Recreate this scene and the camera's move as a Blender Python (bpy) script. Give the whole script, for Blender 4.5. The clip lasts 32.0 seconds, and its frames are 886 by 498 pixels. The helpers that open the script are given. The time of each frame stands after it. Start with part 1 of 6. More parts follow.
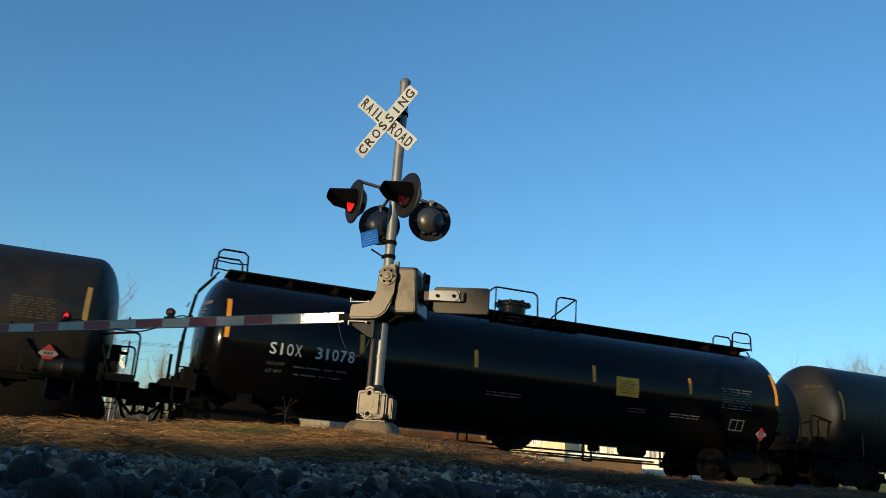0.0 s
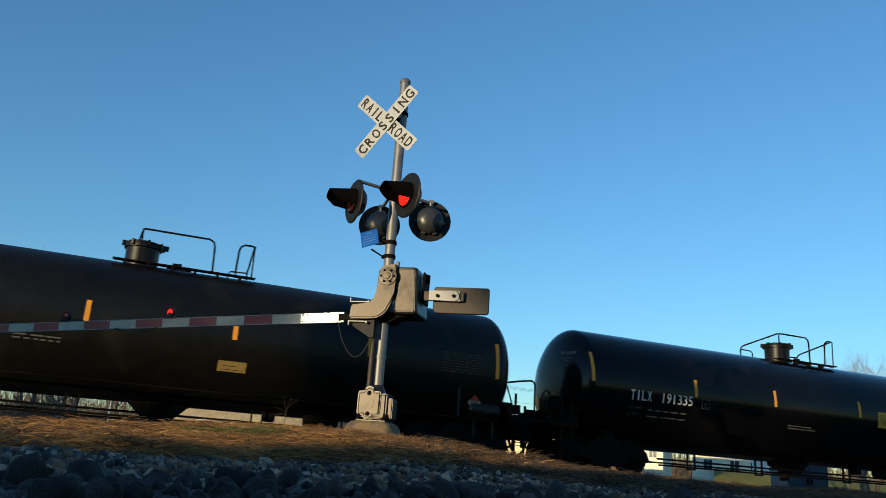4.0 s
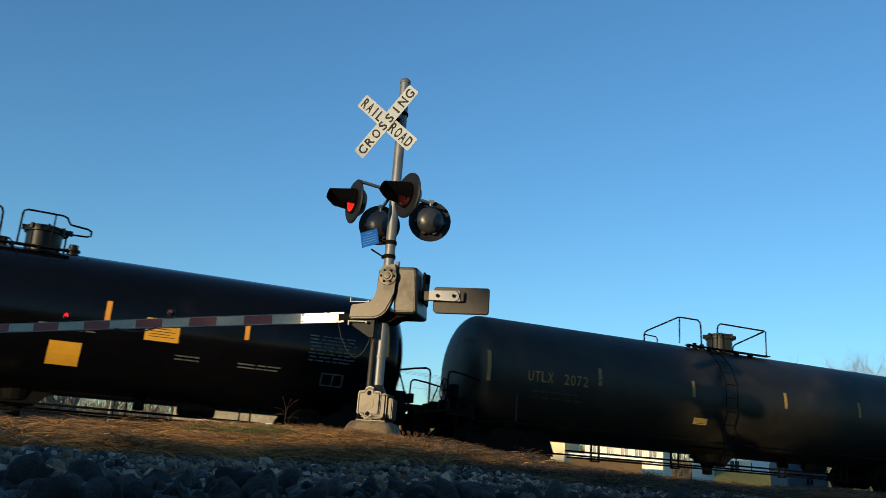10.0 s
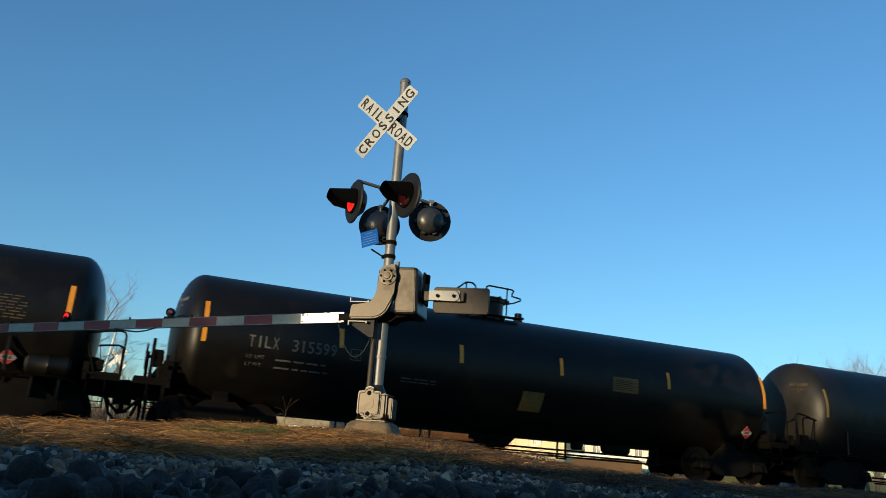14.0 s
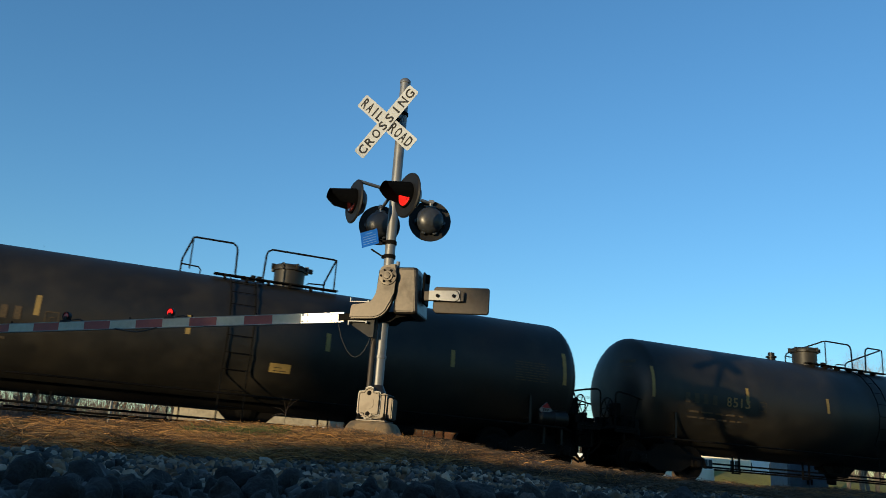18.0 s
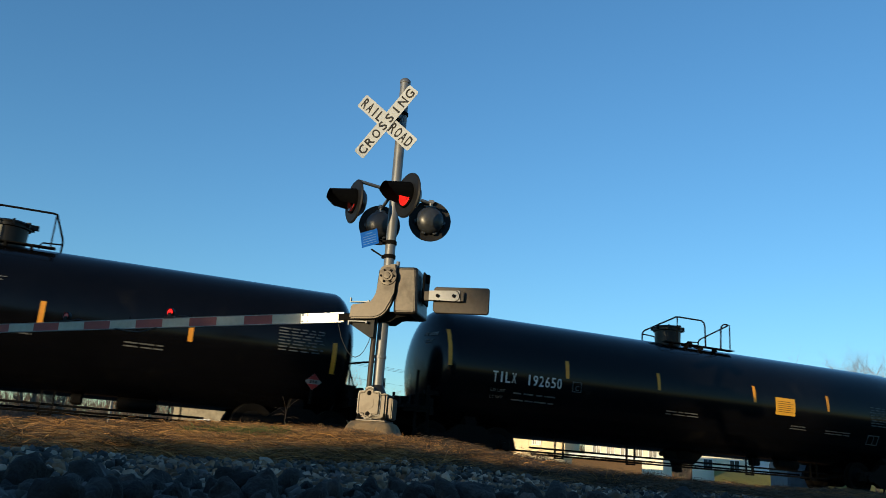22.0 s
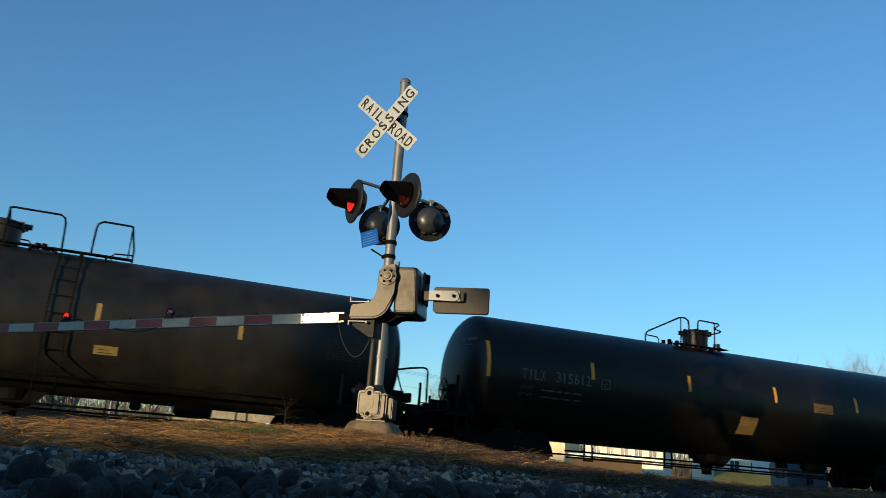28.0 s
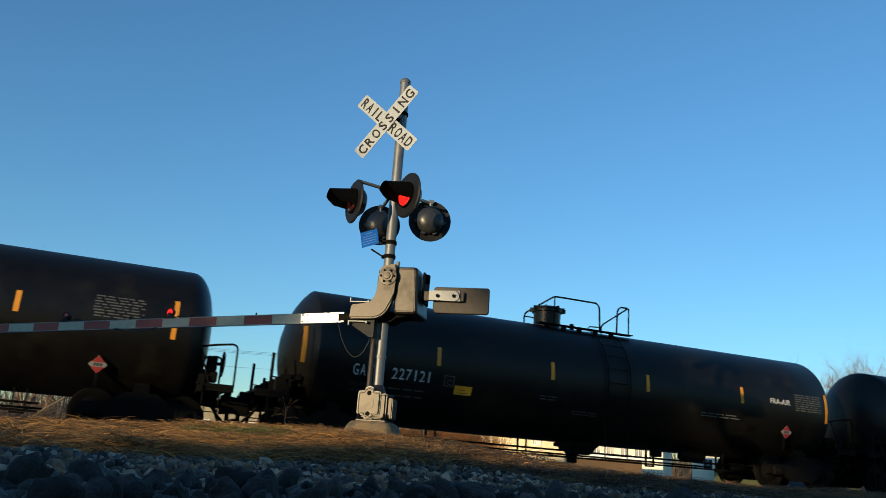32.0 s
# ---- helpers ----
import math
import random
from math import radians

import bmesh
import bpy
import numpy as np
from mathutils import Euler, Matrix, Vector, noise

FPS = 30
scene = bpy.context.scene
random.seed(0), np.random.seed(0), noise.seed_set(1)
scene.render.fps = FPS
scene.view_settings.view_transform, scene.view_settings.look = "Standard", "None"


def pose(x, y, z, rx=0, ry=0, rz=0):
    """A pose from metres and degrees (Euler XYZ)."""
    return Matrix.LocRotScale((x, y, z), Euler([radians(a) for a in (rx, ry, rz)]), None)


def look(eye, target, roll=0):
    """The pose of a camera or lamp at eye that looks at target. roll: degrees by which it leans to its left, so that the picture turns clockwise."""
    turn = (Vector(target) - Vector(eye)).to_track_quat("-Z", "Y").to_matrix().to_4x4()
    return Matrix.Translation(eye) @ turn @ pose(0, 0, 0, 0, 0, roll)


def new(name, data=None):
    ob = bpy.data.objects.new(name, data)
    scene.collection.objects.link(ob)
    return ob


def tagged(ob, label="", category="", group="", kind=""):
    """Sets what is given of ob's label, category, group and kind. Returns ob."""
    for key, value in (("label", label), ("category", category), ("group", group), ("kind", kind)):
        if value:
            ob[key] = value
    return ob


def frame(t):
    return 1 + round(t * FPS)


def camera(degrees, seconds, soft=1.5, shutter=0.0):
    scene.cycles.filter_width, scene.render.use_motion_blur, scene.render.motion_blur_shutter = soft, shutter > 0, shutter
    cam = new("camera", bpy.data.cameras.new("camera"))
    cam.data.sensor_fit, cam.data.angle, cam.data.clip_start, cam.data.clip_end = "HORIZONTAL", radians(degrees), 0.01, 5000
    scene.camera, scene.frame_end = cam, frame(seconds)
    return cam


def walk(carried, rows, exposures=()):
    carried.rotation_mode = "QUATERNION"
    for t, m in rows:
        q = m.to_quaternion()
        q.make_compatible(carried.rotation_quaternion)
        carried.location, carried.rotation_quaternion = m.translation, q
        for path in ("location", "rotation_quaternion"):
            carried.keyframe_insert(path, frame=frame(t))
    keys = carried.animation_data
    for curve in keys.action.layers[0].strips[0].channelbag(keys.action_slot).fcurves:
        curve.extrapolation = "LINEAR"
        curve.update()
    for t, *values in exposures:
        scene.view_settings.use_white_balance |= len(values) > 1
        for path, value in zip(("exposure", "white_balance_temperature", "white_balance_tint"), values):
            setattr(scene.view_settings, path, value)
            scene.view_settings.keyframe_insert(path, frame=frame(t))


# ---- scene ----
# ------------------------------------------------ camera: it stands still on the gravel
EYE = Vector((0.0, 0.0, 0.25))
YAW, PITCH, ROLL = radians(21.405), radians(15.504), 4.173
AHEAD = Vector((math.sin(YAW) * math.cos(PITCH), math.cos(YAW) * math.cos(PITCH), math.sin(PITCH)))
cam = camera(57.35, 32.0, soft=0.9, shutter=0.1)
walk(cam, [(0.0, look(EYE, EYE + AHEAD, ROLL)), (32.0, look(EYE, EYE + AHEAD, ROLL))], exposures=[(0.0, 1.5, 5800, 3), (32.0, 1.5, 5800, 3)])

# ------------------------------------------------ daylight: a low evening sun behind the camera, clear sky
SUN_ELEVATION, SUN_FROM = radians(4.0), Vector((-0.848, -0.53))
SUN_FROM.normalize()
world = bpy.data.worlds.new("sky")
scene.world = world
world.use_nodes = True
wn, wl = world.node_tree.nodes, world.node_tree.links
wn.clear()
sky = wn.new("ShaderNodeTexSky")
sky.sky_type = "NISHITA"
sky.sun_disc = False
sky.sun_elevation = SUN_ELEVATION
sky.sun_rotation = math.atan2(SUN_FROM.x, SUN_FROM.y)
sky.air_density, sky.dust_density, sky.ozone_density = 1.0, 0.05, 3.0
background = wn.new("ShaderNodeBackground")
background.inputs["Strength"].default_value = 0.115
world_out = wn.new("ShaderNodeOutputWorld")
wl.new(sky.outputs[0], background.inputs[0])
wl.new(background.outputs[0], world_out.inputs[0])
sun = new("sun", bpy.data.lights.new("sun", "SUN"))
sun.data.energy, sun.data.angle, sun.data.color = 1.95, radians(0.55), (1.0, 0.71, 0.38)
sun.matrix_world = look(Vector((0, 0, 0)), -Vector((SUN_FROM.x * math.cos(SUN_ELEVATION), SUN_FROM.y * math.cos(SUN_ELEVATION), math.sin(SUN_ELEVATION))))


# ------------------------------------------------ materials
def shader(name):
    m = bpy.data.materials.new(name)
    m.use_nodes = True
    n = m.node_tree.nodes
    return m, n, m.node_tree.links, n["Principled BSDF"]


def surface(name, dark, light, rough=0.7, metal=0.0, grain=8.0, patch=0.7, bump=0.15, depth=0.01, vary=0.0, gloss=0.5, spot=None, spots=(0.55, 0.7), coat=0.0, streak=1.0, rough_to=None):
    """Two-scale procedural surface: a grain and larger patches between two colours, roughness that follows them, fine relief; spot: a third colour in blots."""
    m, n, l, b = shader(name)
    co = n.new("ShaderNodeTexCoord")
    mp = n.new("ShaderNodeMapping")
    mp.inputs["Scale"].default_value = (1.0, 1.0, streak)
    l.new(co.outputs["Object"], mp.inputs[0])
    big, fine = n.new("ShaderNodeTexNoise"), n.new("ShaderNodeTexNoise")
    for tex, scale, detail in ((big, patch, 5.0), (fine, grain, 8.0)):
        tex.inputs["Scale"].default_value, tex.inputs["Detail"].default_value, tex.inputs["Roughness"].default_value = scale, detail, 0.62
        l.new(mp.outputs[0], tex.inputs["Vector"])
    both = n.new("ShaderNodeMix")
    both.inputs[0].default_value = 0.5
    l.new(big.outputs[0], both.inputs[2])
    l.new(fine.outputs[0], both.inputs[3])
    ramp = n.new("ShaderNodeValToRGB")
    ramp.color_ramp.elements[0].position, ramp.color_ramp.elements[1].position = 0.34, 0.66
    ramp.color_ramp.elements[0].color, ramp.color_ramp.elements[1].color = (*dark, 1), (*light, 1)
    l.new(both.outputs[0], ramp.inputs[0])
    colour = ramp.outputs[0]
    if spot:
        blot = n.new("ShaderNodeTexNoise")
        blot.inputs["Scale"].default_value, blot.inputs["Detail"].default_value = patch * 2.3, 7.0
        l.new(mp.outputs[0], blot.inputs["Vector"])
        edge = n.new("ShaderNodeMapRange")
        edge.inputs[1].default_value, edge.inputs[2].default_value = spots
        l.new(blot.outputs[0], edge.inputs[0])
        mix = n.new("ShaderNodeMix")
        mix.data_type = "RGBA"
        mix.inputs[7].default_value = (*spot, 1)
        l.new(edge.outputs[0], mix.inputs[0])
        l.new(colour, mix.inputs[6])
        colour = mix.outputs[2]
    if vary:
        info = n.new("ShaderNodeObjectInfo")
        isle = n.new("ShaderNodeNewGeometry")
        add = n.new("ShaderNodeMath")
        add.operation = "ADD"
        l.new(info.outputs["Random"], add.inputs[0])
        l.new(isle.outputs["Random Per Island"], add.inputs[1])
        frac = n.new("ShaderNodeMath")
        frac.operation = "FRACT"
        l.new(add.outputs[0], frac.inputs[0])
        span = n.new("ShaderNodeMapRange")
        span.inputs[3].default_value, span.inputs[4].default_value = 1.0 - vary, 1.0 + vary
        l.new(frac.outputs[0], span.inputs[0])
        hsv = n.new("ShaderNodeHueSaturation")
        l.new(span.outputs[0], hsv.inputs["Value"])
        l.new(colour, hsv.inputs["Color"])
        colour = hsv.outputs[0]
    l.new(colour, b.inputs["Base Color"])
    rr = n.new("ShaderNodeMapRange")
    rr.inputs[1].default_value, rr.inputs[2].default_value = 0.3, 0.7
    rr.inputs[3].default_value, rr.inputs[4].default_value = rough, (rough_to if rough_to is not None else min(1.0, rough + 0.15))
    l.new(both.outputs[0], rr.inputs[0])
    l.new(rr.outputs[0], b.inputs["Roughness"])
    b.inputs["Metallic"].default_value = metal
    b.inputs["Specular IOR Level"].default_value = gloss
    b.inputs["Coat Weight"].default_value = coat
    b.inputs["Coat Roughness"].default_value = 0.15
    if bump:
        bp = n.new("ShaderNodeBump")
        bp.inputs["Strength"].default_value, bp.inputs["Distance"].default_value = bump, depth
        l.new(fine.outputs[0], bp.inputs["Height"])
        l.new(bp.outputs[0], b.inputs["Normal"])
    return m


def glow(name, colour, strength):
    """A lamp face of many small lit diodes on a darker ground."""
    m, n, l, b = shader(name)
    b.inputs["Base Color"].default_value = (0.2, 0.004, 0.003, 1)
    b.inputs["Emission Color"].default_value = (*colour, 1)
    co, cell, span = n.new("ShaderNodeTexCoord"), n.new("ShaderNodeTexVoronoi"), n.new("ShaderNodeMapRange")
    cell.inputs["Scale"].default_value = 48.0
    cell.inputs["Randomness"].default_value = 0.25
    span.inputs[1].default_value, span.inputs[2].default_value = 0.2, 0.75
    span.inputs[3].default_value, span.inputs[4].default_value = strength, strength * 0.25
    l.new(co.outputs["Object"], cell.inputs["Vector"])
    l.new(cell.outputs["Distance"], span.inputs[0])
    l.new(span.outputs[0], b.inputs["Emission Strength"])
    return m


BLACK_PAINT = surface("glossy_black_tank_paint", (0.002, 0.002, 0.0025), (0.004, 0.004, 0.005), 0.15, grain=5, patch=0.5, bump=0.02, spot=(0.012, 0.011, 0.009), spots=(0.6, 0.85), rough_to=0.2, gloss=0.22)
WORN_BLACK = surface("worn_black_tank_paint", (0.0025, 0.0023, 0.002), (0.007, 0.0062, 0.005), 0.36, grain=4, patch=0.6, bump=0.03, spot=(0.016, 0.0135, 0.0095), spots=(0.56, 0.8), rough_to=0.48, gloss=0.26)
DUSTY_GREY = surface("dusty_black_tank_paint", (0.006, 0.0055, 0.0045), (0.017, 0.0147, 0.011), 0.4, grain=3, patch=0.45, bump=0.03, spot=(0.032, 0.026, 0.017), spots=(0.5, 0.85), rough_to=0.6, gloss=0.36)
DARK_STEEL = surface("grimy_dark_steel", (0.002, 0.0018, 0.0016), (0.007, 0.006, 0.005), 0.65, grain=14, patch=2, bump=0.2, gloss=0.08)
RAIL_STEEL = surface("rusty_rail_steel", (0.05, 0.03, 0.02), (0.12, 0.075, 0.05), 0.6, 0.4, grain=20, patch=3)
WHITE_MARK = surface("white_stencil_paint", (0.42, 0.42, 0.4), (0.6, 0.6, 0.57), 0.6, grain=30, patch=4, bump=0)
GREY_MARK = surface("faded_white_stencil_paint", (0.045, 0.045, 0.043), (0.12, 0.12, 0.114), 0.7, grain=30, patch=4, bump=0)
CHALK_MARK = surface("chalky_white_stencil_paint", (0.16, 0.16, 0.152), (0.32, 0.32, 0.305), 0.7, grain=30, patch=4, bump=0)
ORANGE_MARK = surface("orange_stencil_paint", (0.2, 0.105, 0.03), (0.32, 0.17, 0.05), 0.7, grain=30, patch=4, bump=0)
YELLOW_TAPE = surface("yellow_reflective_tape", (0.6, 0.225, 0.008), (0.74, 0.31, 0.014), 0.45, grain=25, patch=3, bump=0)
DULL_TAPE = surface("dirty_yellow_reflective_tape", (0.17, 0.115, 0.03), (0.3, 0.2, 0.05), 0.6, grain=25, patch=3, bump=0)
YELLOW_PANEL = surface("yellow_notice_panel", (0.58, 0.27, 0.01), (0.7, 0.36, 0.016), 0.5, grain=25, patch=3, bump=0)
PLACARD_WHITE = surface("white_placard", (0.12, 0.115, 0.11), (0.24, 0.23, 0.22), 0.6, grain=20, patch=3, bump=0)
PLACARD_RED = surface("red_placard", (0.18, 0.01, 0.009), (0.3, 0.017, 0.014), 0.6, grain=20, patch=3, bump=0)
GALVANISED = surface("galvanised_steel", (0.13, 0.134, 0.138), (0.23, 0.234, 0.238), 0.42, 0.55, grain=9, patch=1.5, bump=0.06)
ALUMINIUM = surface("weathered_cast_aluminium", (0.018, 0.015, 0.012), (0.075, 0.064, 0.052), 0.34, 0.6, grain=14, patch=2.2, bump=0.12, depth=0.004, spot=(0.018, 0.013, 0.009), spots=(0.56, 0.75))
RUSTY_SHADED_STEEL = surface("rust_stained_steel", (0.02, 0.016, 0.012), (0.06, 0.047, 0.035), 0.5, 0.3, grain=14, patch=2.5, bump=0.1, spot=(0.03, 0.018, 0.01))
BRIGHT_ALUMINIUM = surface("bright_aluminium_sheet", (0.55, 0.54, 0.51), (0.7, 0.69, 0.66), 0.3, 0.75, grain=12, patch=3, bump=0.03)
SIGN_WHITE = surface("white_sign_sheeting", (0.31, 0.325, 0.33), (0.42, 0.435, 0.44), 0.5, grain=14, patch=3, bump=0.02)
SIGN_BLACK = surface("black_sign_lettering", (0.003, 0.003, 0.003), (0.007, 0.007, 0.007), 0.7, grain=20, patch=3, bump=0)
SIGNAL_BLACK = surface("matt_black_signal_paint", (0.004, 0.004, 0.0045), (0.011, 0.011, 0.012), 0.5, grain=15, patch=3, bump=0.05, gloss=0.25)
HOOD_BLACK = surface("dead_matt_black_hood_paint", (0.002, 0.002, 0.002), (0.005, 0.005, 0.005), 0.9, grain=15, patch=3, bump=0.05, gloss=0.02)
HOUSING_GREY = surface("grey_signal_housing", (0.016, 0.018, 0.021), (0.034, 0.037, 0.042), 0.3, 0.0, grain=15, patch=2, bump=0.05)
ARM_WHITE = surface("white_reflective_arm_sheeting", (0.29, 0.285, 0.22), (0.4, 0.39, 0.31), 0.45, grain=14, patch=2, bump=0.02)
ARM_RED = surface("red_reflective_arm_sheeting", (0.18, 0.022, 0.019), (0.26, 0.038, 0.032), 0.45, grain=14, patch=2, bump=0.02)
BLUE_SIGN = surface("blue_sign_sheeting", (0.008, 0.075, 0.36), (0.013, 0.1, 0.46), 0.7, grain=10, patch=3, bump=0, gloss=0.1)
CONCRETE = surface("weathered_concrete", (0.125, 0.085, 0.043), (0.24, 0.168, 0.092), 0.9, grain=22, patch=2.5, bump=0.35, spot=(0.07, 0.058, 0.042), spots=(0.52, 0.7))
RUBBER = surface("black_rubber_cable", (0.01, 0.01, 0.01), (0.02, 0.02, 0.02), 0.6, grain=20, patch=3, bump=0)
RED_LIT = glow("lit_red_signal_light", (1.0, 0.009, 0.004), 0.75)
RED_DARK = surface("unlit_red_lens", (0.016, 0.002, 0.002), (0.035, 0.004, 0.0035), 0.2, grain=40, patch=6, bump=0.1)
SOIL = surface("dry_soil_and_thatch", (0.018, 0.011, 0.006), (0.06, 0.035, 0.016), 0.95, grain=11, patch=0.5, bump=0.5, depth=0.03, spot=(0.06, 0.044, 0.025), spots=(0.58, 0.72))
STONE = surface("grey_crushed_limestone", (0.01, 0.01, 0.01), (0.085, 0.081, 0.077), 0.85, grain=40, patch=9, bump=0.35, depth=0.006, vary=0.7)
PALE_STONE = surface("pale_crushed_limestone", (0.14, 0.11, 0.085), (0.4, 0.33, 0.25), 0.85, grain=40, patch=9, bump=0.35, depth=0.006, vary=0.4)
# limestone darkened in colour for the shade over the nearest stones
SHADE_STONE = surface("damp_dark_limestone", (0.006, 0.006, 0.0065), (0.04, 0.039, 0.04), 0.8, grain=9, patch=2.2, bump=0.6, depth=0.05, vary=0.6)
TAN_STONE = surface("tan_crushed_limestone", (0.05, 0.034, 0.02), (0.22, 0.15, 0.09), 0.85, grain=40, patch=9, bump=0.35, depth=0.006, vary=0.5)
ARM_LENS = surface("red_arm_lens", (0.42, 0.02, 0.016), (0.6, 0.03, 0.022), 0.2, grain=40, patch=6, bump=0.1)
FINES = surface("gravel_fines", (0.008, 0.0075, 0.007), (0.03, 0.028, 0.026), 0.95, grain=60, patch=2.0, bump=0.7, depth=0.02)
TIE_WOOD = surface("creosoted_tie_wood", (0.03, 0.022, 0.016), (0.08, 0.06, 0.045), 0.85, grain=14, patch=2, bump=0.4)


# ------------------------------------------------ mesh helpers
def thing(name, m, label, category, group="", kind=""):
    ob = new(name)
    ob.empty_display_size = 0.2
    ob.matrix_basis = m
    return tagged(ob, label, category, group, kind)


def mesh_of(name, bm, material, smooth=False):
    me = bpy.data.meshes.new(name)
    bm.normal_update()
    bm.to_mesh(me)
    bm.free()
    for mat in (material if isinstance(material, (list, tuple)) else (material,)):
        me.materials.append(mat)
    if smooth:
        me.polygons.foreach_set("use_smooth", [True] * len(me.polygons))
    if smooth is True:
        me.set_sharp_from_angle(angle=radians(38))
    return me


def put(name, me, parent, m=None, label=""):
    ob = new(name, me)
    ob.parent = parent
    if m is not None:
        ob.matrix_basis = m
    return tagged(ob, label)


def part(name, bm, material, parent, label="", smooth=False, m=None):
    return put(name, mesh_of(name, bm, material, smooth), parent, m, label)


def lone(name, bm, material, label, category, group="", kind="", smooth=False, m=None):
    ob = new(name, mesh_of(name, bm, material, smooth))
    if m is not None:
        ob.matrix_basis = m
    return tagged(ob, label, category, group, kind)


def box(bm, size, at, rot=(0, 0, 0), bevel=0.0, segments=1):
    v = bmesh.ops.create_cube(bm, size=1.0)["verts"]
    m = pose(*at, *rot) @ Matrix.Diagonal((*size, 1))
    bmesh.ops.transform(bm, matrix=m, verts=v)
    if bevel:
        e = list({x for p in v for x in p.link_edges})
        bmesh.ops.bevel(bm, geom=e, offset=bevel, segments=segments, affect="EDGES")
    return bm


def rod(bm, a, b, r0, r1=None, sides=10, caps=True):
    a, b = Vector(a), Vector(b)
    d = b - a
    v = bmesh.ops.create_cone(bm, cap_ends=caps, segments=sides, radius1=r0, radius2=r0 if r1 is None else r1, depth=d.length)["verts"]
    bmesh.ops.transform(bm, matrix=Matrix.Translation((a + b) / 2) @ d.to_track_quat("Z", "Y").to_matrix().to_4x4(), verts=v)
    return bm


def bent(bm, pts, r, sides=8):
    """A bent pipe through the points: one ring at each, mitred."""
    pts = [Vector(p) for p in pts]
    rings = []
    side = None
    for i, p in enumerate(pts):
        d = (pts[min(i + 1, len(pts) - 1)] - pts[max(i - 1, 0)]).normalized()
        if side is None:
            side = d.orthogonal().normalized()
        side = (side - d * side.dot(d)).normalized()
        up = d.cross(side)
        rings.append([bm.verts.new(p + (side * math.cos(k * 2 * math.pi / sides) + up * math.sin(k * 2 * math.pi / sides)) * r) for k in range(sides)])
    for a, b in zip(rings, rings[1:]):
        for k in range(sides):
            bm.faces.new((a[k], a[(k + 1) % sides], b[(k + 1) % sides], b[k]))
    bm.faces.new(rings[0][::-1])
    bm.faces.new(rings[-1])
    return bm


def lathe(bm, profile, sides=32, axis="Z", at=(0, 0, 0), closed=True):
    """Turns a profile of (radius, height) about an axis."""
    turn = {"Z": Matrix.Identity(4), "X": pose(0, 0, 0, 0, 90, 0), "Y": pose(0, 0, 0, -90, 0, 0)}[axis]
    m = Matrix.Translation(at) @ turn
    rings = []
    for r, h in profile:
        if r < 1e-5:
            rings.append([bm.verts.new(m @ Vector((0, 0, h)))])
        else:
            rings.append([bm.verts.new(m @ Vector((r * math.cos(k * 2 * math.pi / sides), r * math.sin(k * 2 * math.pi / sides), h))) for k in range(sides)])
    for a, b in zip(rings, rings[1:]):
        for k in range(sides):
            j = (k + 1) % sides
            if len(a) == 1 and len(b) > 1:
                bm.faces.new((a[0], b[j], b[k]))
            elif len(b) == 1 and len(a) > 1:
                bm.faces.new((a[k], a[j], b[0]))
            elif len(a) > 1:
                bm.faces.new((a[k], a[j], b[j], b[k]))
    if closed:
        if len(rings[0]) > 1:
            bm.faces.new(rings[0][::-1])
        if len(rings[-1]) > 1:
            bm.faces.new(rings[-1])
    return bm


def slab(bm, outline, thick, m=None):
    """Extrudes an outline in the local XZ plane by a thickness along -Y (towards the viewer)."""
    m = m or Matrix.Identity(4)
    f = [bm.verts.new(m @ Vector((x, 0, z))) for x, z in outline]
    g = [bm.verts.new(m @ Vector((x, -thick, z))) for x, z in outline]
    bm.faces.new(f[::-1])
    bm.faces.new(g)
    n = len(f)
    for i in range(n):
        bm.faces.new((f[i], f[(i + 1) % n], g[(i + 1) % n], g[i]))
    return bm


TEXTS = {}


def letters(text, size, bold=0.0, spread=1.0):
    """Vertices and faces of a line of text in the XY plane, cap height = size, left bottom at the origin."""
    bold = 0.0 if "M" in text else bold
    key = (text, bold, spread)
    if key not in TEXTS:
        cu = bpy.data.curves.new("text", "FONT")
        cu.body, cu.size, cu.offset, cu.space_character, cu.resolution_u = text, 1.0, bold, spread, 3
        ob = bpy.data.objects.new("text", cu)
        scene.collection.objects.link(ob)
        me = bpy.data.meshes.new_from_object(ob.evaluated_get(bpy.context.evaluated_depsgraph_get()))
        TEXTS[key] = ([v.co.copy() for v in me.vertices], [tuple(p.vertices) for p in me.polygons])
        bpy.data.objects.remove(ob)
        bpy.data.curves.remove(cu)
        bpy.data.meshes.remove(me)
    co, faces = TEXTS[key]
    k = size / 0.69
    return [(v.x * k, v.y * k) for v in co], faces
# ------------------------------------------------ the ground: a gravel shoulder that climbs to a grassy ridge, then the track bed
TRACK_Y, RAIL_Z = 19.27, 0.55
RIDGE = ((-60, 0.30), (-12, 0.40), (-4, 0.42), (-1.5, 0.34), (-1.0, 0.37), (-0.5, 0.405), (0.1, 0.45), (0.7, 0.495), (1.4, 0.555), (1.9, 0.59), (2.5, 0.635), (3.3, 0.615), (4.0, 0.57), (4.5, 0.52), (5.2, 0.44), (5.7, 0.385), (6.5, 0.345), (7.5, 0.35), (9.6, 0.38), (12, 0.42), (14, 0.42), (20, 0.38), (60, 0.2))


def along(table, x):
    return float(np.interp(x, [a for a, _ in table], [b for _, b in table]))


def ease(a, b, x):
    k = min(1.0, max(0.0, (x - a) / (b - a)))
    return k * k * (3 - 2 * k)


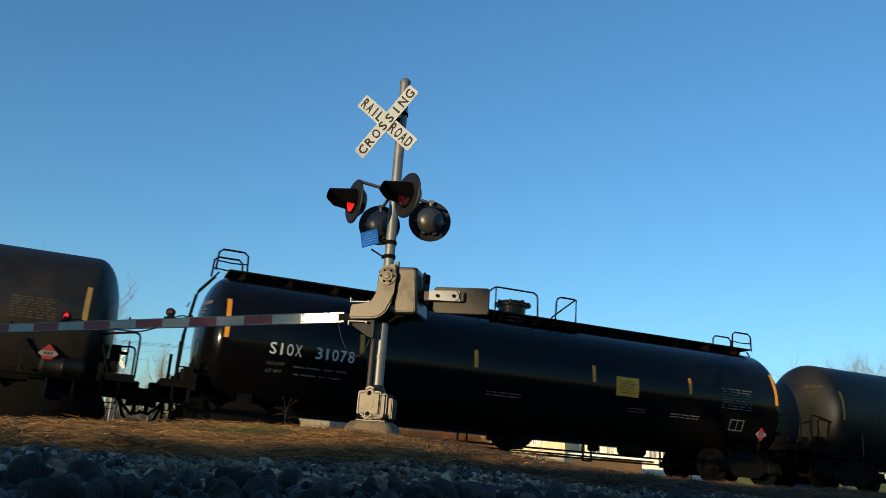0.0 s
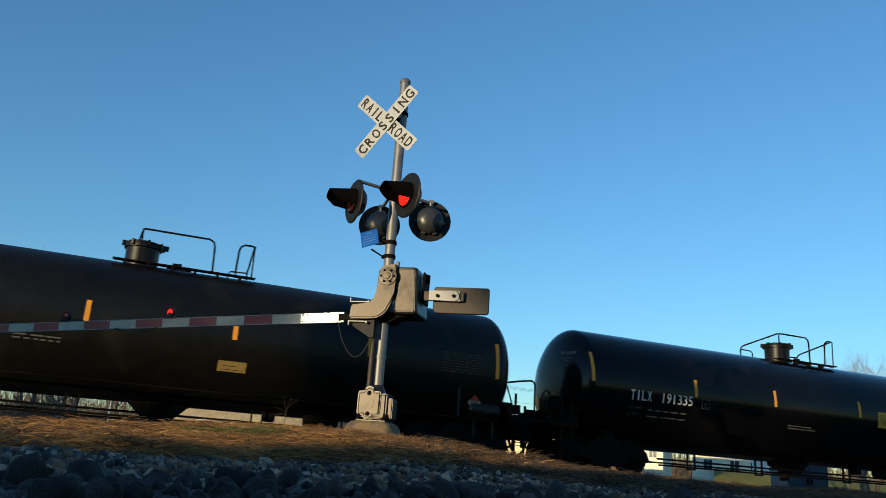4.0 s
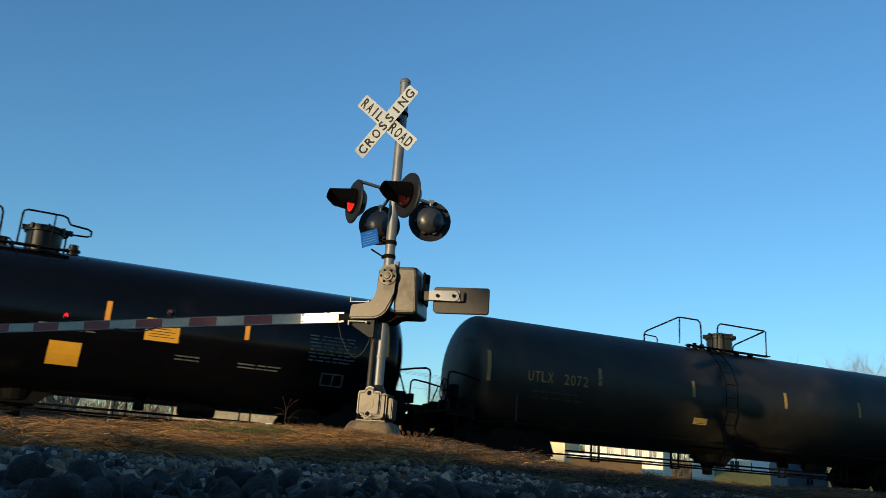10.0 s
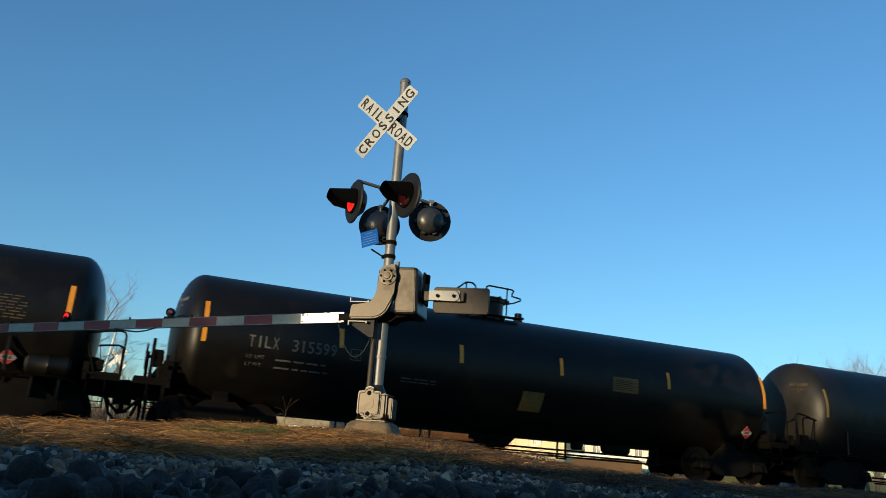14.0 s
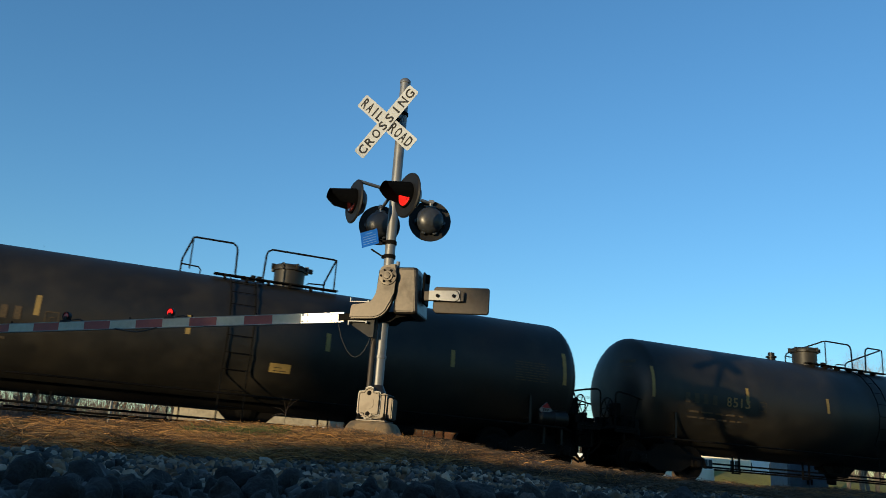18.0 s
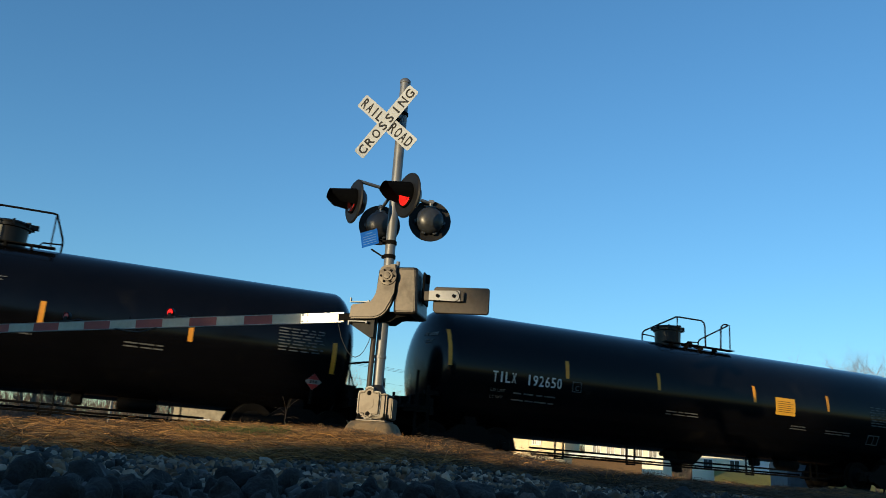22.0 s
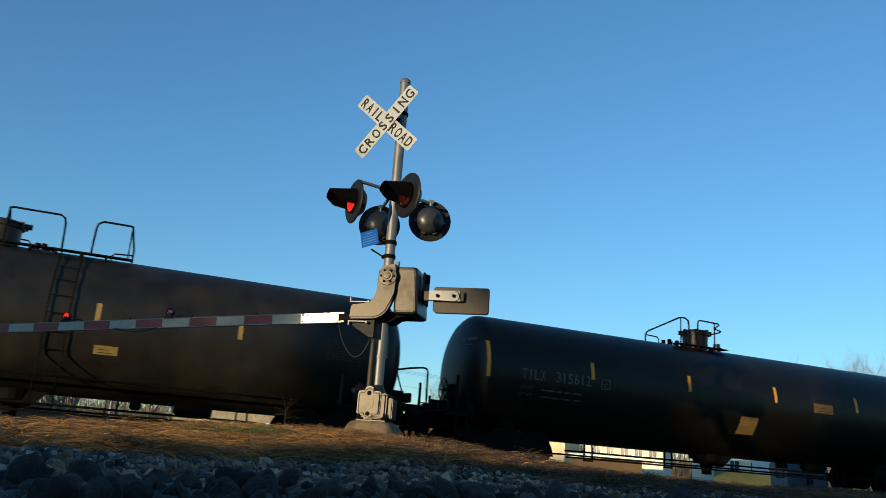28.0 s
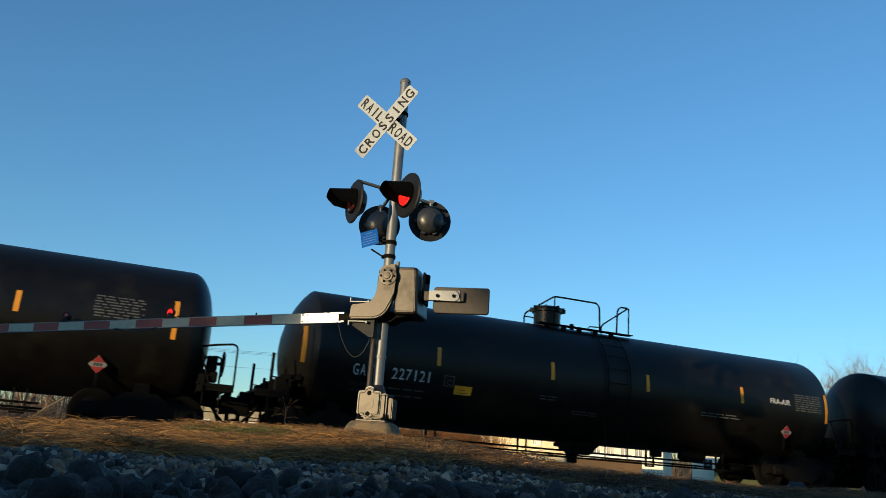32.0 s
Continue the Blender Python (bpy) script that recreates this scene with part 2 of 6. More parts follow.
def ground_z(x, y):
    crest = along(RIDGE, x)
    near = 0.155
    z = near + (crest - near) * ease(1.0, 10.2, y) ** (1.0 + 0.75 * ease(1.3, 3.0, x))
    z += (-0.42 - z) * ease(11.0, 15.5, y)
    z += 0.022 * max(0.0, y - 26.0) * (1.0 if y < 400 else 400 / y)
    z += (0.03 + 0.012 * ease(-0.1, 0.5, x)) * ease(0.35, 0.6, y) * (1 - ease(1.1, 1.7, y))
    k = ease(0.5, 3, y) * (1 - ease(200, 300, abs(x)))
    z += k * 0.03 * noise.noise((x * 0.9, y * 0.9, 1.0)) + k * 0.02 * noise.noise((x * 3.1, y * 3.1, 4.0))
    return z


def spread(pieces):
    out = []
    for a, b, n in pieces:
        out += list(np.linspace(a, b, n, endpoint=False))
    return out + [pieces[-1][1]]


def sheet(name, xs, ys, height, material):
    bm = bmesh.new()
    grid = [[bm.verts.new((x, y, height(x, y))) for x in xs] for y in ys]
    for r0, r1 in zip(grid, grid[1:]):
        for i in range(len(xs) - 1):
            bm.faces.new((r0[i], r0[i + 1], r1[i + 1], r1[i]))
    return mesh_of(name, bm, material, smooth=True)


ground = new("ground", sheet("ground", spread([(-2500, -400, 6), (-400, -40, 12), (-40, -10, 20), (-10, 24, 170), (24, 60, 24), (60, 400, 14), (400, 2500, 6)]),
                             spread([(-2500, -300, 5), (-300, -20, 10), (-20, -1, 8), (-1, 15, 130), (15, 40, 30), (40, 400, 20), (400, 3500, 8)]), ground_z, SOIL))
tagged(ground, "dry brown soil with dead thatch rising to a ridge", "ground", kind="structure")

# track bed, rails and ties
bm = bmesh.new()
outline = [(-4.4, -0.6), (-1.75, RAIL_Z - 0.2), (1.75, RAIL_Z - 0.2), (4.4, -0.6)]
for x0, x1 in ((-460, 470),):
    a = [bm.verts.new((x0, TRACK_Y + y, z)) for y, z in outline]
    b = [bm.verts.new((x1, TRACK_Y + y, z)) for y, z in outline]
    for i in range(3):
        bm.faces.new((a[i], b[i], b[i + 1], a[i + 1]))
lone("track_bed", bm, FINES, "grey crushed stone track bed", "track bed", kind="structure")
for side in (-1, 1):
    bm = bmesh.new()
    prof = [(-0.068, -0.17), (0.068, -0.17), (0.068, -0.155), (0.012, -0.14), (0.012, -0.045), (0.036, -0.035), (0.036, -0.004), (0.028, 0.0), (-0.028, 0.0), (-0.036, -0.004), (-0.036, -0.035), (-0.012, -0.045), (-0.012, -0.14), (-0.068, -0.155)]
    a = [bm.verts.new((-450, TRACK_Y + side * 0.753 + y, RAIL_Z + z)) for y, z in prof]
    b = [bm.verts.new((460, TRACK_Y + side * 0.753 + y, RAIL_Z + z)) for y, z in prof]
    for i in range(len(prof)):
        j = (i + 1) % len(prof)
        bm.faces.new((a[j], a[i], b[i], b[j]))
    lone("rail", bm, RAIL_STEEL, "rusty brown steel rail with a bright head", "rail", "rails of the track", "structure")
bm = bmesh.new()
for i in range(360):
    box(bm, (0.22, 2.55, 0.17), (-70 + i * 0.55, TRACK_Y + random.uniform(-0.03, 0.03), RAIL_Z - 0.26))
lone("ties", bm, TIE_WOOD, "dark creosoted wooden ties under the rails", "railroad ties", kind="stuff")
# ------------------------------------------------ tank cars
TANK_R, TANK_Z, HALF, TANK_ON = 1.52, 2.80, 8.14, 0.06


HEAD_DEEP, HEAD_POWER = 0.58, 2.5


def tank_mesh(material, r=TANK_R, half=HALF, head=HEAD_DEEP, dish=0.5):
    """A welded tank with dished heads and three faint weld seams."""
    bm = bmesh.new()
    prof = [(0.0, -half)]
    for k in range(1, 13):
        q = r * math.sin(k / 13 * math.pi / 2)
        prof.append((q, -half + head - head * (1 - (q / r) ** (HEAD_POWER if dish == 0.5 else 2)) ** dish))
    cyl = half - head
    prof += [(r, -cyl + 2 * cyl * k / 12) for k in range(13)]
    prof += [(p, -h) for p, h in prof[12:0:-1]] + [(0.0, half)]
    lathe(bm, prof, 72, "X", (0, 0, TANK_Z))
    return mesh_of("tank", bm, material, smooth=True)


TANKS = {"black": tank_mesh(BLACK_PAINT), "worn": tank_mesh(WORN_BLACK), "dusty": tank_mesh(DUSTY_GREY), "flat_black": tank_mesh(BLACK_PAINT, head=0.62, dish=0.85), "flat_worn": tank_mesh(WORN_BLACK, head=0.62, dish=0.85)}


def on_tank(x, s, lift=0.004, r=TANK_R):
    """A point on the tank's near side: x along the car, s metres up round the shell from its middle."""
    a = s / r
    return Vector((x, -(r + lift) * math.cos(a), TANK_Z + (r + lift) * math.sin(a)))


def on_head(u, v, lift=0.012):
    """A point on the dished head at the tank's rear end: u metres from the middle towards the near side, v metres up."""
    q = math.hypot(u, v) / TANK_R
    return Vector((-(HALF - HEAD_DEEP + HEAD_DEEP * math.sqrt(1 - q ** HEAD_POWER)) - lift + TANK_ON, -u, TANK_Z + v))


def head_mark():
    """Small unreadable lettering on a tank head: a long bar of characters over two short ones."""
    bm = bmesh.new()
    for u0, u1, v, h in ((0.42, 0.62, 0.74, 0.085), (0.66, 1.0, 0.72, 0.085), (0.5, 0.9, 0.6, 0.035), (0.58, 0.82, 0.53, 0.035)):
        n = max(1, int((u1 - u0) / (h * 0.85)))
        step = (u1 - u0) / n
        for i in range(n):
            vs = [bm.verts.new(on_head(u0 + step * (i + a), v + b)) for a, b in ((0.12, 0), (0.12, h), (0.88, h), (0.88, 0))]
            bm.faces.new(vs)
    bmesh.ops.recalc_face_normals(bm, faces=bm.faces)
    return bm


def wrap_patch(bm, x, s, w, h, lift=0.008, slant=0.0):
    n = max(1, int(h / 0.12))
    left = [bm.verts.new(on_tank(x - slant * (i / n), s + h * i / n, lift)) for i in range(n + 1)]
    right = [bm.verts.new(on_tank(x + w - slant * (i / n), s + h * i / n, lift)) for i in range(n + 1)]
    for i in range(n):
        bm.faces.new((left[i], right[i], right[i + 1], left[i + 1]))
    return bm


def wrap_text(bm, text, x, s, size, bold=0.0, spread=1.0, lift=0.013):
    co, faces = letters(text, size, bold, spread)
    vs = [bm.verts.new(on_tank(x + a, s + b, lift)) for a, b in co]
    for f in faces:
        try:
            bm.faces.new([vs[i] for i in f])
        except ValueError:
            pass
    return bm


def shared(name, build, material, smooth=False):
    """One mesh for all cars."""
    bm = bmesh.new()
    build(bm)
    return mesh_of(name, bm, material, smooth)


def build_side_frame(bm):
    slab(bm, [(-1.25, 0.36), (-1.15, 0.62), (-0.62, 0.66), (-0.32, 0.88), (0.32, 0.88), (0.62, 0.66), (1.15, 0.62), (1.25, 0.36), (0.72, 0.4), (0.36, 0.2), (-0.36, 0.2), (-0.72, 0.4)], 0.16)
    for x in (-0.2, 0.0, 0.2):
        rod(bm, (x, -0.08, 0.24), (x, -0.08, 0.58), 0.075, sides=10)
    for x in (-0.89, 0.89):
        box(bm, (0.34, 0.2, 0.26), (x, -0.1, 0.47), bevel=0.03)
        lathe(bm, [(0.0, -0.07), (0.09, -0.06), (0.1, 0.0)], 14, "Y", (x, -0.2, 0.457))


def build_wheelset(bm):
    rod(bm, (0, -1.05, 0), (0, 1.05, 0), 0.085, sides=14)
    for e in (-1, 1):
        lathe(bm, [(0.1, -0.1), (0.16, -0.09), (0.3, -0.03), (0.4, -0.07), (0.457, -0.07), (0.457, 0.045), (0.485, 0.07), (0.4, 0.08), (0.3, 0.03), (0.12, 0.06)], 32, "Y", (0, e * 0.753, 0))
        for k in range(3):
            a = k * 2.094
            rod(bm, (0.06 * math.cos(a), e * 1.045, 0.06 * math.sin(a)), (0.06 * math.cos(a), e * 1.075, 0.06 * math.sin(a)), 0.018, sides=6)


def build_truck_bolster(bm):
    box(bm, (0.4, 2.2, 0.3), (0, 0, 0.55), bevel=0.04)
    for x in (-0.5, 0.5):
        box(bm, (0.09, 1.5, 0.12), (x, 0, 0.4))


def build_stub_sill(bm):
    box(bm, (2.6, 0.5, 0.34), (7.25, 0, 0.98), bevel=0.02)
    box(bm, (1.5, 0.9, 0.1), (6.9, 0, 1.2))
    for y in (-0.24, 0.24):
        slab(bm, [(5.7, 1.12), (8.3, 1.12), (8.3, 1.3), (7.3, 1.45), (6.0, 1.42)], 0.03, pose(0, y, 0))


def build_body_bolster(bm):
    slab(bm, [(-1.05, 1.0), (-0.5, 0.86), (0.5, 0.86), (1.05, 1.0), (1.12, 1.5), (0.95, 1.68), (0.55, 1.36), (0, 1.28), (-0.55, 1.36), (-0.95, 1.68), (-1.12, 1.5)], 0.3, pose(6.9, 0, 0, 0, 0, 90) @ pose(0, 0.15, 0))


def build_coupler(bm):
    box(bm, (0.5, 0.16, 0.18), (8.6, 0, 0.88), bevel=0.02)
    slab(bm, [(8.66, 0.66), (8.98, 0.7), (9.0, 1.04), (8.66, 1.08)], 0.44, pose(0, 0.22, 0))
    box(bm, (0.16, 0.2, 0.16), (8.8, 0.05, 1.12), bevel=0.03)
    rod(bm, (8.84, 0, 0.5), (8.84, 0, 0.72), 0.05, sides=8)
    bent(bm, [(8.5, -0.3, 0.78), (8.62, -0.34, 0.45), (8.8, -0.3, 0.28), (8.98, -0.26, 0.36)], 0.035, 8)
    box(bm, (0.1, 0.34, 0.12), (8.42, 0, 1.06))


def build_end_platform(bm):
    box(bm, (0.68, 2.7, 0.05), (8.39, 0, 1.17))
    for i in range(9):
        box(bm, (0.66, 0.03, 0.05), (8.39, -1.2 + i * 0.3, 1.2))
    box(bm, (0.08, 2.75, 0.16), (8.04, 0, 1.1))
    for y in (-1.3, 1.3):
        box(bm, (0.7, 0.05, 0.12), (8.38, y, 1.12))
        bent(bm, [(8.1, y, 1.1), (8.1, y * 1.03, 0.62), (8.45, y * 1.03, 0.62), (8.45, y, 1.1)], 0.016, 6)


def build_corner_rail(bm):
    bent(bm, [(7.7, -1.2, 2.48), (8.3, -1.27, 2.6), (8.6, -1.3, 2.64), (8.68, -1.3, 2.61), (8.71, -1.3, 2.54), (8.72, -1.3, 1.72)], 0.023)
    rod(bm, (7.95, -1.22, 2.52), (8.2, -1.3, 1.74), 0.018, sides=6)


def build_corner_ladder(bm):
    for x in (8.12, 8.42):
        box(bm, (0.07, 0.02, 1.95 if x > 8.3 else 1.6), (x, -1.27, 1.6 if x > 8.3 else 1.45))
    for z in (0.8, 1.25, 1.65, 2.05):
        rod(bm, (8.12, -1.26, z), (8.4, -1.26, z), 0.014, sides=6)
    box(bm, (0.45, 0.08, 0.1), (7.95, -1.1, 2.1))


def build_brake_wheel(bm):
    pts = [(0, 0.27 * math.cos(k * math.pi / 9), 0.27 * math.sin(k * math.pi / 9)) for k in range(19)]
    bent(bm, pts, 0.018, 6)
    for k in range(3):
        a = k * math.pi / 3
        rod(bm, (0, -0.27 * math.cos(a), -0.27 * math.sin(a)), (0, 0.27 * math.cos(a), 0.27 * math.sin(a)), 0.013, sides=6)
    rod(bm, (0.0, 0, 0), (0.22, 0, 0), 0.035, sides=8)
    box(bm, (0.22, 0.3, 0.36), (0.24, 0, -0.03), bevel=0.03)


def build_nozzle(bm):
    lathe(bm, [(0.36, 4.22), (0.37, 4.7), (0.42, 4.71), (0.42, 4.77), (0.0, 4.77)], 28)


def build_lid(bm):
    lathe(bm, [(0.42, 4.774), (0.43, 4.81), (0.37, 4.85), (0.15, 4.89), (0.0, 4.9)], 28)
    for k in range(8):
        a = k * math.pi / 4 + 0.2
        box(bm, (0.09, 0.05, 0.12), (0.43 * math.cos(a), 0.43 * math.sin(a), 4.79), (0, 0, math.degrees(a)))
    box(bm, (0.16, 0.12, 0.1), (0.47, 0, 4.81))


def build_vent(bm):
    lathe(bm, [(0.12, 4.26), (0.12, 4.4), (0.16, 4.41), (0.16, 4.45), (0.1, 4.46), (0.1, 4.56), (0.0, 4.58)], 14)


def build_valve(bm):
    lathe(bm, [(0.42, 1.34), (0.36, 1.12), (0.2, 1.06), (0.14, 0.92), (0.14, 0.78), (0.0, 0.76)], 18)
    box(bm, (0.9, 0.5, 0.12), (0, 0, 1.24), bevel=0.03)
    slab(bm, [(-0.7, 1.32), (-0.35, 1.0), (0.35, 1.0), (0.7, 1.32)], 0.05, pose(0, -0.25, 0))


def build_side_rail(bm):
    bent(bm, [(-7.9, -1.2, 1.5), (-7.6, -1.45, 1.56), (-4, -1.5, 1.57), (4, -1.5, 1.57), (7.6, -1.45, 1.56), (7.9, -1.2, 1.5)], 0.022, 6)


def build_brake_rods(bm):
    rod(bm, (-5.0, 0, 0), (5.0, 0, 0), 0.024, sides=6)


def build_hanger(bm):
    for x in (-0.12, 0.12):
        box(bm, (0.035, 0.05, 0.5), (x, -0.6, 1.08))
    box(bm, (0.28, 0.05, 0.04), (0, -0.6, 0.85))


def build_brake_cylinder(bm):
    lathe(bm, [(0.0, -0.42), (0.11, -0.4), (0.14, -0.36), (0.14, 0.36), (0.11, 0.4), (0.0, 0.42)], 18, "X", (3.6, -0.4, 1.22))


def build_valve_box(bm):
    box(bm, (0.24, 0.3, 0.22), (2.4, -0.4, 1.22), bevel=0.04)


def build_reservoir(bm):
    lathe(bm, [(0.0, -0.44), (0.16, -0.42), (0.22, -0.36), (0.22, -0.02), (0.23, 0.0), (0.22, 0.02), (0.22, 0.36), (0.16, 0.42), (0.0, 0.44)], 20, "X", (7.35, -1.2, 1.78))
    for x in (7.1, 7.6):
        box(bm, (0.05, 0.3, 0.5), (x, -1.15, 1.4))


def build_draft_gear(bm):
    for y in (-0.9, -0.3, 0.4, 0.95):
        box(bm, (0.3, 0.16, 0.34), (8.12, y, 1.36), bevel=0.02)
    box(bm, (0.12, 2.6, 0.2), (8.05, 0, 1.3))
    bent(bm, [(8.3, -1.25, 1.12), (8.5, -0.9, 0.95), (8.56, -0.4, 0.92), (8.7, -0.05, 1.05)], 0.02, 6)
    bent(bm, [(8.4, 0.3, 1.0), (8.6, 0.34, 0.7), (8.8, 0.3, 0.5), (9.0, 0.25, 0.55)], 0.035, 8)
    box(bm, (0.14, 0.3, 0.22), (8.3, -1.1, 1.36), bevel=0.02)


def build_post(bm):
    box(bm, (0.06, 0.04, 0.66), (0, -1.46, 1.93))
    box(bm, (0.06, 0.3, 0.05), (0, -1.32, 1.7))


SHARED = dict(
    side_frame=shared("side_frame", build_side_frame, DARK_STEEL), wheelset=shared("wheelset", build_wheelset, DARK_STEEL, True), truck_bolster=shared("truck_bolster", build_truck_bolster, DARK_STEEL),
    stub_sill=shared("stub_sill", build_stub_sill, DARK_STEEL), body_bolster=shared("body_bolster", build_body_bolster, DARK_STEEL), coupler=shared("coupler", build_coupler, DARK_STEEL),
    end_platform=shared("end_platform", build_end_platform, DARK_STEEL), corner_rail=shared("corner_rail", build_corner_rail, DARK_STEEL, True), corner_ladder=shared("corner_ladder", build_corner_ladder, DARK_STEEL),
    brake_wheel=shared("brake_wheel", build_brake_wheel, DARK_STEEL), nozzle=shared("nozzle", build_nozzle, WORN_BLACK, True), lid=shared("lid", build_lid, WORN_BLACK, True), dusty_nozzle=shared("nozzle", build_nozzle, DUSTY_GREY, True), dusty_lid=shared("lid", build_lid, DUSTY_GREY, True), vent=shared("safety_vent", build_vent, WORN_BLACK, True),
    valve=shared("outlet_valve", build_valve, DARK_STEEL), side_rail=shared("side_rail", build_side_rail, DARK_STEEL, True), rods=shared("brake_rod", build_brake_rods, DARK_STEEL), valve_box=shared("brake_valve", build_valve_box, DARK_STEEL), hanger=shared("hanger", build_hanger, DARK_STEEL),
    cylinder=shared("brake_cylinder", build_brake_cylinder, DARK_STEEL, True), reservoir=shared("air_reservoir", build_reservoir, WORN_BLACK, True), post=shared("post", build_post, WORN_BLACK), draft_gear=shared("draft_gear", build_draft_gear, DARK_STEEL))
TURN = pose(0, 0, 0, 0, 0, 180)
FLIP_X = Matrix.Diagonal((-1, 1, 1, 1))
FLIP_Y = Matrix.Diagonal((1, -1, 1, 1))
CARS, WHEELSETS = [], []


def stencil_rows(x, s, w, h, rows, fill, height=0.62):
    """Unreadable small lettering as bars in rows."""
    bm = bmesh.new()
    for i in range(rows):
        y = s + h * (rows - 1 - i) / rows
        at = x + random.uniform(0, 0.04) * w
        while at < x + w * random.uniform(0.86, 1.0):
            k = min(random.uniform(0.08, fill) * w, x + w - at)
            if k < 0.02:
                break
            wrap_patch(bm, at, y, k, h / rows * height, 0.009)
            at += k + random.uniform(0.03, 0.07) * w
    return bm


def frame_patch(x, s, w, h, t=0.025):
    bm = bmesh.new()
    for a, b, c, d in ((x, s, w, t), (x, s + h - t, w, t), (x, s + t, t, h - 2 * t), (x + w - t, s + t, t, h - 2 * t)):
        wrap_patch(bm, a, b, c, d, 0.009)
    return bm


def placard(car, x, s):
    """A diamond placard on its holder, standing off the shell."""
    c = on_tank(x, s, 0.09)
    a = s / TANK_R
    m = Matrix.Translation(c) @ pose(0, 0, 0, -math.degrees(a) * 0.4, 0, 0)
    bm = bmesh.new()
    box(bm, (0.26, 0.012, 0.26), (0, 0, 0), (0, 45, 0))
    holder = part("placard", bm, PLACARD_WHITE, car, "white and red diamond placard", m=m)
    for e in (-1, 1):
        bm = bmesh.new()
        slab(bm, [(-0.13, 0.05 * e), (0.13, 0.05 * e), (0, 0.18 * e)] if e > 0 else [(0.13, -0.05), (-0.13, -0.05), (0, -0.18)], 0.004, pose(0, -0.006, 0))
        part("red_field", bm, PLACARD_RED, holder)
    bm = bmesh.new()
    for i in range(3):
        box(bm, (0.035, 0.004, 0.06), (-0.06 + i * 0.06, -0.008, 0))
    part("number_bars", bm, SIGN_BLACK, holder)
    bm = bmesh.new()
    box(bm, (0.06, 0.03, 0.5), (0, 0.05, -0.25))
    part("bracket", bm, DARK_STEEL, holder)


def railing(car, x0, x1, kind, outer=1):
    """Pipe guard on the roof: a hoop along the near edge and a bar across the roof at its outer end."""
    y, far, z0, z1 = -0.66, 0.82, 4.30, 5.04
    bm = bmesh.new()
    if kind == "bent":
        m, e = 0.0, outer
        track = [(m - 0.43, y, z0), (m - 0.43, y, z1 - 0.1), (m - 0.41, y, z1 - 0.03), (m - 0.34, y, z1), (m + 0.34, y + 0.06, z1), (m + 0.43, y + 0.12, z1 - 0.02), (m + 0.46, -0.38, z1 - 0.07), (m + 0.5, -0.3, z1 - 0.1), (m + 0.84, -0.14, z1 - 0.1), (m + 0.92, 0.0, z1 - 0.11),
                  (m + 0.9, 0.38, z1 - 0.12), (m + 0.82, 0.47, z1 - 0.13), (m + 0.45, 0.46, z1 - 0.14), (m + 0.4, 0.46, z1 - 0.2), (m + 0.4, 0.46, z0)]
        bent(bm, [(x0 + e * a, b, c) for a, b, c in track], 0.021)
        rod(bm, (x0 + e * 0.2, y + 0.04, z0), (x0 + e * 0.2, y + 0.04, z1), 0.018, sides=6)
    else:
        o, i, e = (x1, x0, 1) if outer > 0 else (x0, x1, -1)
        bent(bm, [(i - 0.02 * e, y, z0), (i, y, z1 - 0.16), (i + 0.03 * e, y, z1 - 0.06), (i + 0.12 * e, y, z1), (o - 0.06 * e, y, z1), (o, y + 0.06, z1), (o + 0.1 * e, far - 0.1, z1 - 0.22), (o + 0.1 * e, far, z1 - 0.26), (o + 0.1 * e, far + 0.04, z1 - 0.33), (o + 0.1 * e, far + 0.04, z0 - 0.05)], 0.023)
        bent(bm, [(o + 0.1 * e, far + 0.02, z1 - 0.32), (o - 0.3 * e, far + 0.02, z1 - 0.34), (o - 0.36 * e, far + 0.02, z1 - 0.4), (o - 0.36 * e, far + 0.02, z0 - 0.05)], 0.018, 6)
        rod(bm, (o, y, z0), (o, y, z1), 0.018, sides=6)
    part("roof_rail", bm, DARK_STEEL, car, smooth=True)


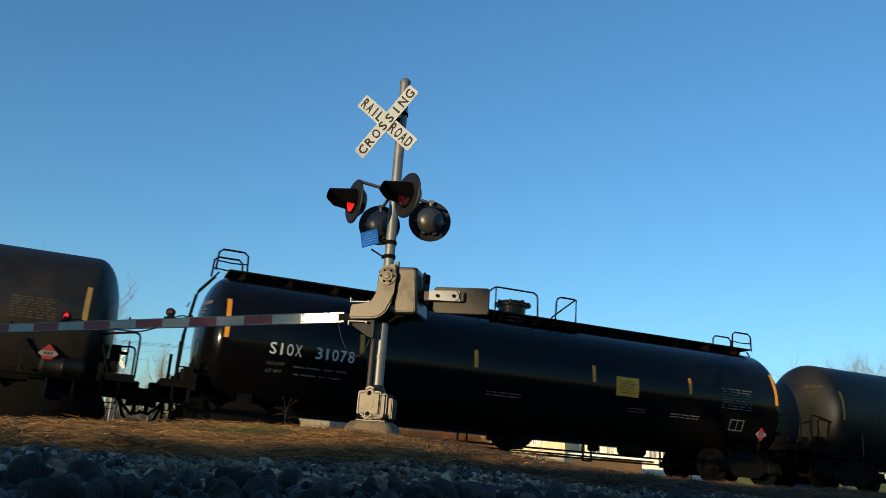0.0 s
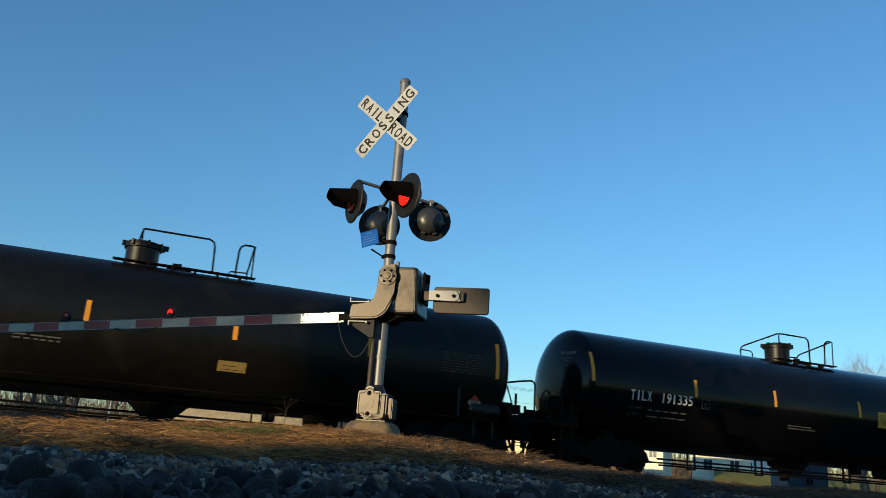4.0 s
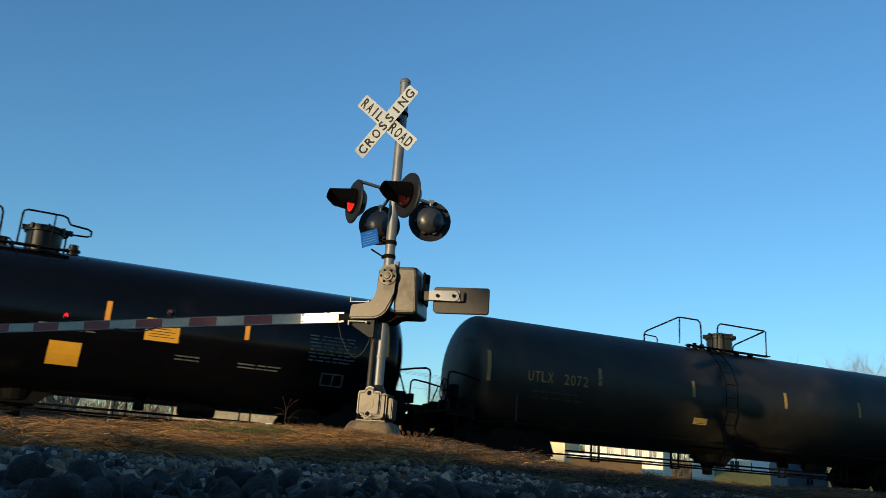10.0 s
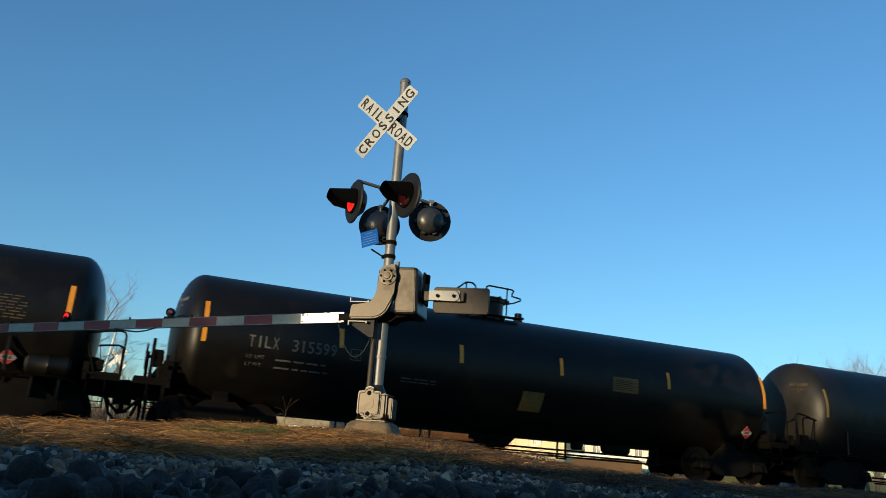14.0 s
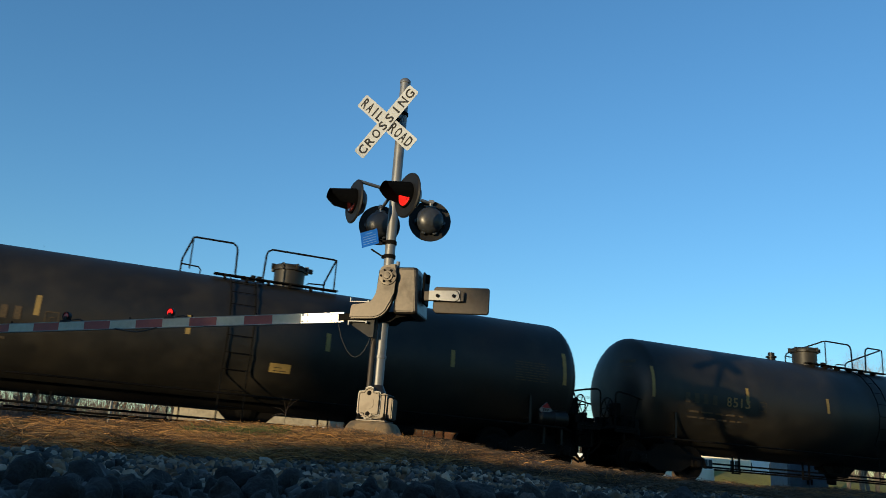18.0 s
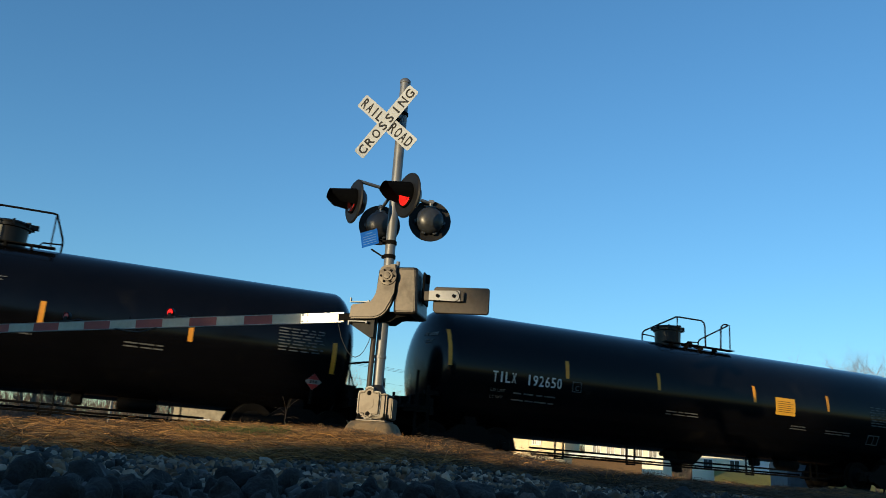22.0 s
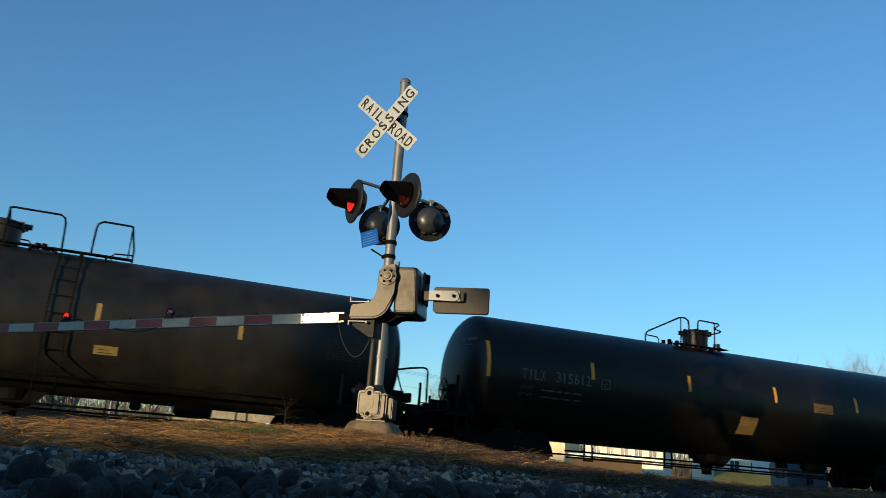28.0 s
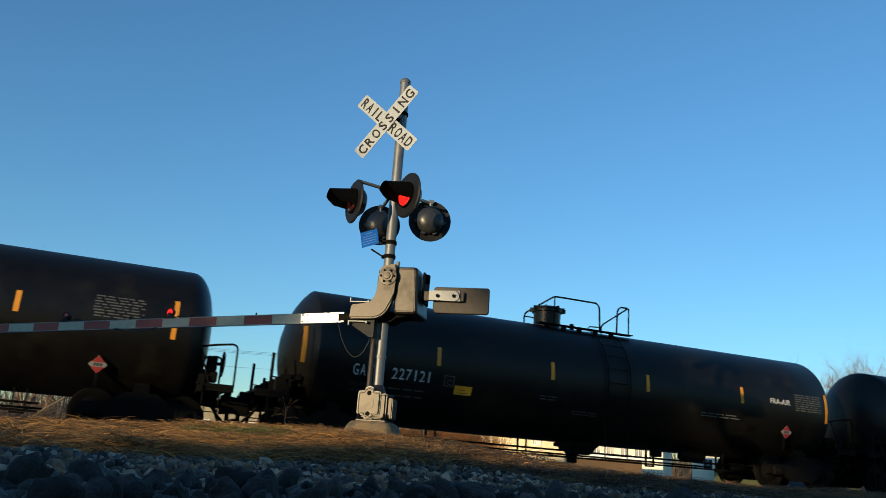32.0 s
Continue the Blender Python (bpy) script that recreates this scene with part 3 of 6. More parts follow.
def tank_car(front, rear, paint, label, mark="", mark_at=(-6.65, -0.35, 1.95), mark_paint=None, blank=0, tapes=(), low=-0.06, high=0.39, end_low=-0.05, end_high=0.87, tape_paint=None, man=0.0, big=(-0.5, 0.5), big_kind="frame",
             loop=(1.0, 1.4), vent=None, ladder=None, panel=None, sign=None, data=None, flag=None, plate=None, strips=(), wheel=-1, old=False, rail=True, sign_paint=None, panel_paint=None):
    """One tank car. Places are metres along the car from its middle and round the shell from mid-height."""
    x = (front + rear) / 2
    car = thing("tank_car", pose(x, TRACK_Y, 0), label, "tank car", "tank cars of the passing train")
    CARS.append((car, x))
    put("tank", TANKS[paint], car, pose(TANK_ON, 0, 0))
    # running gear
    for e in (-1, 1):
        truck = new("truck")
        truck.empty_display_size = 0.1
        truck.parent = car
        truck.matrix_basis = pose(e * 6.9, 0, RAIL_Z)
        put("truck_bolster", SHARED["truck_bolster"], truck)
        put("side_frame", SHARED["side_frame"], truck, pose(0, -0.95, 0))
        put("side_frame", SHARED["side_frame"], truck, pose(0, 0.95, 0, 0, 0, 180))
        for dx in (-0.89, 0.89):
            WHEELSETS.append((put("wheelset", SHARED["wheelset"], truck, pose(dx, 0, 0.457)), dx))
        turn = TURN if e < 0 else Matrix.Identity(4)
        put("body_bolster", SHARED["body_bolster"], car, turn)
        for name in ("stub_sill", "coupler", "end_platform", "draft_gear"):
            put(name, SHARED[name], car, pose(0, 0, RAIL_Z) @ turn)
        for side in (-1, 1):
            m = (FLIP_X if e < 0 else Matrix.Identity(4)) @ (FLIP_Y if side > 0 else Matrix.Identity(4))
            guard = "corner_rail" if old or e > 0 else "corner_ladder"
            put(guard, SHARED[guard], car, m)
    if wheel:
        put("brake_wheel", SHARED["brake_wheel"], car, pose(wheel * 8.52, -0.62, 2.26, 0, 0, 0 if wheel < 0 else 180))
    put("outlet_valve", SHARED["valve"], car)
    for ry, rz in ((-0.55, 1.06), (-0.62, 0.9), (0.5, 1.0)):
        put("brake_rod", SHARED["rods"], car, pose(0, ry, rz))
    put("brake_valve", SHARED["valve_box"], car)
    for hx in (-4.1, -1.7, 1.9, 4.4):
        put("hanger", SHARED["hanger"], car, pose(hx + random.uniform(-0.3, 0.3), 0, 0))
    put("brake_cylinder", SHARED["cylinder"], car)
    if old:
        put("air_reservoir", SHARED["reservoir"], car)
        put("side_rail", SHARED["side_rail"], car)
        put("side_rail", SHARED["side_rail"], car, FLIP_Y)
        for px in (-6.95, 6.6):
            put("post", SHARED["post"], car, pose(px, 0, 0), "steel jacking post")
    # roof fittings
    if rail:
        nozzle = put("manway", SHARED["dusty_nozzle" if paint == "dusty" else "nozzle"], car, pose(man, 0, 0), "round manway with a bolted lid")
        put("lid", SHARED["dusty_lid" if paint == "dusty" else "lid"], nozzle)
        a, b = min(big[0] + (0.4 * (big[1] - big[0]) if big[1] - big[0] > 1.8 else 0.0), loop[1] - 0.35 if loop[1] < man else 9.0, man - 0.5) - 0.1, max(big[1] if big_kind != "bent" else 0.0, loop[1], man + 0.5) + 0.1
        for y in (-0.62, 0.62):
            bm = bmesh.new()
            box(bm, (b - a, 0.2, 0.025), ((a + b) / 2, y, 4.285))
            for i in range(int((b - a) / 0.5)):
                box(bm, (0.05, 0.18, 0.1), (a + 0.25 + i * 0.5, y * 1.02, 4.225))
            part("platform", bm, DARK_STEEL, car)
        if big_kind == "bent":
            railing(car, man, man, "bent")
            railing(car, loop[1] - 0.28, loop[1], "hoop", -1)
        elif big_kind == "frame":
            railing(car, *big, "hoop", 1 if loop[0] < man else -1)
            railing(car, max(loop[0], loop[1] - (1.0 if old else 0.35)) if loop[0] < man else loop[0], loop[1], "hoop", -1 if loop[0] < man else 1)
        else:
            wide = big[1] - big[0] > 1.8
            railing(car, big[0] + (0.45 * (big[1] - big[0]) if wide else 0.0), big[1], "hoop", -1)
            railing(car, *loop, "hoop", 1)
        bm = bmesh.new()
        for i in range(5):
            rod(bm, (man + (0.62 + 0.11 * i) * (1 if loop[0] > man else -1), 0.1 * (-1) ** i, 4.28), (man + (0.62 + 0.11 * i) * (1 if loop[0] > man else -1), 0.1 * (-1) ** i, 4.42 + 0.05 * (i % 3)), 0.06, sides=8)
        part("valve_cluster", bm, DARK_STEEL, car)
    if vent is not None:
        put("safety_vent", SHARED["vent"], car, pose(vent, 0, 0))
    if ladder:
        bm = bmesh.new()
        for lx in ladder:
            pts = [on_tank(lx, s, 0.07) for s in (1.75, 1.3, 0.85, 0.4, 0.0, -0.4, -0.8)] + [Vector((lx, -1.45, 1.55)), Vector((lx, -1.45, 0.95))]
            bent(bm, [Vector((lx, -0.62, 4.3))] + pts, 0.017, 6)
        for s in (1.4, 1.05, 0.7, 0.35, 0.0, -0.35, -0.7):
            rod(bm, on_tank(ladder[0], s, 0.07), on_tank(ladder[1], s, 0.07), 0.009, sides=6)
        for z in (1.65, 1.3, 1.0):
            rod(bm, (ladder[0], -1.45, z), (ladder[1], -1.45, z), 0.009, sides=6)
        part("ladder", bm, DARK_STEEL, car, smooth=True)
    # markings on the near side
    for i, tx in enumerate(tapes):
        end = abs(tx) > 6.5
        bm = bmesh.new()
        wrap_patch(bm, tx - 0.05, end_low if end else low, 0.1, (end_high - end_low) if end else (high - low), 0.008)
        part("reflective_tape", bm, tape_paint or YELLOW_TAPE, car, "yellow reflective tape")
    mx, ms, mw = mark_at
    paint_of_mark = mark_paint or (WHITE_MARK if mark else DULL_MARK)
    if mark:
        lettering = new("reporting_mark")
        lettering.empty_display_size = 0.1
        lettering.parent = car
        tagged(lettering, "stencilled reporting mark")
        words = mark.split()
        cells = sum(len(w) for w in words) + 1.5 * (len(words) - 1)
        short = mark.isalpha()
        cells += 7.5 if short else 0.0
        at = mx + blank
        step = (mw - blank) / cells
        for w in words:
            for ch in w:
                co, faces = letters(ch, 0.25, 0.008)
                lo, hi = min(a for a, _ in co), max(a for a, _ in co)
                k = step * 0.76 / max(hi - lo, 0.13)
                k = min(k, 1.5)
                bm = bmesh.new()
                vs = [bm.verts.new(on_tank(at + step / 2 + (a - (lo + hi) / 2) * k, ms + 0.08 + b, 0.013)) for a, b in co]
                for f in faces:
                    try:
                        bm.faces.new([vs[i] for i in f])
                    except ValueError:
                        pass
                part("letter", bm, paint_of_mark, lettering)
                at += step
            at += 1.5 * step
    if mark.isalpha():
        bm = bmesh.new()
        for i in range(6):
            wrap_patch(bm, mx + mw * (5.6 + i) / 11.5, ms + 0.07, mw / 11.5 * 0.55, 0.25, 0.009)
        tagged(part("faded_mark", bm, DULL_MARK, car, "worn unreadable stencil bars"), kind="stuff")
    if blank or not mark:
        bm = bmesh.new()
        n = 4 if mark else 8
        step = (blank - 0.15 if mark else mw) / n
        for i in range(n):
            if not mark and i == 4:
                continue
            wrap_patch(bm, mx + i * step, ms + 0.07, step * 0.5, 0.26, 0.009)
        tagged(part("faded_mark", bm, DULL_MARK, car, "worn unreadable stencil bars"), kind="stuff")
    small = GREY_MARK if paint_of_mark in (WHITE_MARK, GREY_MARK, CHALK_MARK) else DULL_MARK
    if small is GREY_MARK:
        bm = bmesh.new()
        for word, wx, ws in (("LD LMT", 0.0, -0.16), ("LT WT", 0.0, -0.33)):
            wrap_text(bm, word, mx + wx, ms + ws, 0.075, 0.004, 1.1)
        tagged(part("weight_words", bm, small, car), kind="stuff")
        tagged(part("weight_stencil", stencil_rows(mx + mw * 0.3, ms - 0.34, mw * 0.62, 0.34, 2, 0.3, 0.22), small, car), kind="stuff")
    else:
        tagged(part("weight_stencil", stencil_rows(mx + 0.1, ms - 0.34, mw * 0.85, 0.32, 2, 0.22, 0.3), small, car), kind="stuff")
    bm = frame_patch(mx + mw + 0.3, ms + 0.04, 0.26, 0.26, 0.02)
    wrap_text(bm, "C", mx + mw + 0.37, ms + 0.08, 0.12, 0.006)
    part("test_box", bm, small, car)
    if not paint.startswith("flat"):
        tagged(part("head_mark", head_mark(), small, car), kind="stuff")
    for sx, ss, sw in strips:
        tagged(part("stencil_line", stencil_rows(sx, ss - 0.07, sw, 0.15, 2, 0.4, 0.4), GREY_MARK, car), kind="stuff")
    if data:
        tagged(part("data_panel", stencil_rows(*data, 8, 0.24, 0.42), DULL_MARK if old else GREY_MARK, car, "stencilled inspection table"), kind="stuff")
    if flag:
        bm = frame_patch(*flag, 0.03)
        wrap_patch(bm, flag[0] + flag[2] / 2, flag[1] + 0.03, 0.025, flag[3] - 0.06, 0.009)
        part("routing_board", bm, GREY_MARK, car)
    if panel:
        bm = bmesh.new()
        wrap_patch(bm, panel[0], panel[1], panel[2], panel[3], 0.008)
        board = part("notice_panel", bm, panel_paint or (DULL_TAPE if old else YELLOW_PANEL), car, "yellow notice panel")
        part("notice_lines", stencil_rows_lift(panel), SIGN_BLACK, board)
    if sign:
        bm = bmesh.new()
        wrap_patch(bm, sign[0] + 0.08, sign[1], sign[2], sign[3], 0.012, slant=-0.03)
        part("warning_sign", bm, sign_paint or YELLOW_PANEL, car, "slanted yellow warning sign")
    for at in ([plate] if plate else []):
        placard(car, *at)
    return car


def stencil_rows_lift(p):
    bm = bmesh.new()
    n = 6 if p[3] > 0.3 else 2
    for i in range(n):
        wrap_patch(bm, p[0] + 0.08, p[1] + p[3] * (0.18 + 0.7 * i / n), p[2] - 0.16 - 0.1 * (i % 2), 0.013, 0.013)
    return bm


DULL_MARK = surface("faded_orange_stencil_paint", (0.022, 0.0155, 0.008), (0.075, 0.05, 0.022), 0.75, grain=30, patch=4, bump=0)
SPRAY = surface("thin_white_spray_paint", (0.06, 0.06, 0.058), (0.2, 0.2, 0.19), 0.7, grain=9, patch=3, bump=0)
RUST_SIGN = surface("rust_brown_sign_patch", (0.3, 0.12, 0.012), (0.44, 0.2, 0.025), 0.8, grain=12, patch=3, bump=0.05)
OLD_SIGN = surface("grimy_faded_yellow_sign", (0.09, 0.05, 0.011), (0.19, 0.115, 0.024), 0.7, grain=25, patch=3, bump=0)
LOGO_RED = surface("red_logo_paint", (0.5, 0.026, 0.018), (0.62, 0.045, 0.03), 0.45, grain=20, patch=2, bump=0)
T_NEW = (-7.66, -4.5, -1.66, 1.52, 4.3, 7.55)
# ------------------------------------------------ the train, first car to last
OLD = "dusty black tank car with dull yellow tape and side rail"
NEW = "glossy black tank car with yellow tape, white lettering and roof railing"
tank_car(36.4, 18.6, "dusty", OLD, "", (-6.7, -0.3, 1.95), ORANGE_MARK, tapes=T_NEW, low=-0.1, high=0.34, end_low=-0.22, end_high=0.63, tape_paint=DULL_TAPE, man=0.6, big=(-0.1, 1.6), loop=(-1.6, -0.75), ladder=(-0.65, -0.25), old=True, wheel=1)
siox = tank_car(18.6, 0.74, "black", "glossy black tank car with a long roof walkway and white lettering", "SIOX 31078", (-6.6, -0.36, 1.96), tapes=(-7.54, -4.51, -1.64, 1.67, 4.68, 7.64), low=-0.03, high=0.4, man=0.0, big=(-0.81, 0.42), loop=(0.99, 1.6),
         panel=(2.34, -0.29, 0.69, 0.49), data=(5.71, -0.29, 1.06, 0.59), flag=(6.1, -0.89, 0.47, 0.33), plate=(7.2, -0.87), strips=((-1.3, -0.58, 1.0), (2.75, -0.6, 0.56), (4.1, -0.62, 0.95)), wheel=0)
tank_car(0.66, -17.21, "dusty", "dusty black tank car with orange stencils and a side ladder", "UTLX 211708", (-6.6, -0.34, 1.92), ORANGE_MARK, tapes=(-7.63, -4.47, -1.56, 1.46, 4.38, 7.59), low=-0.1, high=0.34, end_low=-0.2, end_high=0.65, tape_paint=DULL_TAPE, man=0.8, big=(0.0, 1.7), loop=(-1.55, -0.65),
         ladder=(-0.6, -0.22), panel=(0.3, -0.43, 0.42, 0.18), data=(6.2, -0.15, 0.86, 0.45), plate=(7.05, -0.78), old=True, wheel=1)
tank_car(-17.21, -35.03, "black", NEW, "TILX 191335", (-6.55, -0.42, 2.0), tapes=(-7.67, -4.45, -1.71, 1.48, 4.24, 7.48), low=-0.09, high=0.37, end_low=0.0, end_high=0.8, man=-0.1, big=(-0.65, 0.52), loop=(1.16, 1.48), panel=(2.2, -0.32, 0.68, 0.46), data=(5.8, -0.36, 1.09, 0.61),
         flag=(6.0, -0.92, 0.5, 0.32), plate=(7.25, -0.87), strips=((-1.25, -0.58, 1.07), (2.83, -0.6, 0.56), (4.15, -0.61, 0.95)))
tank_car(-35.03, -53.08, "worn", "worn black tank car with white lettering and roof platform", "CTCX 302938", (-6.62, -0.4, 1.85), tapes=(-7.64, -4.71, -1.71, 1.26, 4.3, 7.55), low=-0.09, high=0.36, end_low=-0.25, end_high=0.63, man=-0.85, big=(-2.2, 0.65), big_kind="frame_flip", loop=(1.2, 1.55), panel=(1.0, -0.79, 0.6, 0.24), panel_paint=DULL_TAPE,
         data=(6.1, -0.2, 1.0, 0.5), plate=(7.05, -0.85), old=True, strips=((-3.0, -0.5, 0.9),))
tank_car(-53.08, -71.05, "dusty", "dusty grey-black tank car with orange stencils and a central ladder", "UTLX", (-6.65, -0.32, 2.0), ORANGE_MARK, tapes=(-7.59, -4.45, -1.6, 1.41, 4.2, 7.55), low=-0.1, high=0.34, end_low=-0.25, end_high=0.5, tape_paint=DULL_TAPE, man=-0.85, big=(-2.1, 0.45), big_kind="frame_flip", loop=(1.05, 1.8), ladder=(0.28, 0.82),
         vent=-1.9, panel=(1.0, -0.81, 0.4, 0.2), data=(6.15, -0.25, 0.95, 0.5), plate=(7.05, -0.85), old=True)
tank_car(-71.05, -88.88, "black", NEW, "CTCX 731236", (-6.6, -0.37, 2.02), tapes=(-7.6, -4.44, -1.66, 1.47, 4.25, 7.55), low=0.19, high=0.66, end_low=-0.02, end_high=0.89, man=0.0, big=(-0.25, 0.8), big_kind="bent", loop=(-1.95, -1.1), panel=(2.25, -0.28, 0.69, 0.47), data=(5.57, -0.28, 1.04, 0.59), flag=(5.95, -0.86, 0.56, 0.34),
         sign=(0.45, -1.05, 0.62, 0.53), strips=((-2.42, -0.5, 0.62), (0.48, -0.25, 1.11), (2.88, -0.57, 0.52), (4.05, -0.57, 0.98)), plate=(7.25, -0.87))
tank_car(-88.88, -106.72, "dusty", OLD, "UTLX 2072", (-6.7, -0.26, 1.75), ORANGE_MARK, tapes=(-7.75, -4.61, -1.67, 1.52, 4.33, 7.47), low=-0.1, high=0.34, end_low=-0.3, end_high=0.45, tape_paint=DULL_TAPE, man=0.53, big=(-0.1, 1.7), loop=(-1.45, -0.7), ladder=(-0.63, -0.24), panel=(-1.57, -0.82, 0.45, 0.19), data=(6.05, -0.27, 0.99, 0.54), plate=(7.0, -0.83), old=True)
tank_car(-106.72, -124.65, "black", NEW, "TILX 192619", (-6.65, -0.38, 1.87), tapes=(-7.75, -4.68, -1.66, 1.49, 4.32, 7.51), low=-0.06, high=0.4, man=-0.1, big=(-0.2, 0.77), big_kind="bent", loop=(-2.2, -0.9), vent=0.52, panel=(2.25, -0.31, 0.68, 0.47), data=(5.7, -0.33, 1.09, 0.62), flag=(6.07, -0.88, 0.51, 0.31), sign=(0.4, -1.05, 0.6, 0.52),
         strips=((-2.42, -0.52, 0.6), (0.25, -0.23, 1.06), (2.9, -0.58, 0.51), (4.2, -0.6, 0.99)), plate=(7.25, -0.87))
tank_car(-124.65, -142.68, "dusty", "dusty black tank car with faded orange stencils and a ladder", "NATX 364090", (-6.75, -0.31, 1.76), DULL_MARK, tapes=(-7.71, -4.73, -1.58, 1.77, 4.57, 7.52), low=-0.1, high=0.33, end_low=-0.2, end_high=0.63, tape_paint=DULL_TAPE, man=-0.24, big=(-0.55, 0.48), big_kind="frame_flip", loop=(1.0, 1.36), ladder=(0.35, 0.85),
         panel=(-0.74, -0.39, 0.43, 0.18), data=(6.1, -0.15, 0.9, 0.45), plate=(6.35, -0.85), old=True, wheel=0)
tank_car(-142.68, -160.18, "worn", "worn black tank car with chipped white lettering and dull yellow signs", "TILX 315599", (-6.55, -0.26, 2.0), GREY_MARK, tapes=(-7.48, -4.48, -1.51, 1.24, 4.5, 7.72), low=0.03, high=0.48, end_low=-0.19, end_high=0.72, man=-0.15, big=(-0.05, 0.82), big_kind="bent", loop=(-2.4, -0.86), vent=0.72, sign=(0.1, -0.97, 0.6, 0.52), sign_paint=OLD_SIGN,
         panel=(2.75, -0.2, 0.78, 0.38), panel_paint=OLD_SIGN, plate=(7.2, -0.87), strips=((-3.0, -0.5, 0.9),))
tank_car(-160.18, -178.08, "worn", "worn black tank car with faded orange stencils and hooped ladder", "NATX 303213", (-6.55, -0.25, 1.76), ORANGE_MARK, tapes=(-7.52, -4.57, -1.52, 1.52, 4.3, 7.55), low=-0.09, high=0.36, end_low=-0.22, end_high=0.63, man=-0.48, big=(-1.8, 0.72), big_kind="frame_flip", loop=(0.85, 1.75), ladder=(0.25, 0.7), data=(5.75, -0.2, 1.05, 0.5), plate=(6.6, -0.95), old=True)
tank_car(-178.08, -195.93, "dusty", "dusty grey-black tank car with worn orange stencils and roof platform", "8513", (-6.66, -0.31, 2.2), ORANGE_MARK, blank=1.35, tapes=(-7.68, -4.56, -1.61, 1.41, 4.53, 7.57), low=-0.09, high=0.33, end_low=-0.21, end_high=0.62, tape_paint=DULL_TAPE, man=-0.85, big=(-1.55, 0.4), big_kind="frame_flip", loop=(1.0, 1.73), ladder=(0.33, 0.72),
         vent=-2.2, data=(6.1, -0.2, 0.95, 0.5), plate=(7.1, -0.85), panel=(0.9, -0.8, 0.42, 0.18), panel_paint=DULL_TAPE, old=True)
tank_car(-195.93, -213.84, "dusty", "dusty grey-black tank car with illegible orange stencils and ladder", "", (-6.65, -0.28, 1.97), tapes=(-7.63, -4.54, -1.64, 1.4, 4.45, 7.51), low=-0.09, high=0.32, end_low=-0.2, end_high=0.62, tape_paint=DULL_TAPE, man=0.63, big=(-0.08, 1.6), loop=(-1.8, -0.75), ladder=(-0.82, -0.28),
         panel=(0.18, -0.69, 0.46, 0.21), panel_paint=DULL_TAPE, data=(6.1, -0.2, 0.95, 0.5), plate=(7.08, -0.83), old=True, wheel=1)
met = tank_car(-213.84, -231.7, "black", "glossy black tank car with a large red diamond emblem", "MWTX 112677", (-7.25, -0.33, 2.62), tapes=(-7.62, -4.44, -1.4, 1.48, 4.75, 7.45), low=0.0, high=0.43, end_low=-0.36, end_high=0.46, man=0.1, big=(-0.5, 0.5), big_kind="frame_flip", loop=(1.16, 1.47), panel=(-3.12, -0.33, 0.72, 0.38), panel_paint=DULL_TAPE,
         data=(5.73, 0.05, 1.07, 0.42), plate=(7.28, -0.92), strips=((-0.78, 0.41, 0.56), (0.98, -0.48, 0.66), (2.7, -0.47, 0.94), (4.05, -0.68, 1.71), (5.75, -0.15, 0.9)), wheel=0)
tank_car(-231.7, -249.63, "black", NEW, "TILX 192650", (-6.6, -0.38, 1.94), tapes=(-7.73, -4.52, -1.74, 1.46, 4.16, 7.49), low=-0.03, high=0.42, end_low=-0.05, end_high=0.88, man=-0.3, big=(-0.47, 0.5), big_kind="frame_flip", loop=(1.08, 1.4), panel=(2.2, -0.29, 0.71, 0.48), data=(5.8, -0.3, 1.07, 0.6), flag=(5.78, -0.88, 0.45, 0.31), plate=(7.27, -0.9),
         strips=((-1.47, -0.56, 1.07), (2.8, -0.58, 0.59), (4.1, -0.61, 0.96)), wheel=0)
tank_car(-249.63, -267.83, "black", "glossy black tank car with wide white lettering and many stencils", "CBTX 737136", (-7.25, -0.42, 2.5), tapes=(-7.7, -4.61, -1.78, 1.51, 4.39, 7.52), low=-0.24, high=0.21, end_low=-0.58, end_high=0.12, man=0.45, big=(-0.13, 1.35), loop=(-1.4, -0.8), panel=(-1.48, -0.82, 0.43, 0.2), data=(6.22, -0.18, 1.04, 0.55), plate=(7.14, -0.77),
         strips=((-2.97, -0.06, 0.79), (-2.95, -0.31, 0.53), (0.28, 0.61, 0.48), (0.22, -0.15, 0.58), (0.93, -0.41, 0.48), (3.1, -0.42, 0.79)), wheel=0)
tank_car(-267.83, -285.8, "worn", "matt black tank car with faded white lettering", "CBTX738044", (-6.6, -0.32, 2.0), CHALK_MARK, tapes=(-7.72, -4.44, -1.7, 1.46, 4.34, 7.53), low=-0.03, high=0.4, end_low=-0.26, end_high=0.62, man=0.15, big=(-0.85, 0.72), big_kind="frame_flip", loop=(1.32, 1.72), plate=(7.16, -0.83), wheel=0)
tank_car(-285.8, -303.7, "worn", "worn black tank car with white lettering and two yellow panels", "94914", (-6.5, -0.26, 2.0), blank=1.0, tapes=(-7.66, -4.78, -1.81, 1.37, 4.07, 7.4), low=0.03, high=0.48, end_low=-0.27, end_high=0.65, man=0.05, big=(-0.44, 0.86), big_kind="bent", loop=(-1.54, -1.02), vent=0.6, panel=(2.41, -0.18, 0.73, 0.34), data=(5.82, -0.18, 1.08, 0.57), flag=(5.6, -0.76, 0.5, 0.33),
         sign=(-0.14, -1.02, 0.62, 0.55), plate=(7.1, -0.9), strips=((-0.04, 0.0, 0.23), (1.08, -0.45, 0.82), (2.66, -0.47, 0.66), (3.7, -0.47, 0.91)))
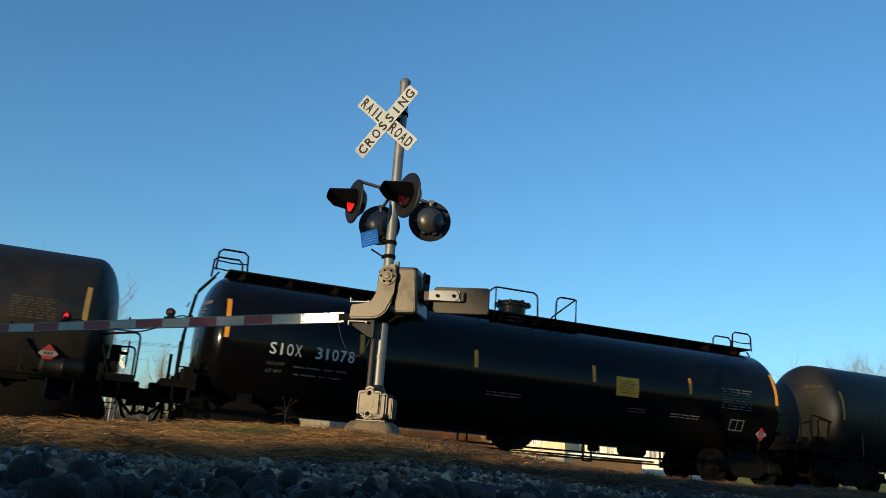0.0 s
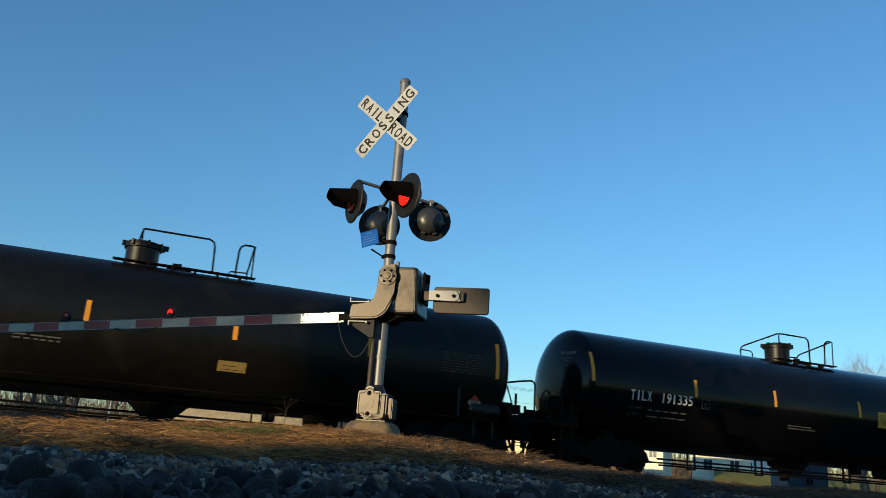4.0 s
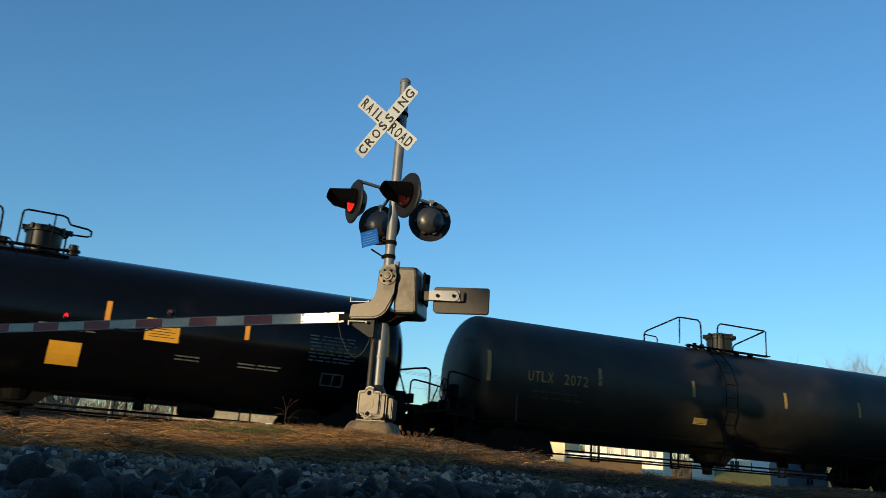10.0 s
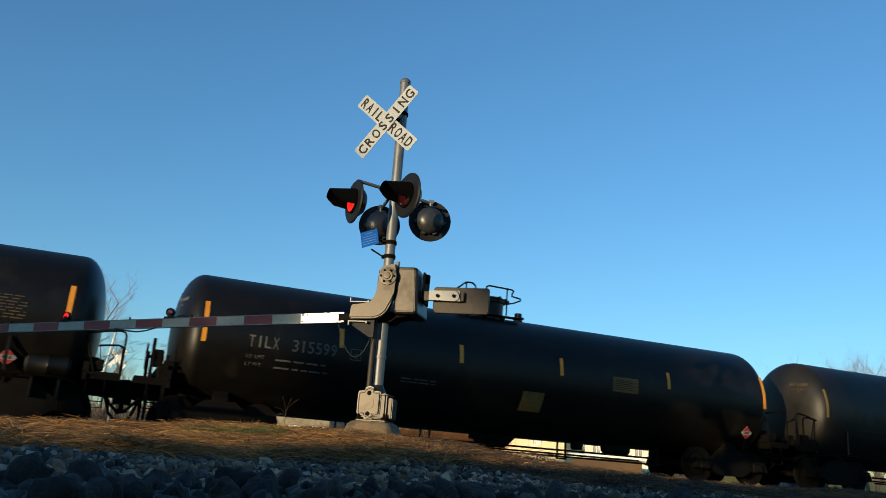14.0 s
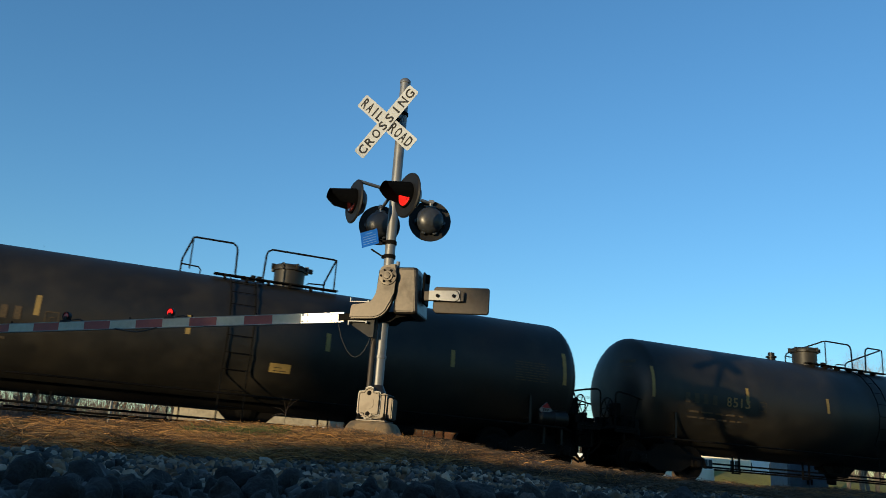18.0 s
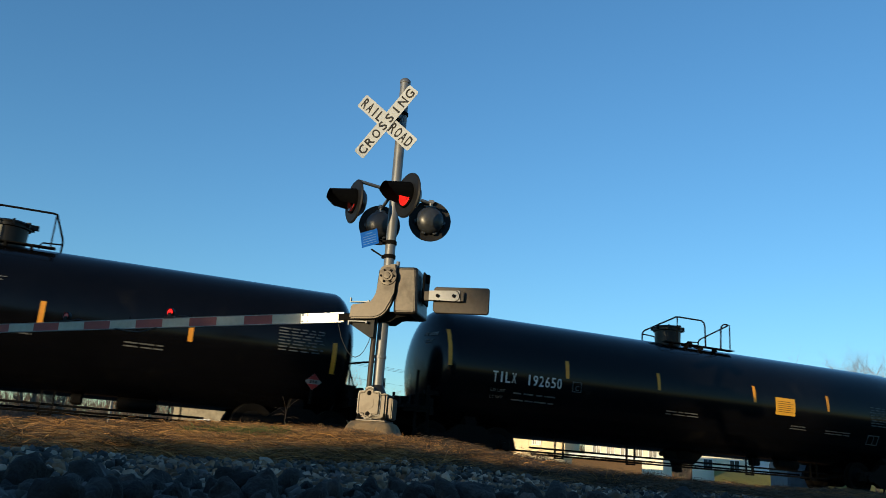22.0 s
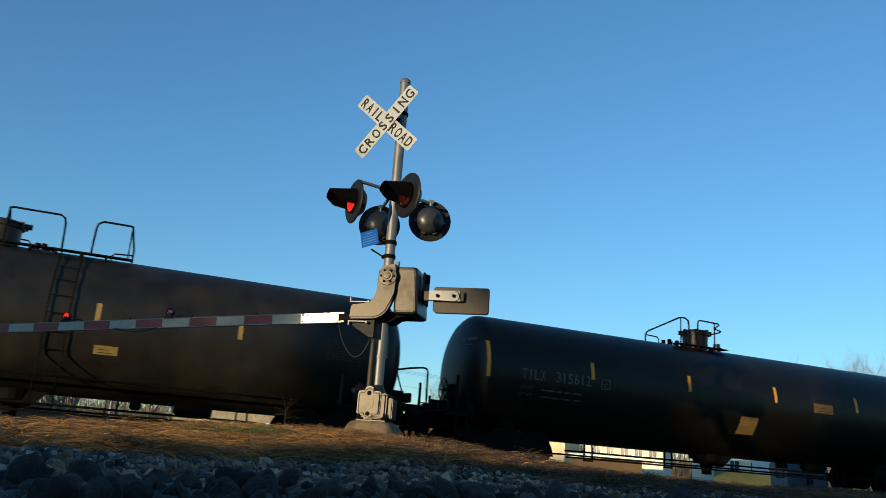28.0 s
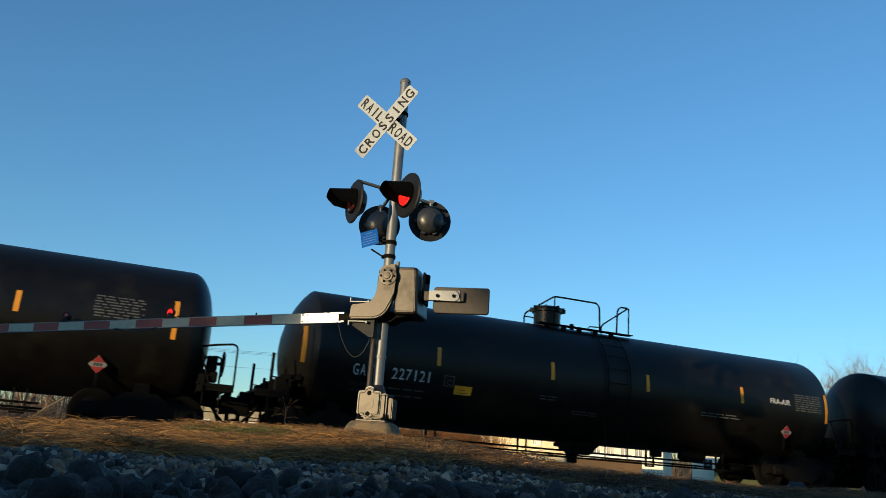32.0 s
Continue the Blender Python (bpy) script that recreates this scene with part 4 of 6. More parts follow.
tank_car(-303.7, -321.55, "worn", "worn black tank car with chipped white lettering and dull yellow signs", "TILX 315612", (-6.85, -0.23, 2.0), GREY_MARK, tapes=(-7.74, -4.8, -1.77, 1.19, 4.25, 7.39), low=0.03, high=0.47, end_low=-0.2, end_high=0.7, man=-0.35, big=(-0.27, 0.57), big_kind="bent", loop=(-2.65, -1.1), vent=0.45, sign=(-0.12, -0.97, 0.6, 0.52), sign_paint=OLD_SIGN,
         panel=(2.58, -0.11, 0.72, 0.26), panel_paint=OLD_SIGN, plate=(7.2, -0.9))
tank_car(-321.55, -339.55, "dusty", "dusty black tank car with large orange stencils and a ladder", "UTLX", (-6.68, -0.27, 1.96), ORANGE_MARK, tapes=(-7.67, -4.45, -1.64, 1.37, 4.24, 7.55), low=-0.07, high=0.32, end_low=-0.1, end_high=0.55, tape_paint=DULL_TAPE, man=-0.85, big=(-1.63, 0.38), big_kind="frame_flip", loop=(1.0, 1.73), ladder=(0.42, 0.84),
         panel=(1.4, -0.72, 0.46, 0.19), data=(6.15, -0.25, 0.94, 0.47), plate=(7.05, -0.86), old=True)
tagger = tank_car(-339.55, -357.55, "flat_worn", "matt black tank car with white graffiti and a rusty sign patch", "CBTX 737983", (-6.6, -0.35, 2.1), CHALK_MARK, tapes=(-7.73, -4.37, -1.85, 1.28, 4.29, 7.55), low=-0.03, high=0.39, end_low=-0.25, end_high=0.45, man=-0.2, big=(-0.5, 0.88), loop=(-2.0, -1.12), panel=(-2.1, -0.71, 0.44, 0.2), sign=(-0.2, -1.2, 0.8, 0.74), sign_paint=RUST_SIGN,
         strips=((1.23, -0.55, 1.03),), plate=(7.1, -0.85), wheel=0)
gatx = tank_car(-357.55, -375.46, "flat_worn", "black tank car with white lettering, ladder hoops and white stencils", "GATX 227121", (-6.66, -0.6, 1.95), tapes=(-7.82, -4.59, -1.52, 1.33, 4.44, 7.49), low=-0.1, high=0.34, end_low=-0.39, end_high=0.43, man=-0.9, big=(-2.2, 0.35), big_kind="frame_flip", loop=(0.93, 1.3), ladder=(0.08, 0.75), panel=(-4.11, -0.73, 0.45, 0.22),
         data=(6.31, -0.12, 0.97, 0.49), plate=(6.05, -0.73), strips=((-1.83, -0.54, 0.5), (-0.84, -0.85, 0.79), (3.05, -0.49, 1.44)), wheel=0)
tank_car(-375.46, -393.4, "worn", "black tank car with dusty end, yellow tape and stencilled table", "", (-6.65, -0.35, 1.95), tapes=(-7.66, -4.5, -1.66, 1.52, 4.32, 7.32), low=-0.06, high=0.37, end_low=-0.24, end_high=0.6, data=(5.7, 0.05, 1.0, 0.49), plate=(5.98, -0.9), wheel=1)

# a walkway over the whole roof of one car, with hoops at its ends
bm = bmesh.new()
box(bm, (15.3, 0.9, 0.05), (0.1, 0, 4.45), bevel=0.01)
for i in range(14):
    box(bm, (0.08, 0.8, 0.16), (-7.2 + i * 1.12, 0, 4.36))
part("roof_walkway", bm, DARK_STEEL, siox, "long dark steel roof walkway")
for hx, hz in ((-7.5, 4.42), (7.45, 4.42)):
    for y in (-0.42, 0.42):
        bm = bmesh.new()
        bent(bm, [(hx - 0.35, y, hz), (hx - 0.33, y, hz + 0.42), (hx - 0.24, y, hz + 0.5), (hx + 0.25, y, hz + 0.5), (hx + 0.34, y, hz + 0.42), (hx + 0.36, y, hz)], 0.024)
        bent(bm, [(hx - 0.34, y, hz + 0.22), (hx, y, hz + 0.2), (hx + 0.35, y, hz + 0.22)], 0.016)
        part("end_hoop", bm, DARK_STEEL, siox, smooth=True)
for e in (-1, 1):
    bm = bmesh.new()
    for y in (-0.3, 0.3):
        bent(bm, [(e * 7.75, y, 4.4), (e * 8.15, y, 3.9), (e * 8.3, y, 2.9), (e * 8.35, y, 1.2)], 0.022, 6)
    for z in (1.6, 2.0, 2.4, 2.8, 3.2, 3.6):
        rod(bm, (e * 8.3, -0.3, z), (e * 8.3, 0.3, z), 0.014, sides=6)
    part("end_ladder", bm, DARK_STEEL, siox)

# the red diamond emblem: plain shapes in its colours
bm = bmesh.new()
cx, cs, hw, hh = 3.14, 0.47, 1.5, 0.86
cols = 24
rows_of = []
for i in range(cols + 1):
    k = i / cols * 2 - 1
    tall = hh * (1 - abs(k))
    rows_of.append([bm.verts.new(on_tank(cx + k * hw, cs + tall * j / 6, 0.009)) for j in range(-6, 7)] if 0 < i < cols else [bm.verts.new(on_tank(cx + k * hw, cs, 0.009))])
for a, b in zip(rows_of, rows_of[1:]):
    for j in range(12):
        if len(a) == 1:
            bm.faces.new((a[0], b[j], b[j + 1]))
        elif len(b) == 1:
            bm.faces.new((a[j], b[0], a[j + 1]))
        else:
            bm.faces.new((a[j], b[j], b[j + 1], a[j + 1]))
emblem = part("emblem", bm, LOGO_RED, met, "red diamond emblem with white bars")
for ex, es, ew, eh in ((-0.72, 0.0, 0.5, 0.36), (-0.13, 0.0, 0.36, 0.36), (0.3, 0.0, 0.42, 0.36)):
    bm = bmesh.new()
    wrap_patch(bm, cx + ex, cs + es, ew, eh, 0.016)
    part("white_block", bm, WHITE_MARK, emblem)
for i in range(5):
    bm = bmesh.new()
    k = (0.36, 0.56, 0.62, 0.5, 0.3)[i]
    wrap_patch(bm, cx + 0.02 - k / 2, cs - 0.5 + i * 0.085, k, 0.05, 0.016)
    part("white_line", bm, WHITE_MARK, emblem)

# graffiti on one car: rounded strokes of white spray paint
def curve(points, steps=6):
    """A smooth line through the points."""
    out = []
    for i in range(len(points) - 1):
        p0, p1, p2, p3 = (Vector(points[min(max(i + k, 0), len(points) - 1)]) for k in (-1, 0, 1, 2))
        for q in range(steps):
            t = q / steps
            out.append(0.5 * (2 * p1 + (p2 - p0) * t + (2 * p0 - 5 * p1 + 4 * p2 - p3) * t * t + (3 * p1 - p0 - 3 * p2 + p3) * t ** 3))
    return out + [Vector(points[-1])]


def sprayed(parent, x, s, w, h, strokes):
    bm = bmesh.new()
    for stroke in strokes:
        bent(bm, [on_tank(x + w * a, s + h * b, 0.012) for a, b in curve(stroke)], 0.015, 5)
    part("graffiti", bm, SPRAY, parent, "white sprayed graffiti")


sprayed(tagger, -3.85, -0.5, 1.7, 0.62, (
    ((0.2, 0.9), (0.12, 1.0), (0.03, 0.85), (0.08, 0.6), (0.15, 0.4), (0.1, 0.15), (0.02, 0.12), (0.01, 0.3), (0.06, 0.36)),
    ((0.24, 0.95), (0.22, 0.5), (0.26, 0.2), (0.32, 0.22), (0.36, 0.55), (0.35, 0.95), (0.3, 1.0), (0.29, 0.75)),
    ((0.43, 0.02), (0.43, 0.5), (0.44, 0.95), (0.52, 0.95), (0.54, 0.75), (0.46, 0.6), (0.5, 0.45), (0.56, 0.2)),
    ((0.62, 0.15), (0.61, 0.6), (0.63, 0.9), (0.72, 0.8), (0.74, 0.5), (0.7, 0.2), (0.62, 0.14)),
    ((0.8, 0.9), (0.82, 0.55), (0.88, 0.5), (0.93, 0.7), (0.96, 0.95), (0.93, 0.4), (0.87, 0.02), (0.82, 0.0), (0.83, 0.15), (0.9, 0.2)), ((0.45, -0.1), (0.54, -0.08))))
ring = [(0.5 + 0.5 * math.cos(k * 0.42), 0.5 + 0.45 * math.sin(k * 0.42)) for k in range(16)]
sprayed(tagger, -2.12, -0.45, 0.5, 0.5, (ring, ((0.2, 0.1), (0.5, 0.95), (0.8, 0.05)), ((0.1, 0.45), (0.95, 0.4))))
sprayed(tagger, 2.6, -0.78, 1.15, 0.56, (((0.02, 0.95), (0.05, 0.6), (0.12, 0.35)), ((0.3, 0.9), (0.17, 0.65), (0.33, 0.55), (0.28, 0.3), (0.1, 0.15)), ((0.42, 0.95), (0.4, 0.5), (0.42, 0.3), (0.45, 0.55), (0.53, 0.6), (0.55, 0.3), (0.53, 0.02)),
                                         ((0.6, 0.7), (0.6, 0.4), (0.66, 0.3), (0.7, 0.45), (0.7, 0.75)), ((0.78, 0.5), (0.95, 0.6), (0.93, 0.8), (0.82, 0.75), (0.77, 0.4), (0.85, 0.12), (0.97, 0.2))))
bm = bmesh.new()
wrap_text(bm, "FRA-AIR", 5.41, 0.0, 0.14, 0.012)
part("lettering", bm, WHITE_MARK, gatx, "white stencilled lettering")

# ------------------------------------------------ the crossing signal with its gate
MAST = Vector((3.245, 10.26, 0.64))
U, BACK = Vector((0.825, -0.565, 0)), Vector((0.565, 0.825, 0))
MAST_POSE = Matrix((( U.x, BACK.x, 0, MAST.x), (U.y, BACK.y, 0, MAST.y), (0, 0, 1, MAST.z), (0, 0, 0, 1)))
signal = thing("crossing_signal", MAST_POSE, "galvanised railroad crossing signal mast with crossbuck, flashing lights and gate", "crossing signal")

bm = bmesh.new()
lathe(bm, [(0.0705, 0.5), (0.0705, 5.03), (0.078, 5.035), (0.08, 5.07), (0.06, 5.1), (0.0, 5.115)], 28)
part("pole", bm, GALVANISED, signal, smooth=True)
bm = bmesh.new()
base = [(0.37, 0.33, -0.35), (0.35, 0.32, 0.0), (0.3, 0.28, 0.14), (0.26, 0.25, 0.19)]
rings = []
for hx, hy, z in base:
    c = 0.08
    rings.append([bm.verts.new((x, y, z)) for x, y in ((-hx + c, -hy), (hx - c, -hy), (hx, -hy + c), (hx, hy - c), (hx - c, hy), (-hx + c, hy), (-hx, hy - c), (-hx, -hy + c))])
for a, b in zip(rings, rings[1:]):
    for i in range(8):
        bm.faces.new((a[i], a[(i + 1) % 8], b[(i + 1) % 8], b[i]))
bm.faces.new(rings[-1])
bmesh.ops.bevel(bm, geom=[e for e in bm.edges if len(e.link_faces) == 2], offset=0.012, segments=2, affect="EDGES")
part("concrete_base", bm, CONCRETE, signal, "stained grey concrete footing", smooth=True, m=pose(-0.01, 0, 0))
bm = bmesh.new()
box(bm, (0.4, 0.4, 0.03), (0, 0, 0.205), bevel=0.008)
box(bm, (0.32, 0.3, 0.33), (0.02, 0.0, 0.395), bevel=0.025, segments=2)
for z in (0.25, 0.54):
    box(bm, (0.35, 0.33, 0.02), (0.02, 0.0, z), bevel=0.006)
box(bm, (0.07, 0.24, 0.27), (0.215, 0.02, 0.37), bevel=0.015, segments=2)
lathe(bm, [(0.13, 0.55), (0.115, 0.585), (0.09, 0.63), (0.078, 0.67)], 20)
junction = part("junction_base", bm, ALUMINIUM, signal, "cast aluminium junction base", smooth=True)
outline = [(-0.14, 0.1), (-0.13, 0.13), (-0.06, 0.14), (-0.045, 0.175), (0.0, 0.195), (0.045, 0.175), (0.06, 0.14), (0.13, 0.13), (0.14, 0.1), (0.14, -0.1), (0.13, -0.13), (0.06, -0.14), (0.045, -0.175), (0.0, -0.195), (-0.045, -0.175), (-0.06, -0.14), (-0.13, -0.13), (-0.14, -0.1)]
gasket = bmesh.new()
slab(gasket, [(x * 1.1, z * 1.14) for x, z in outline[::-1]], 0.008)
part("gasket", gasket, GALVANISED, junction, m=pose(-0.05, -0.155, 0.425))
bm = bmesh.new()
slab(bm, [(x * 1.04, z * 1.08) for x, z in outline[::-1]], 0.018)
bmesh.ops.bevel(bm, geom=list(bm.edges), offset=0.005, segments=2, affect="EDGES")
slab(bm, [(0.075 * math.cos(q * 0.393), 0.075 * math.sin(q * 0.393)) for q in range(16)][::-1], 0.006, pose(0, -0.018, 0))
cover = part("cover_plate", bm, ALUMINIUM, junction, "ornate cast cover plate", smooth=True, m=pose(-0.05, -0.163, 0.425))
bm = bmesh.new()
ring_of = [[bm.verts.new((x * k, -0.018 - d, z * k * 1.04)) for x, z in outline] for k, d in ((1.0, -0.002), (0.98, 0.012), (0.92, 0.012), (0.88, -0.002))]
for a, b in zip(ring_of, ring_of[1:]):
    for q in range(len(outline)):
        bm.faces.new((a[q], a[(q + 1) % len(outline)], b[(q + 1) % len(outline)], b[q]))
bmesh.ops.recalc_face_normals(bm, faces=bm.faces)
part("raised_rim", bm, ALUMINIUM, cover, smooth=True)
for z in (0.115, -0.125):
    bm = bmesh.new()
    lathe(bm, [(0.03, 0.0), (0.024, 0.018), (0.0, 0.02)], 12, "Y", (0, 0, 0))
    part("bolt_head", bm, DARK_STEEL, junction, m=pose(-0.05, -0.181, 0.425 + z * 1.1, 0, 0, 180))
for ax, ay in ((-0.17, -0.17), (0.17, -0.17), (0.17, 0.17), (-0.17, 0.17)):
    bm = bmesh.new()
    rod(bm, (ax, ay, 0.16), (ax, ay, 0.3), 0.016, sides=8)
    rod(bm, (ax, ay, 0.22), (ax, ay, 0.25), 0.032, sides=6)
    part("anchor_bolt", bm, DARK_STEEL, junction)
bm = bmesh.new()
bent(bm, [(-0.085, -0.11, 0.5), (-0.085, -0.11, 1.0), (-0.08, -0.11, 1.55)], 0.034, 14)
lathe(bm, [(0.045, 0.56), (0.045, 0.62), (0.038, 0.63)], 12, "Z", (-0.085, -0.11, 0.0))
part("conduit", bm, RUSTY_SHADED_STEEL, signal, "brown-stained steel conduit", smooth=True)
bm = bmesh.new()
for z in (1.02,):
    lathe(bm, [(0.076, z), (0.08, z + 0.005), (0.08, z + 0.04), (0.076, z + 0.045)], 20)
part("pipe_clamp", bm, GALVANISED, signal)

# gate mechanism
bm = bmesh.new()
shell = []
for hx0, hx1, y0, y1, z in ((0.2, 0.49, -0.23, 0.34, 1.595), (0.185, 0.51, -0.25, 0.37, 1.62), (0.165, 0.475, -0.25, 0.37, 2.19), (0.18, 0.46, -0.23, 0.34, 2.22)):
    c = 0.035
    shell.append([bm.verts.new((x, y, z)) for x, y in ((hx0 + c, y0), (hx1 - c, y0), (hx1, y0 + c), (hx1, y1 - c), (hx1 - c, y1), (hx0 + c, y1), (hx0, y1 - c), (hx0, y0 + c))])
for a, b in zip(shell, shell[1:]):
    for q in range(8):
        bm.faces.new((a[q], a[(q + 1) % 8], b[(q + 1) % 8], b[q]))
bm.faces.new(shell[-1])
bm.faces.new(shell[0][::-1])
bmesh.ops.bevel(bm, geom=list(bm.edges), offset=0.008, segments=2, affect="EDGES")
mech = part("gate_mechanism", bm, ALUMINIUM, signal, "weathered aluminium gate mechanism box")
bm = bmesh.new()
box(bm, (0.03, 0.3, 0.42), (0.535, 0.05, 1.98), bevel=0.01)
box(bm, (0.06, 0.06, 0.12), (0.56, 0.02, 2.12), bevel=0.01)
part("side_door", bm, DARK_STEEL, mech)
bm = bmesh.new()
slab(bm, [(-0.1, 1.5), (0.12, 1.5), (0.2, 1.56), (0.42, 1.6), (0.42, 1.64), (-0.1, 1.64)][::-1], 0.3, pose(0, 0.2, 0))
part("mounting_saddle", bm, DARK_STEEL, mech, "shadowed steel mounting saddle")
bm = bmesh.new()
rod(bm, (0.19, -0.2, 2.2), (0.19, -0.2, 2.3), 0.025, sides=10)
part("hinge_pin", bm, GALVANISED, mech)
bm = bmesh.new()
outline = [(-0.03, 2.17), (0.02, 2.22), (0.2, 2.25), (0.215, 2.1), (0.2, 1.85), (0.17, 1.72), (0.11, 1.6), (0.03, 1.53), (-0.06, 1.505), (-0.385, 1.495), (-0.375, 1.685), (-0.16, 1.69), (-0.1, 1.71), (-0.06, 1.76), (-0.045, 1.84)]
slab(bm, outline[::-1], 0.12, pose(0, -0.2, 0))
bmesh.ops.bevel(bm, geom=list(bm.edges), offset=0.02, segments=2, affect="EDGES")
bracket = part("arm_bracket", bm, ALUMINIUM, signal, "curved cast gate arm bracket", smooth=True)
bm = bmesh.new()
lathe(bm, [(0.125, 0.0), (0.12, 0.016), (0.075, 0.018), (0.07, 0.034), (0.045, 0.034), (0.04, 0.05), (0.0, 0.052)], 28, "Y")
part("pivot_hub", bm, ALUMINIUM, bracket, m=pose(0.1, -0.32, 2.07, 0, 0, 180), smooth=True)
for k in range(6):
    bm = bmesh.new()
    a = k * math.pi / 3
    rod(bm, (0.1 + 0.085 * math.cos(a), -0.34, 2.07 + 0.085 * math.sin(a)), (0.1 + 0.085 * math.cos(a), -0.362, 2.07 + 0.085 * math.sin(a)), 0.015, sides=6)
    part("hub_bolt", bm, DARK_STEEL, bracket)
for z, e in ((1.72, 1), (1.47, -1)):
    bm = bmesh.new()
    slab(bm, [(-0.4, z), (-0.14, z), (-0.14, z + 0.03 * e), (-0.155, z + 0.03 * e), (-0.16, z + 0.012 * e), (-0.385, z + 0.012 * e), (-0.39, z + 0.06 * e), (-0.4, z + 0.06 * e)][::-e], 0.05, pose(0, -0.24, 0))
    part("lug", bm, GALVANISED, bracket)
# counterweight
bm = bmesh.new()
box(bm, (0.62, 0.03, 0.13), (0.78, -0.07, 1.87), bevel=0.006)
box(bm, (0.62, 0.03, 0.05), (0.78, 0.12, 1.87), bevel=0.006)
# the arm's dark colour includes the shade on its face
weight_arm = part("counterweight_arm", bm, RUSTY_SHADED_STEEL, signal)
bm = bmesh.new()
slab(bm, [(0.665, 1.7), (0.7, 1.655), (1.39, 1.65), (1.415, 1.675), (1.415, 1.985), (1.39, 2.005), (0.69, 2.01), (0.665, 1.985)][::-1], 0.05, pose(0, 0.03, 0))
bmesh.ops.bevel(bm, geom=list(bm.edges), offset=0.008, segments=1, affect="EDGES")
part("counterweight", bm, RUSTY_SHADED_STEEL, signal, "weathered metal counterweight plate")
bm = bmesh.new()
slab(bm, [(0.62, 1.815), (1.04, 1.8), (1.04, 1.945), (0.62, 1.94)][::-1], 0.012, pose(0, -0.09, 0))
plate = part("adjusting_plate", bm, GALVANISED, weight_arm, "pale slotted adjusting plate")
for x in (0.74, 0.96):
    bm = bmesh.new()
    rod(bm, (x, -0.1, 1.87), (x, -0.125, 1.87), 0.024, sides=6)
    part("plate_bolt", bm, DARK_STEEL, weight_arm)
bm = bmesh.new()
bent(bm, [(0.96 + 0.075 * math.cos(a * 0.35 - 1.3), -0.104, 1.87 + 0.075 * math.sin(a * 0.35 - 1.3)) for a in range(8)], 0.006, 5)
part("slot", bm, SIGN_BLACK, weight_arm)

# the lowered gate arm
gate = new("gate_arm")
gate.empty_display_size = 0.1
gate.parent = signal
gate.matrix_basis = pose(-0.42, -0.26, 1.515, 0, 0, 180) @ pose(0, 0, 0, 0, 3.5, 0)
# local x runs out along the arm
def arm_piece(name, s0, s1, material, label, tall=0.122, thick=0.045):
    bm = bmesh.new()
    k0, k1 = 1 - 0.018 * s0, 1 - 0.018 * s1
    vs = [bm.verts.new((s, y * thick / 2, z * tall / 2 * k)) for s, k in ((s0, k0), (s1, k1)) for y, z in ((-1, -1), (1, -1), (1, 1), (-1, 1))]
    for i in range(4):
        j = (i + 1) % 4
        bm.faces.new((vs[j], vs[i], vs[4 + i], vs[4 + j]))
    bm.faces.new(vs[:4])
    bm.faces.new(vs[7:3:-1])
    bmesh.ops.recalc_face_normals(bm, faces=bm.faces)
    return part(name, bm, material, gate, label)


arm_piece("arm_root", 0.05, 0.645, BRIGHT_ALUMINIUM, "bright bare aluminium root of the arm", 0.13)
for i in range(21):
    arm_piece("stripe", 0.65 + i * 0.4064, 0.65 + (i + 1) * 0.4064 - 0.0015, ARM_RED if i % 2 else ARM_WHITE, "red reflective stripe" if i % 2 else "white reflective stripe")
for z in (0.066, -0.066):
    bm = bmesh.new()
    box(bm, (8.2, 0.05, 0.01), (4.75, 0, z * 0.9), (0, 0.07 if z > 0 else -0.07, 0))
    part("edge_rail", bm, GALVANISED, gate, "aluminium edge rail")
bm = bmesh.new()
box(bm, (0.3, 0.07, 0.1), (-0.03, 0, 0), bevel=0.01)
part("coupling", bm, DARK_STEEL, gate)
for s in (0.12, 0.22, 0.55, 0.62):
    for z in (-0.04, 0.04):
        bm = bmesh.new()
        rod(bm, (s, 0.0, z), (s, 0.034, z), 0.014, sides=6)
        part("arm_bolt", bm, GALVANISED, gate)
for i in range(6):
    bm = bmesh.new()
    rod(bm, (1.3 + i * 0.95, 0, 0.06), (1.3 + i * 0.95, 0, 0.1), 0.012, sides=6)
    part("cable_clip", bm, DARK_STEEL, gate)
bm = bmesh.new()
bent(bm, [(2.75, 0.03, -0.06), (2.9, 0.03, -0.1), (3.05, 0.03, -0.115), (3.25, 0.03, -0.09), (3.4, 0.03, -0.06)], 0.011, 6)
part("cable", bm, RUBBER, gate)
FLASHERS = []
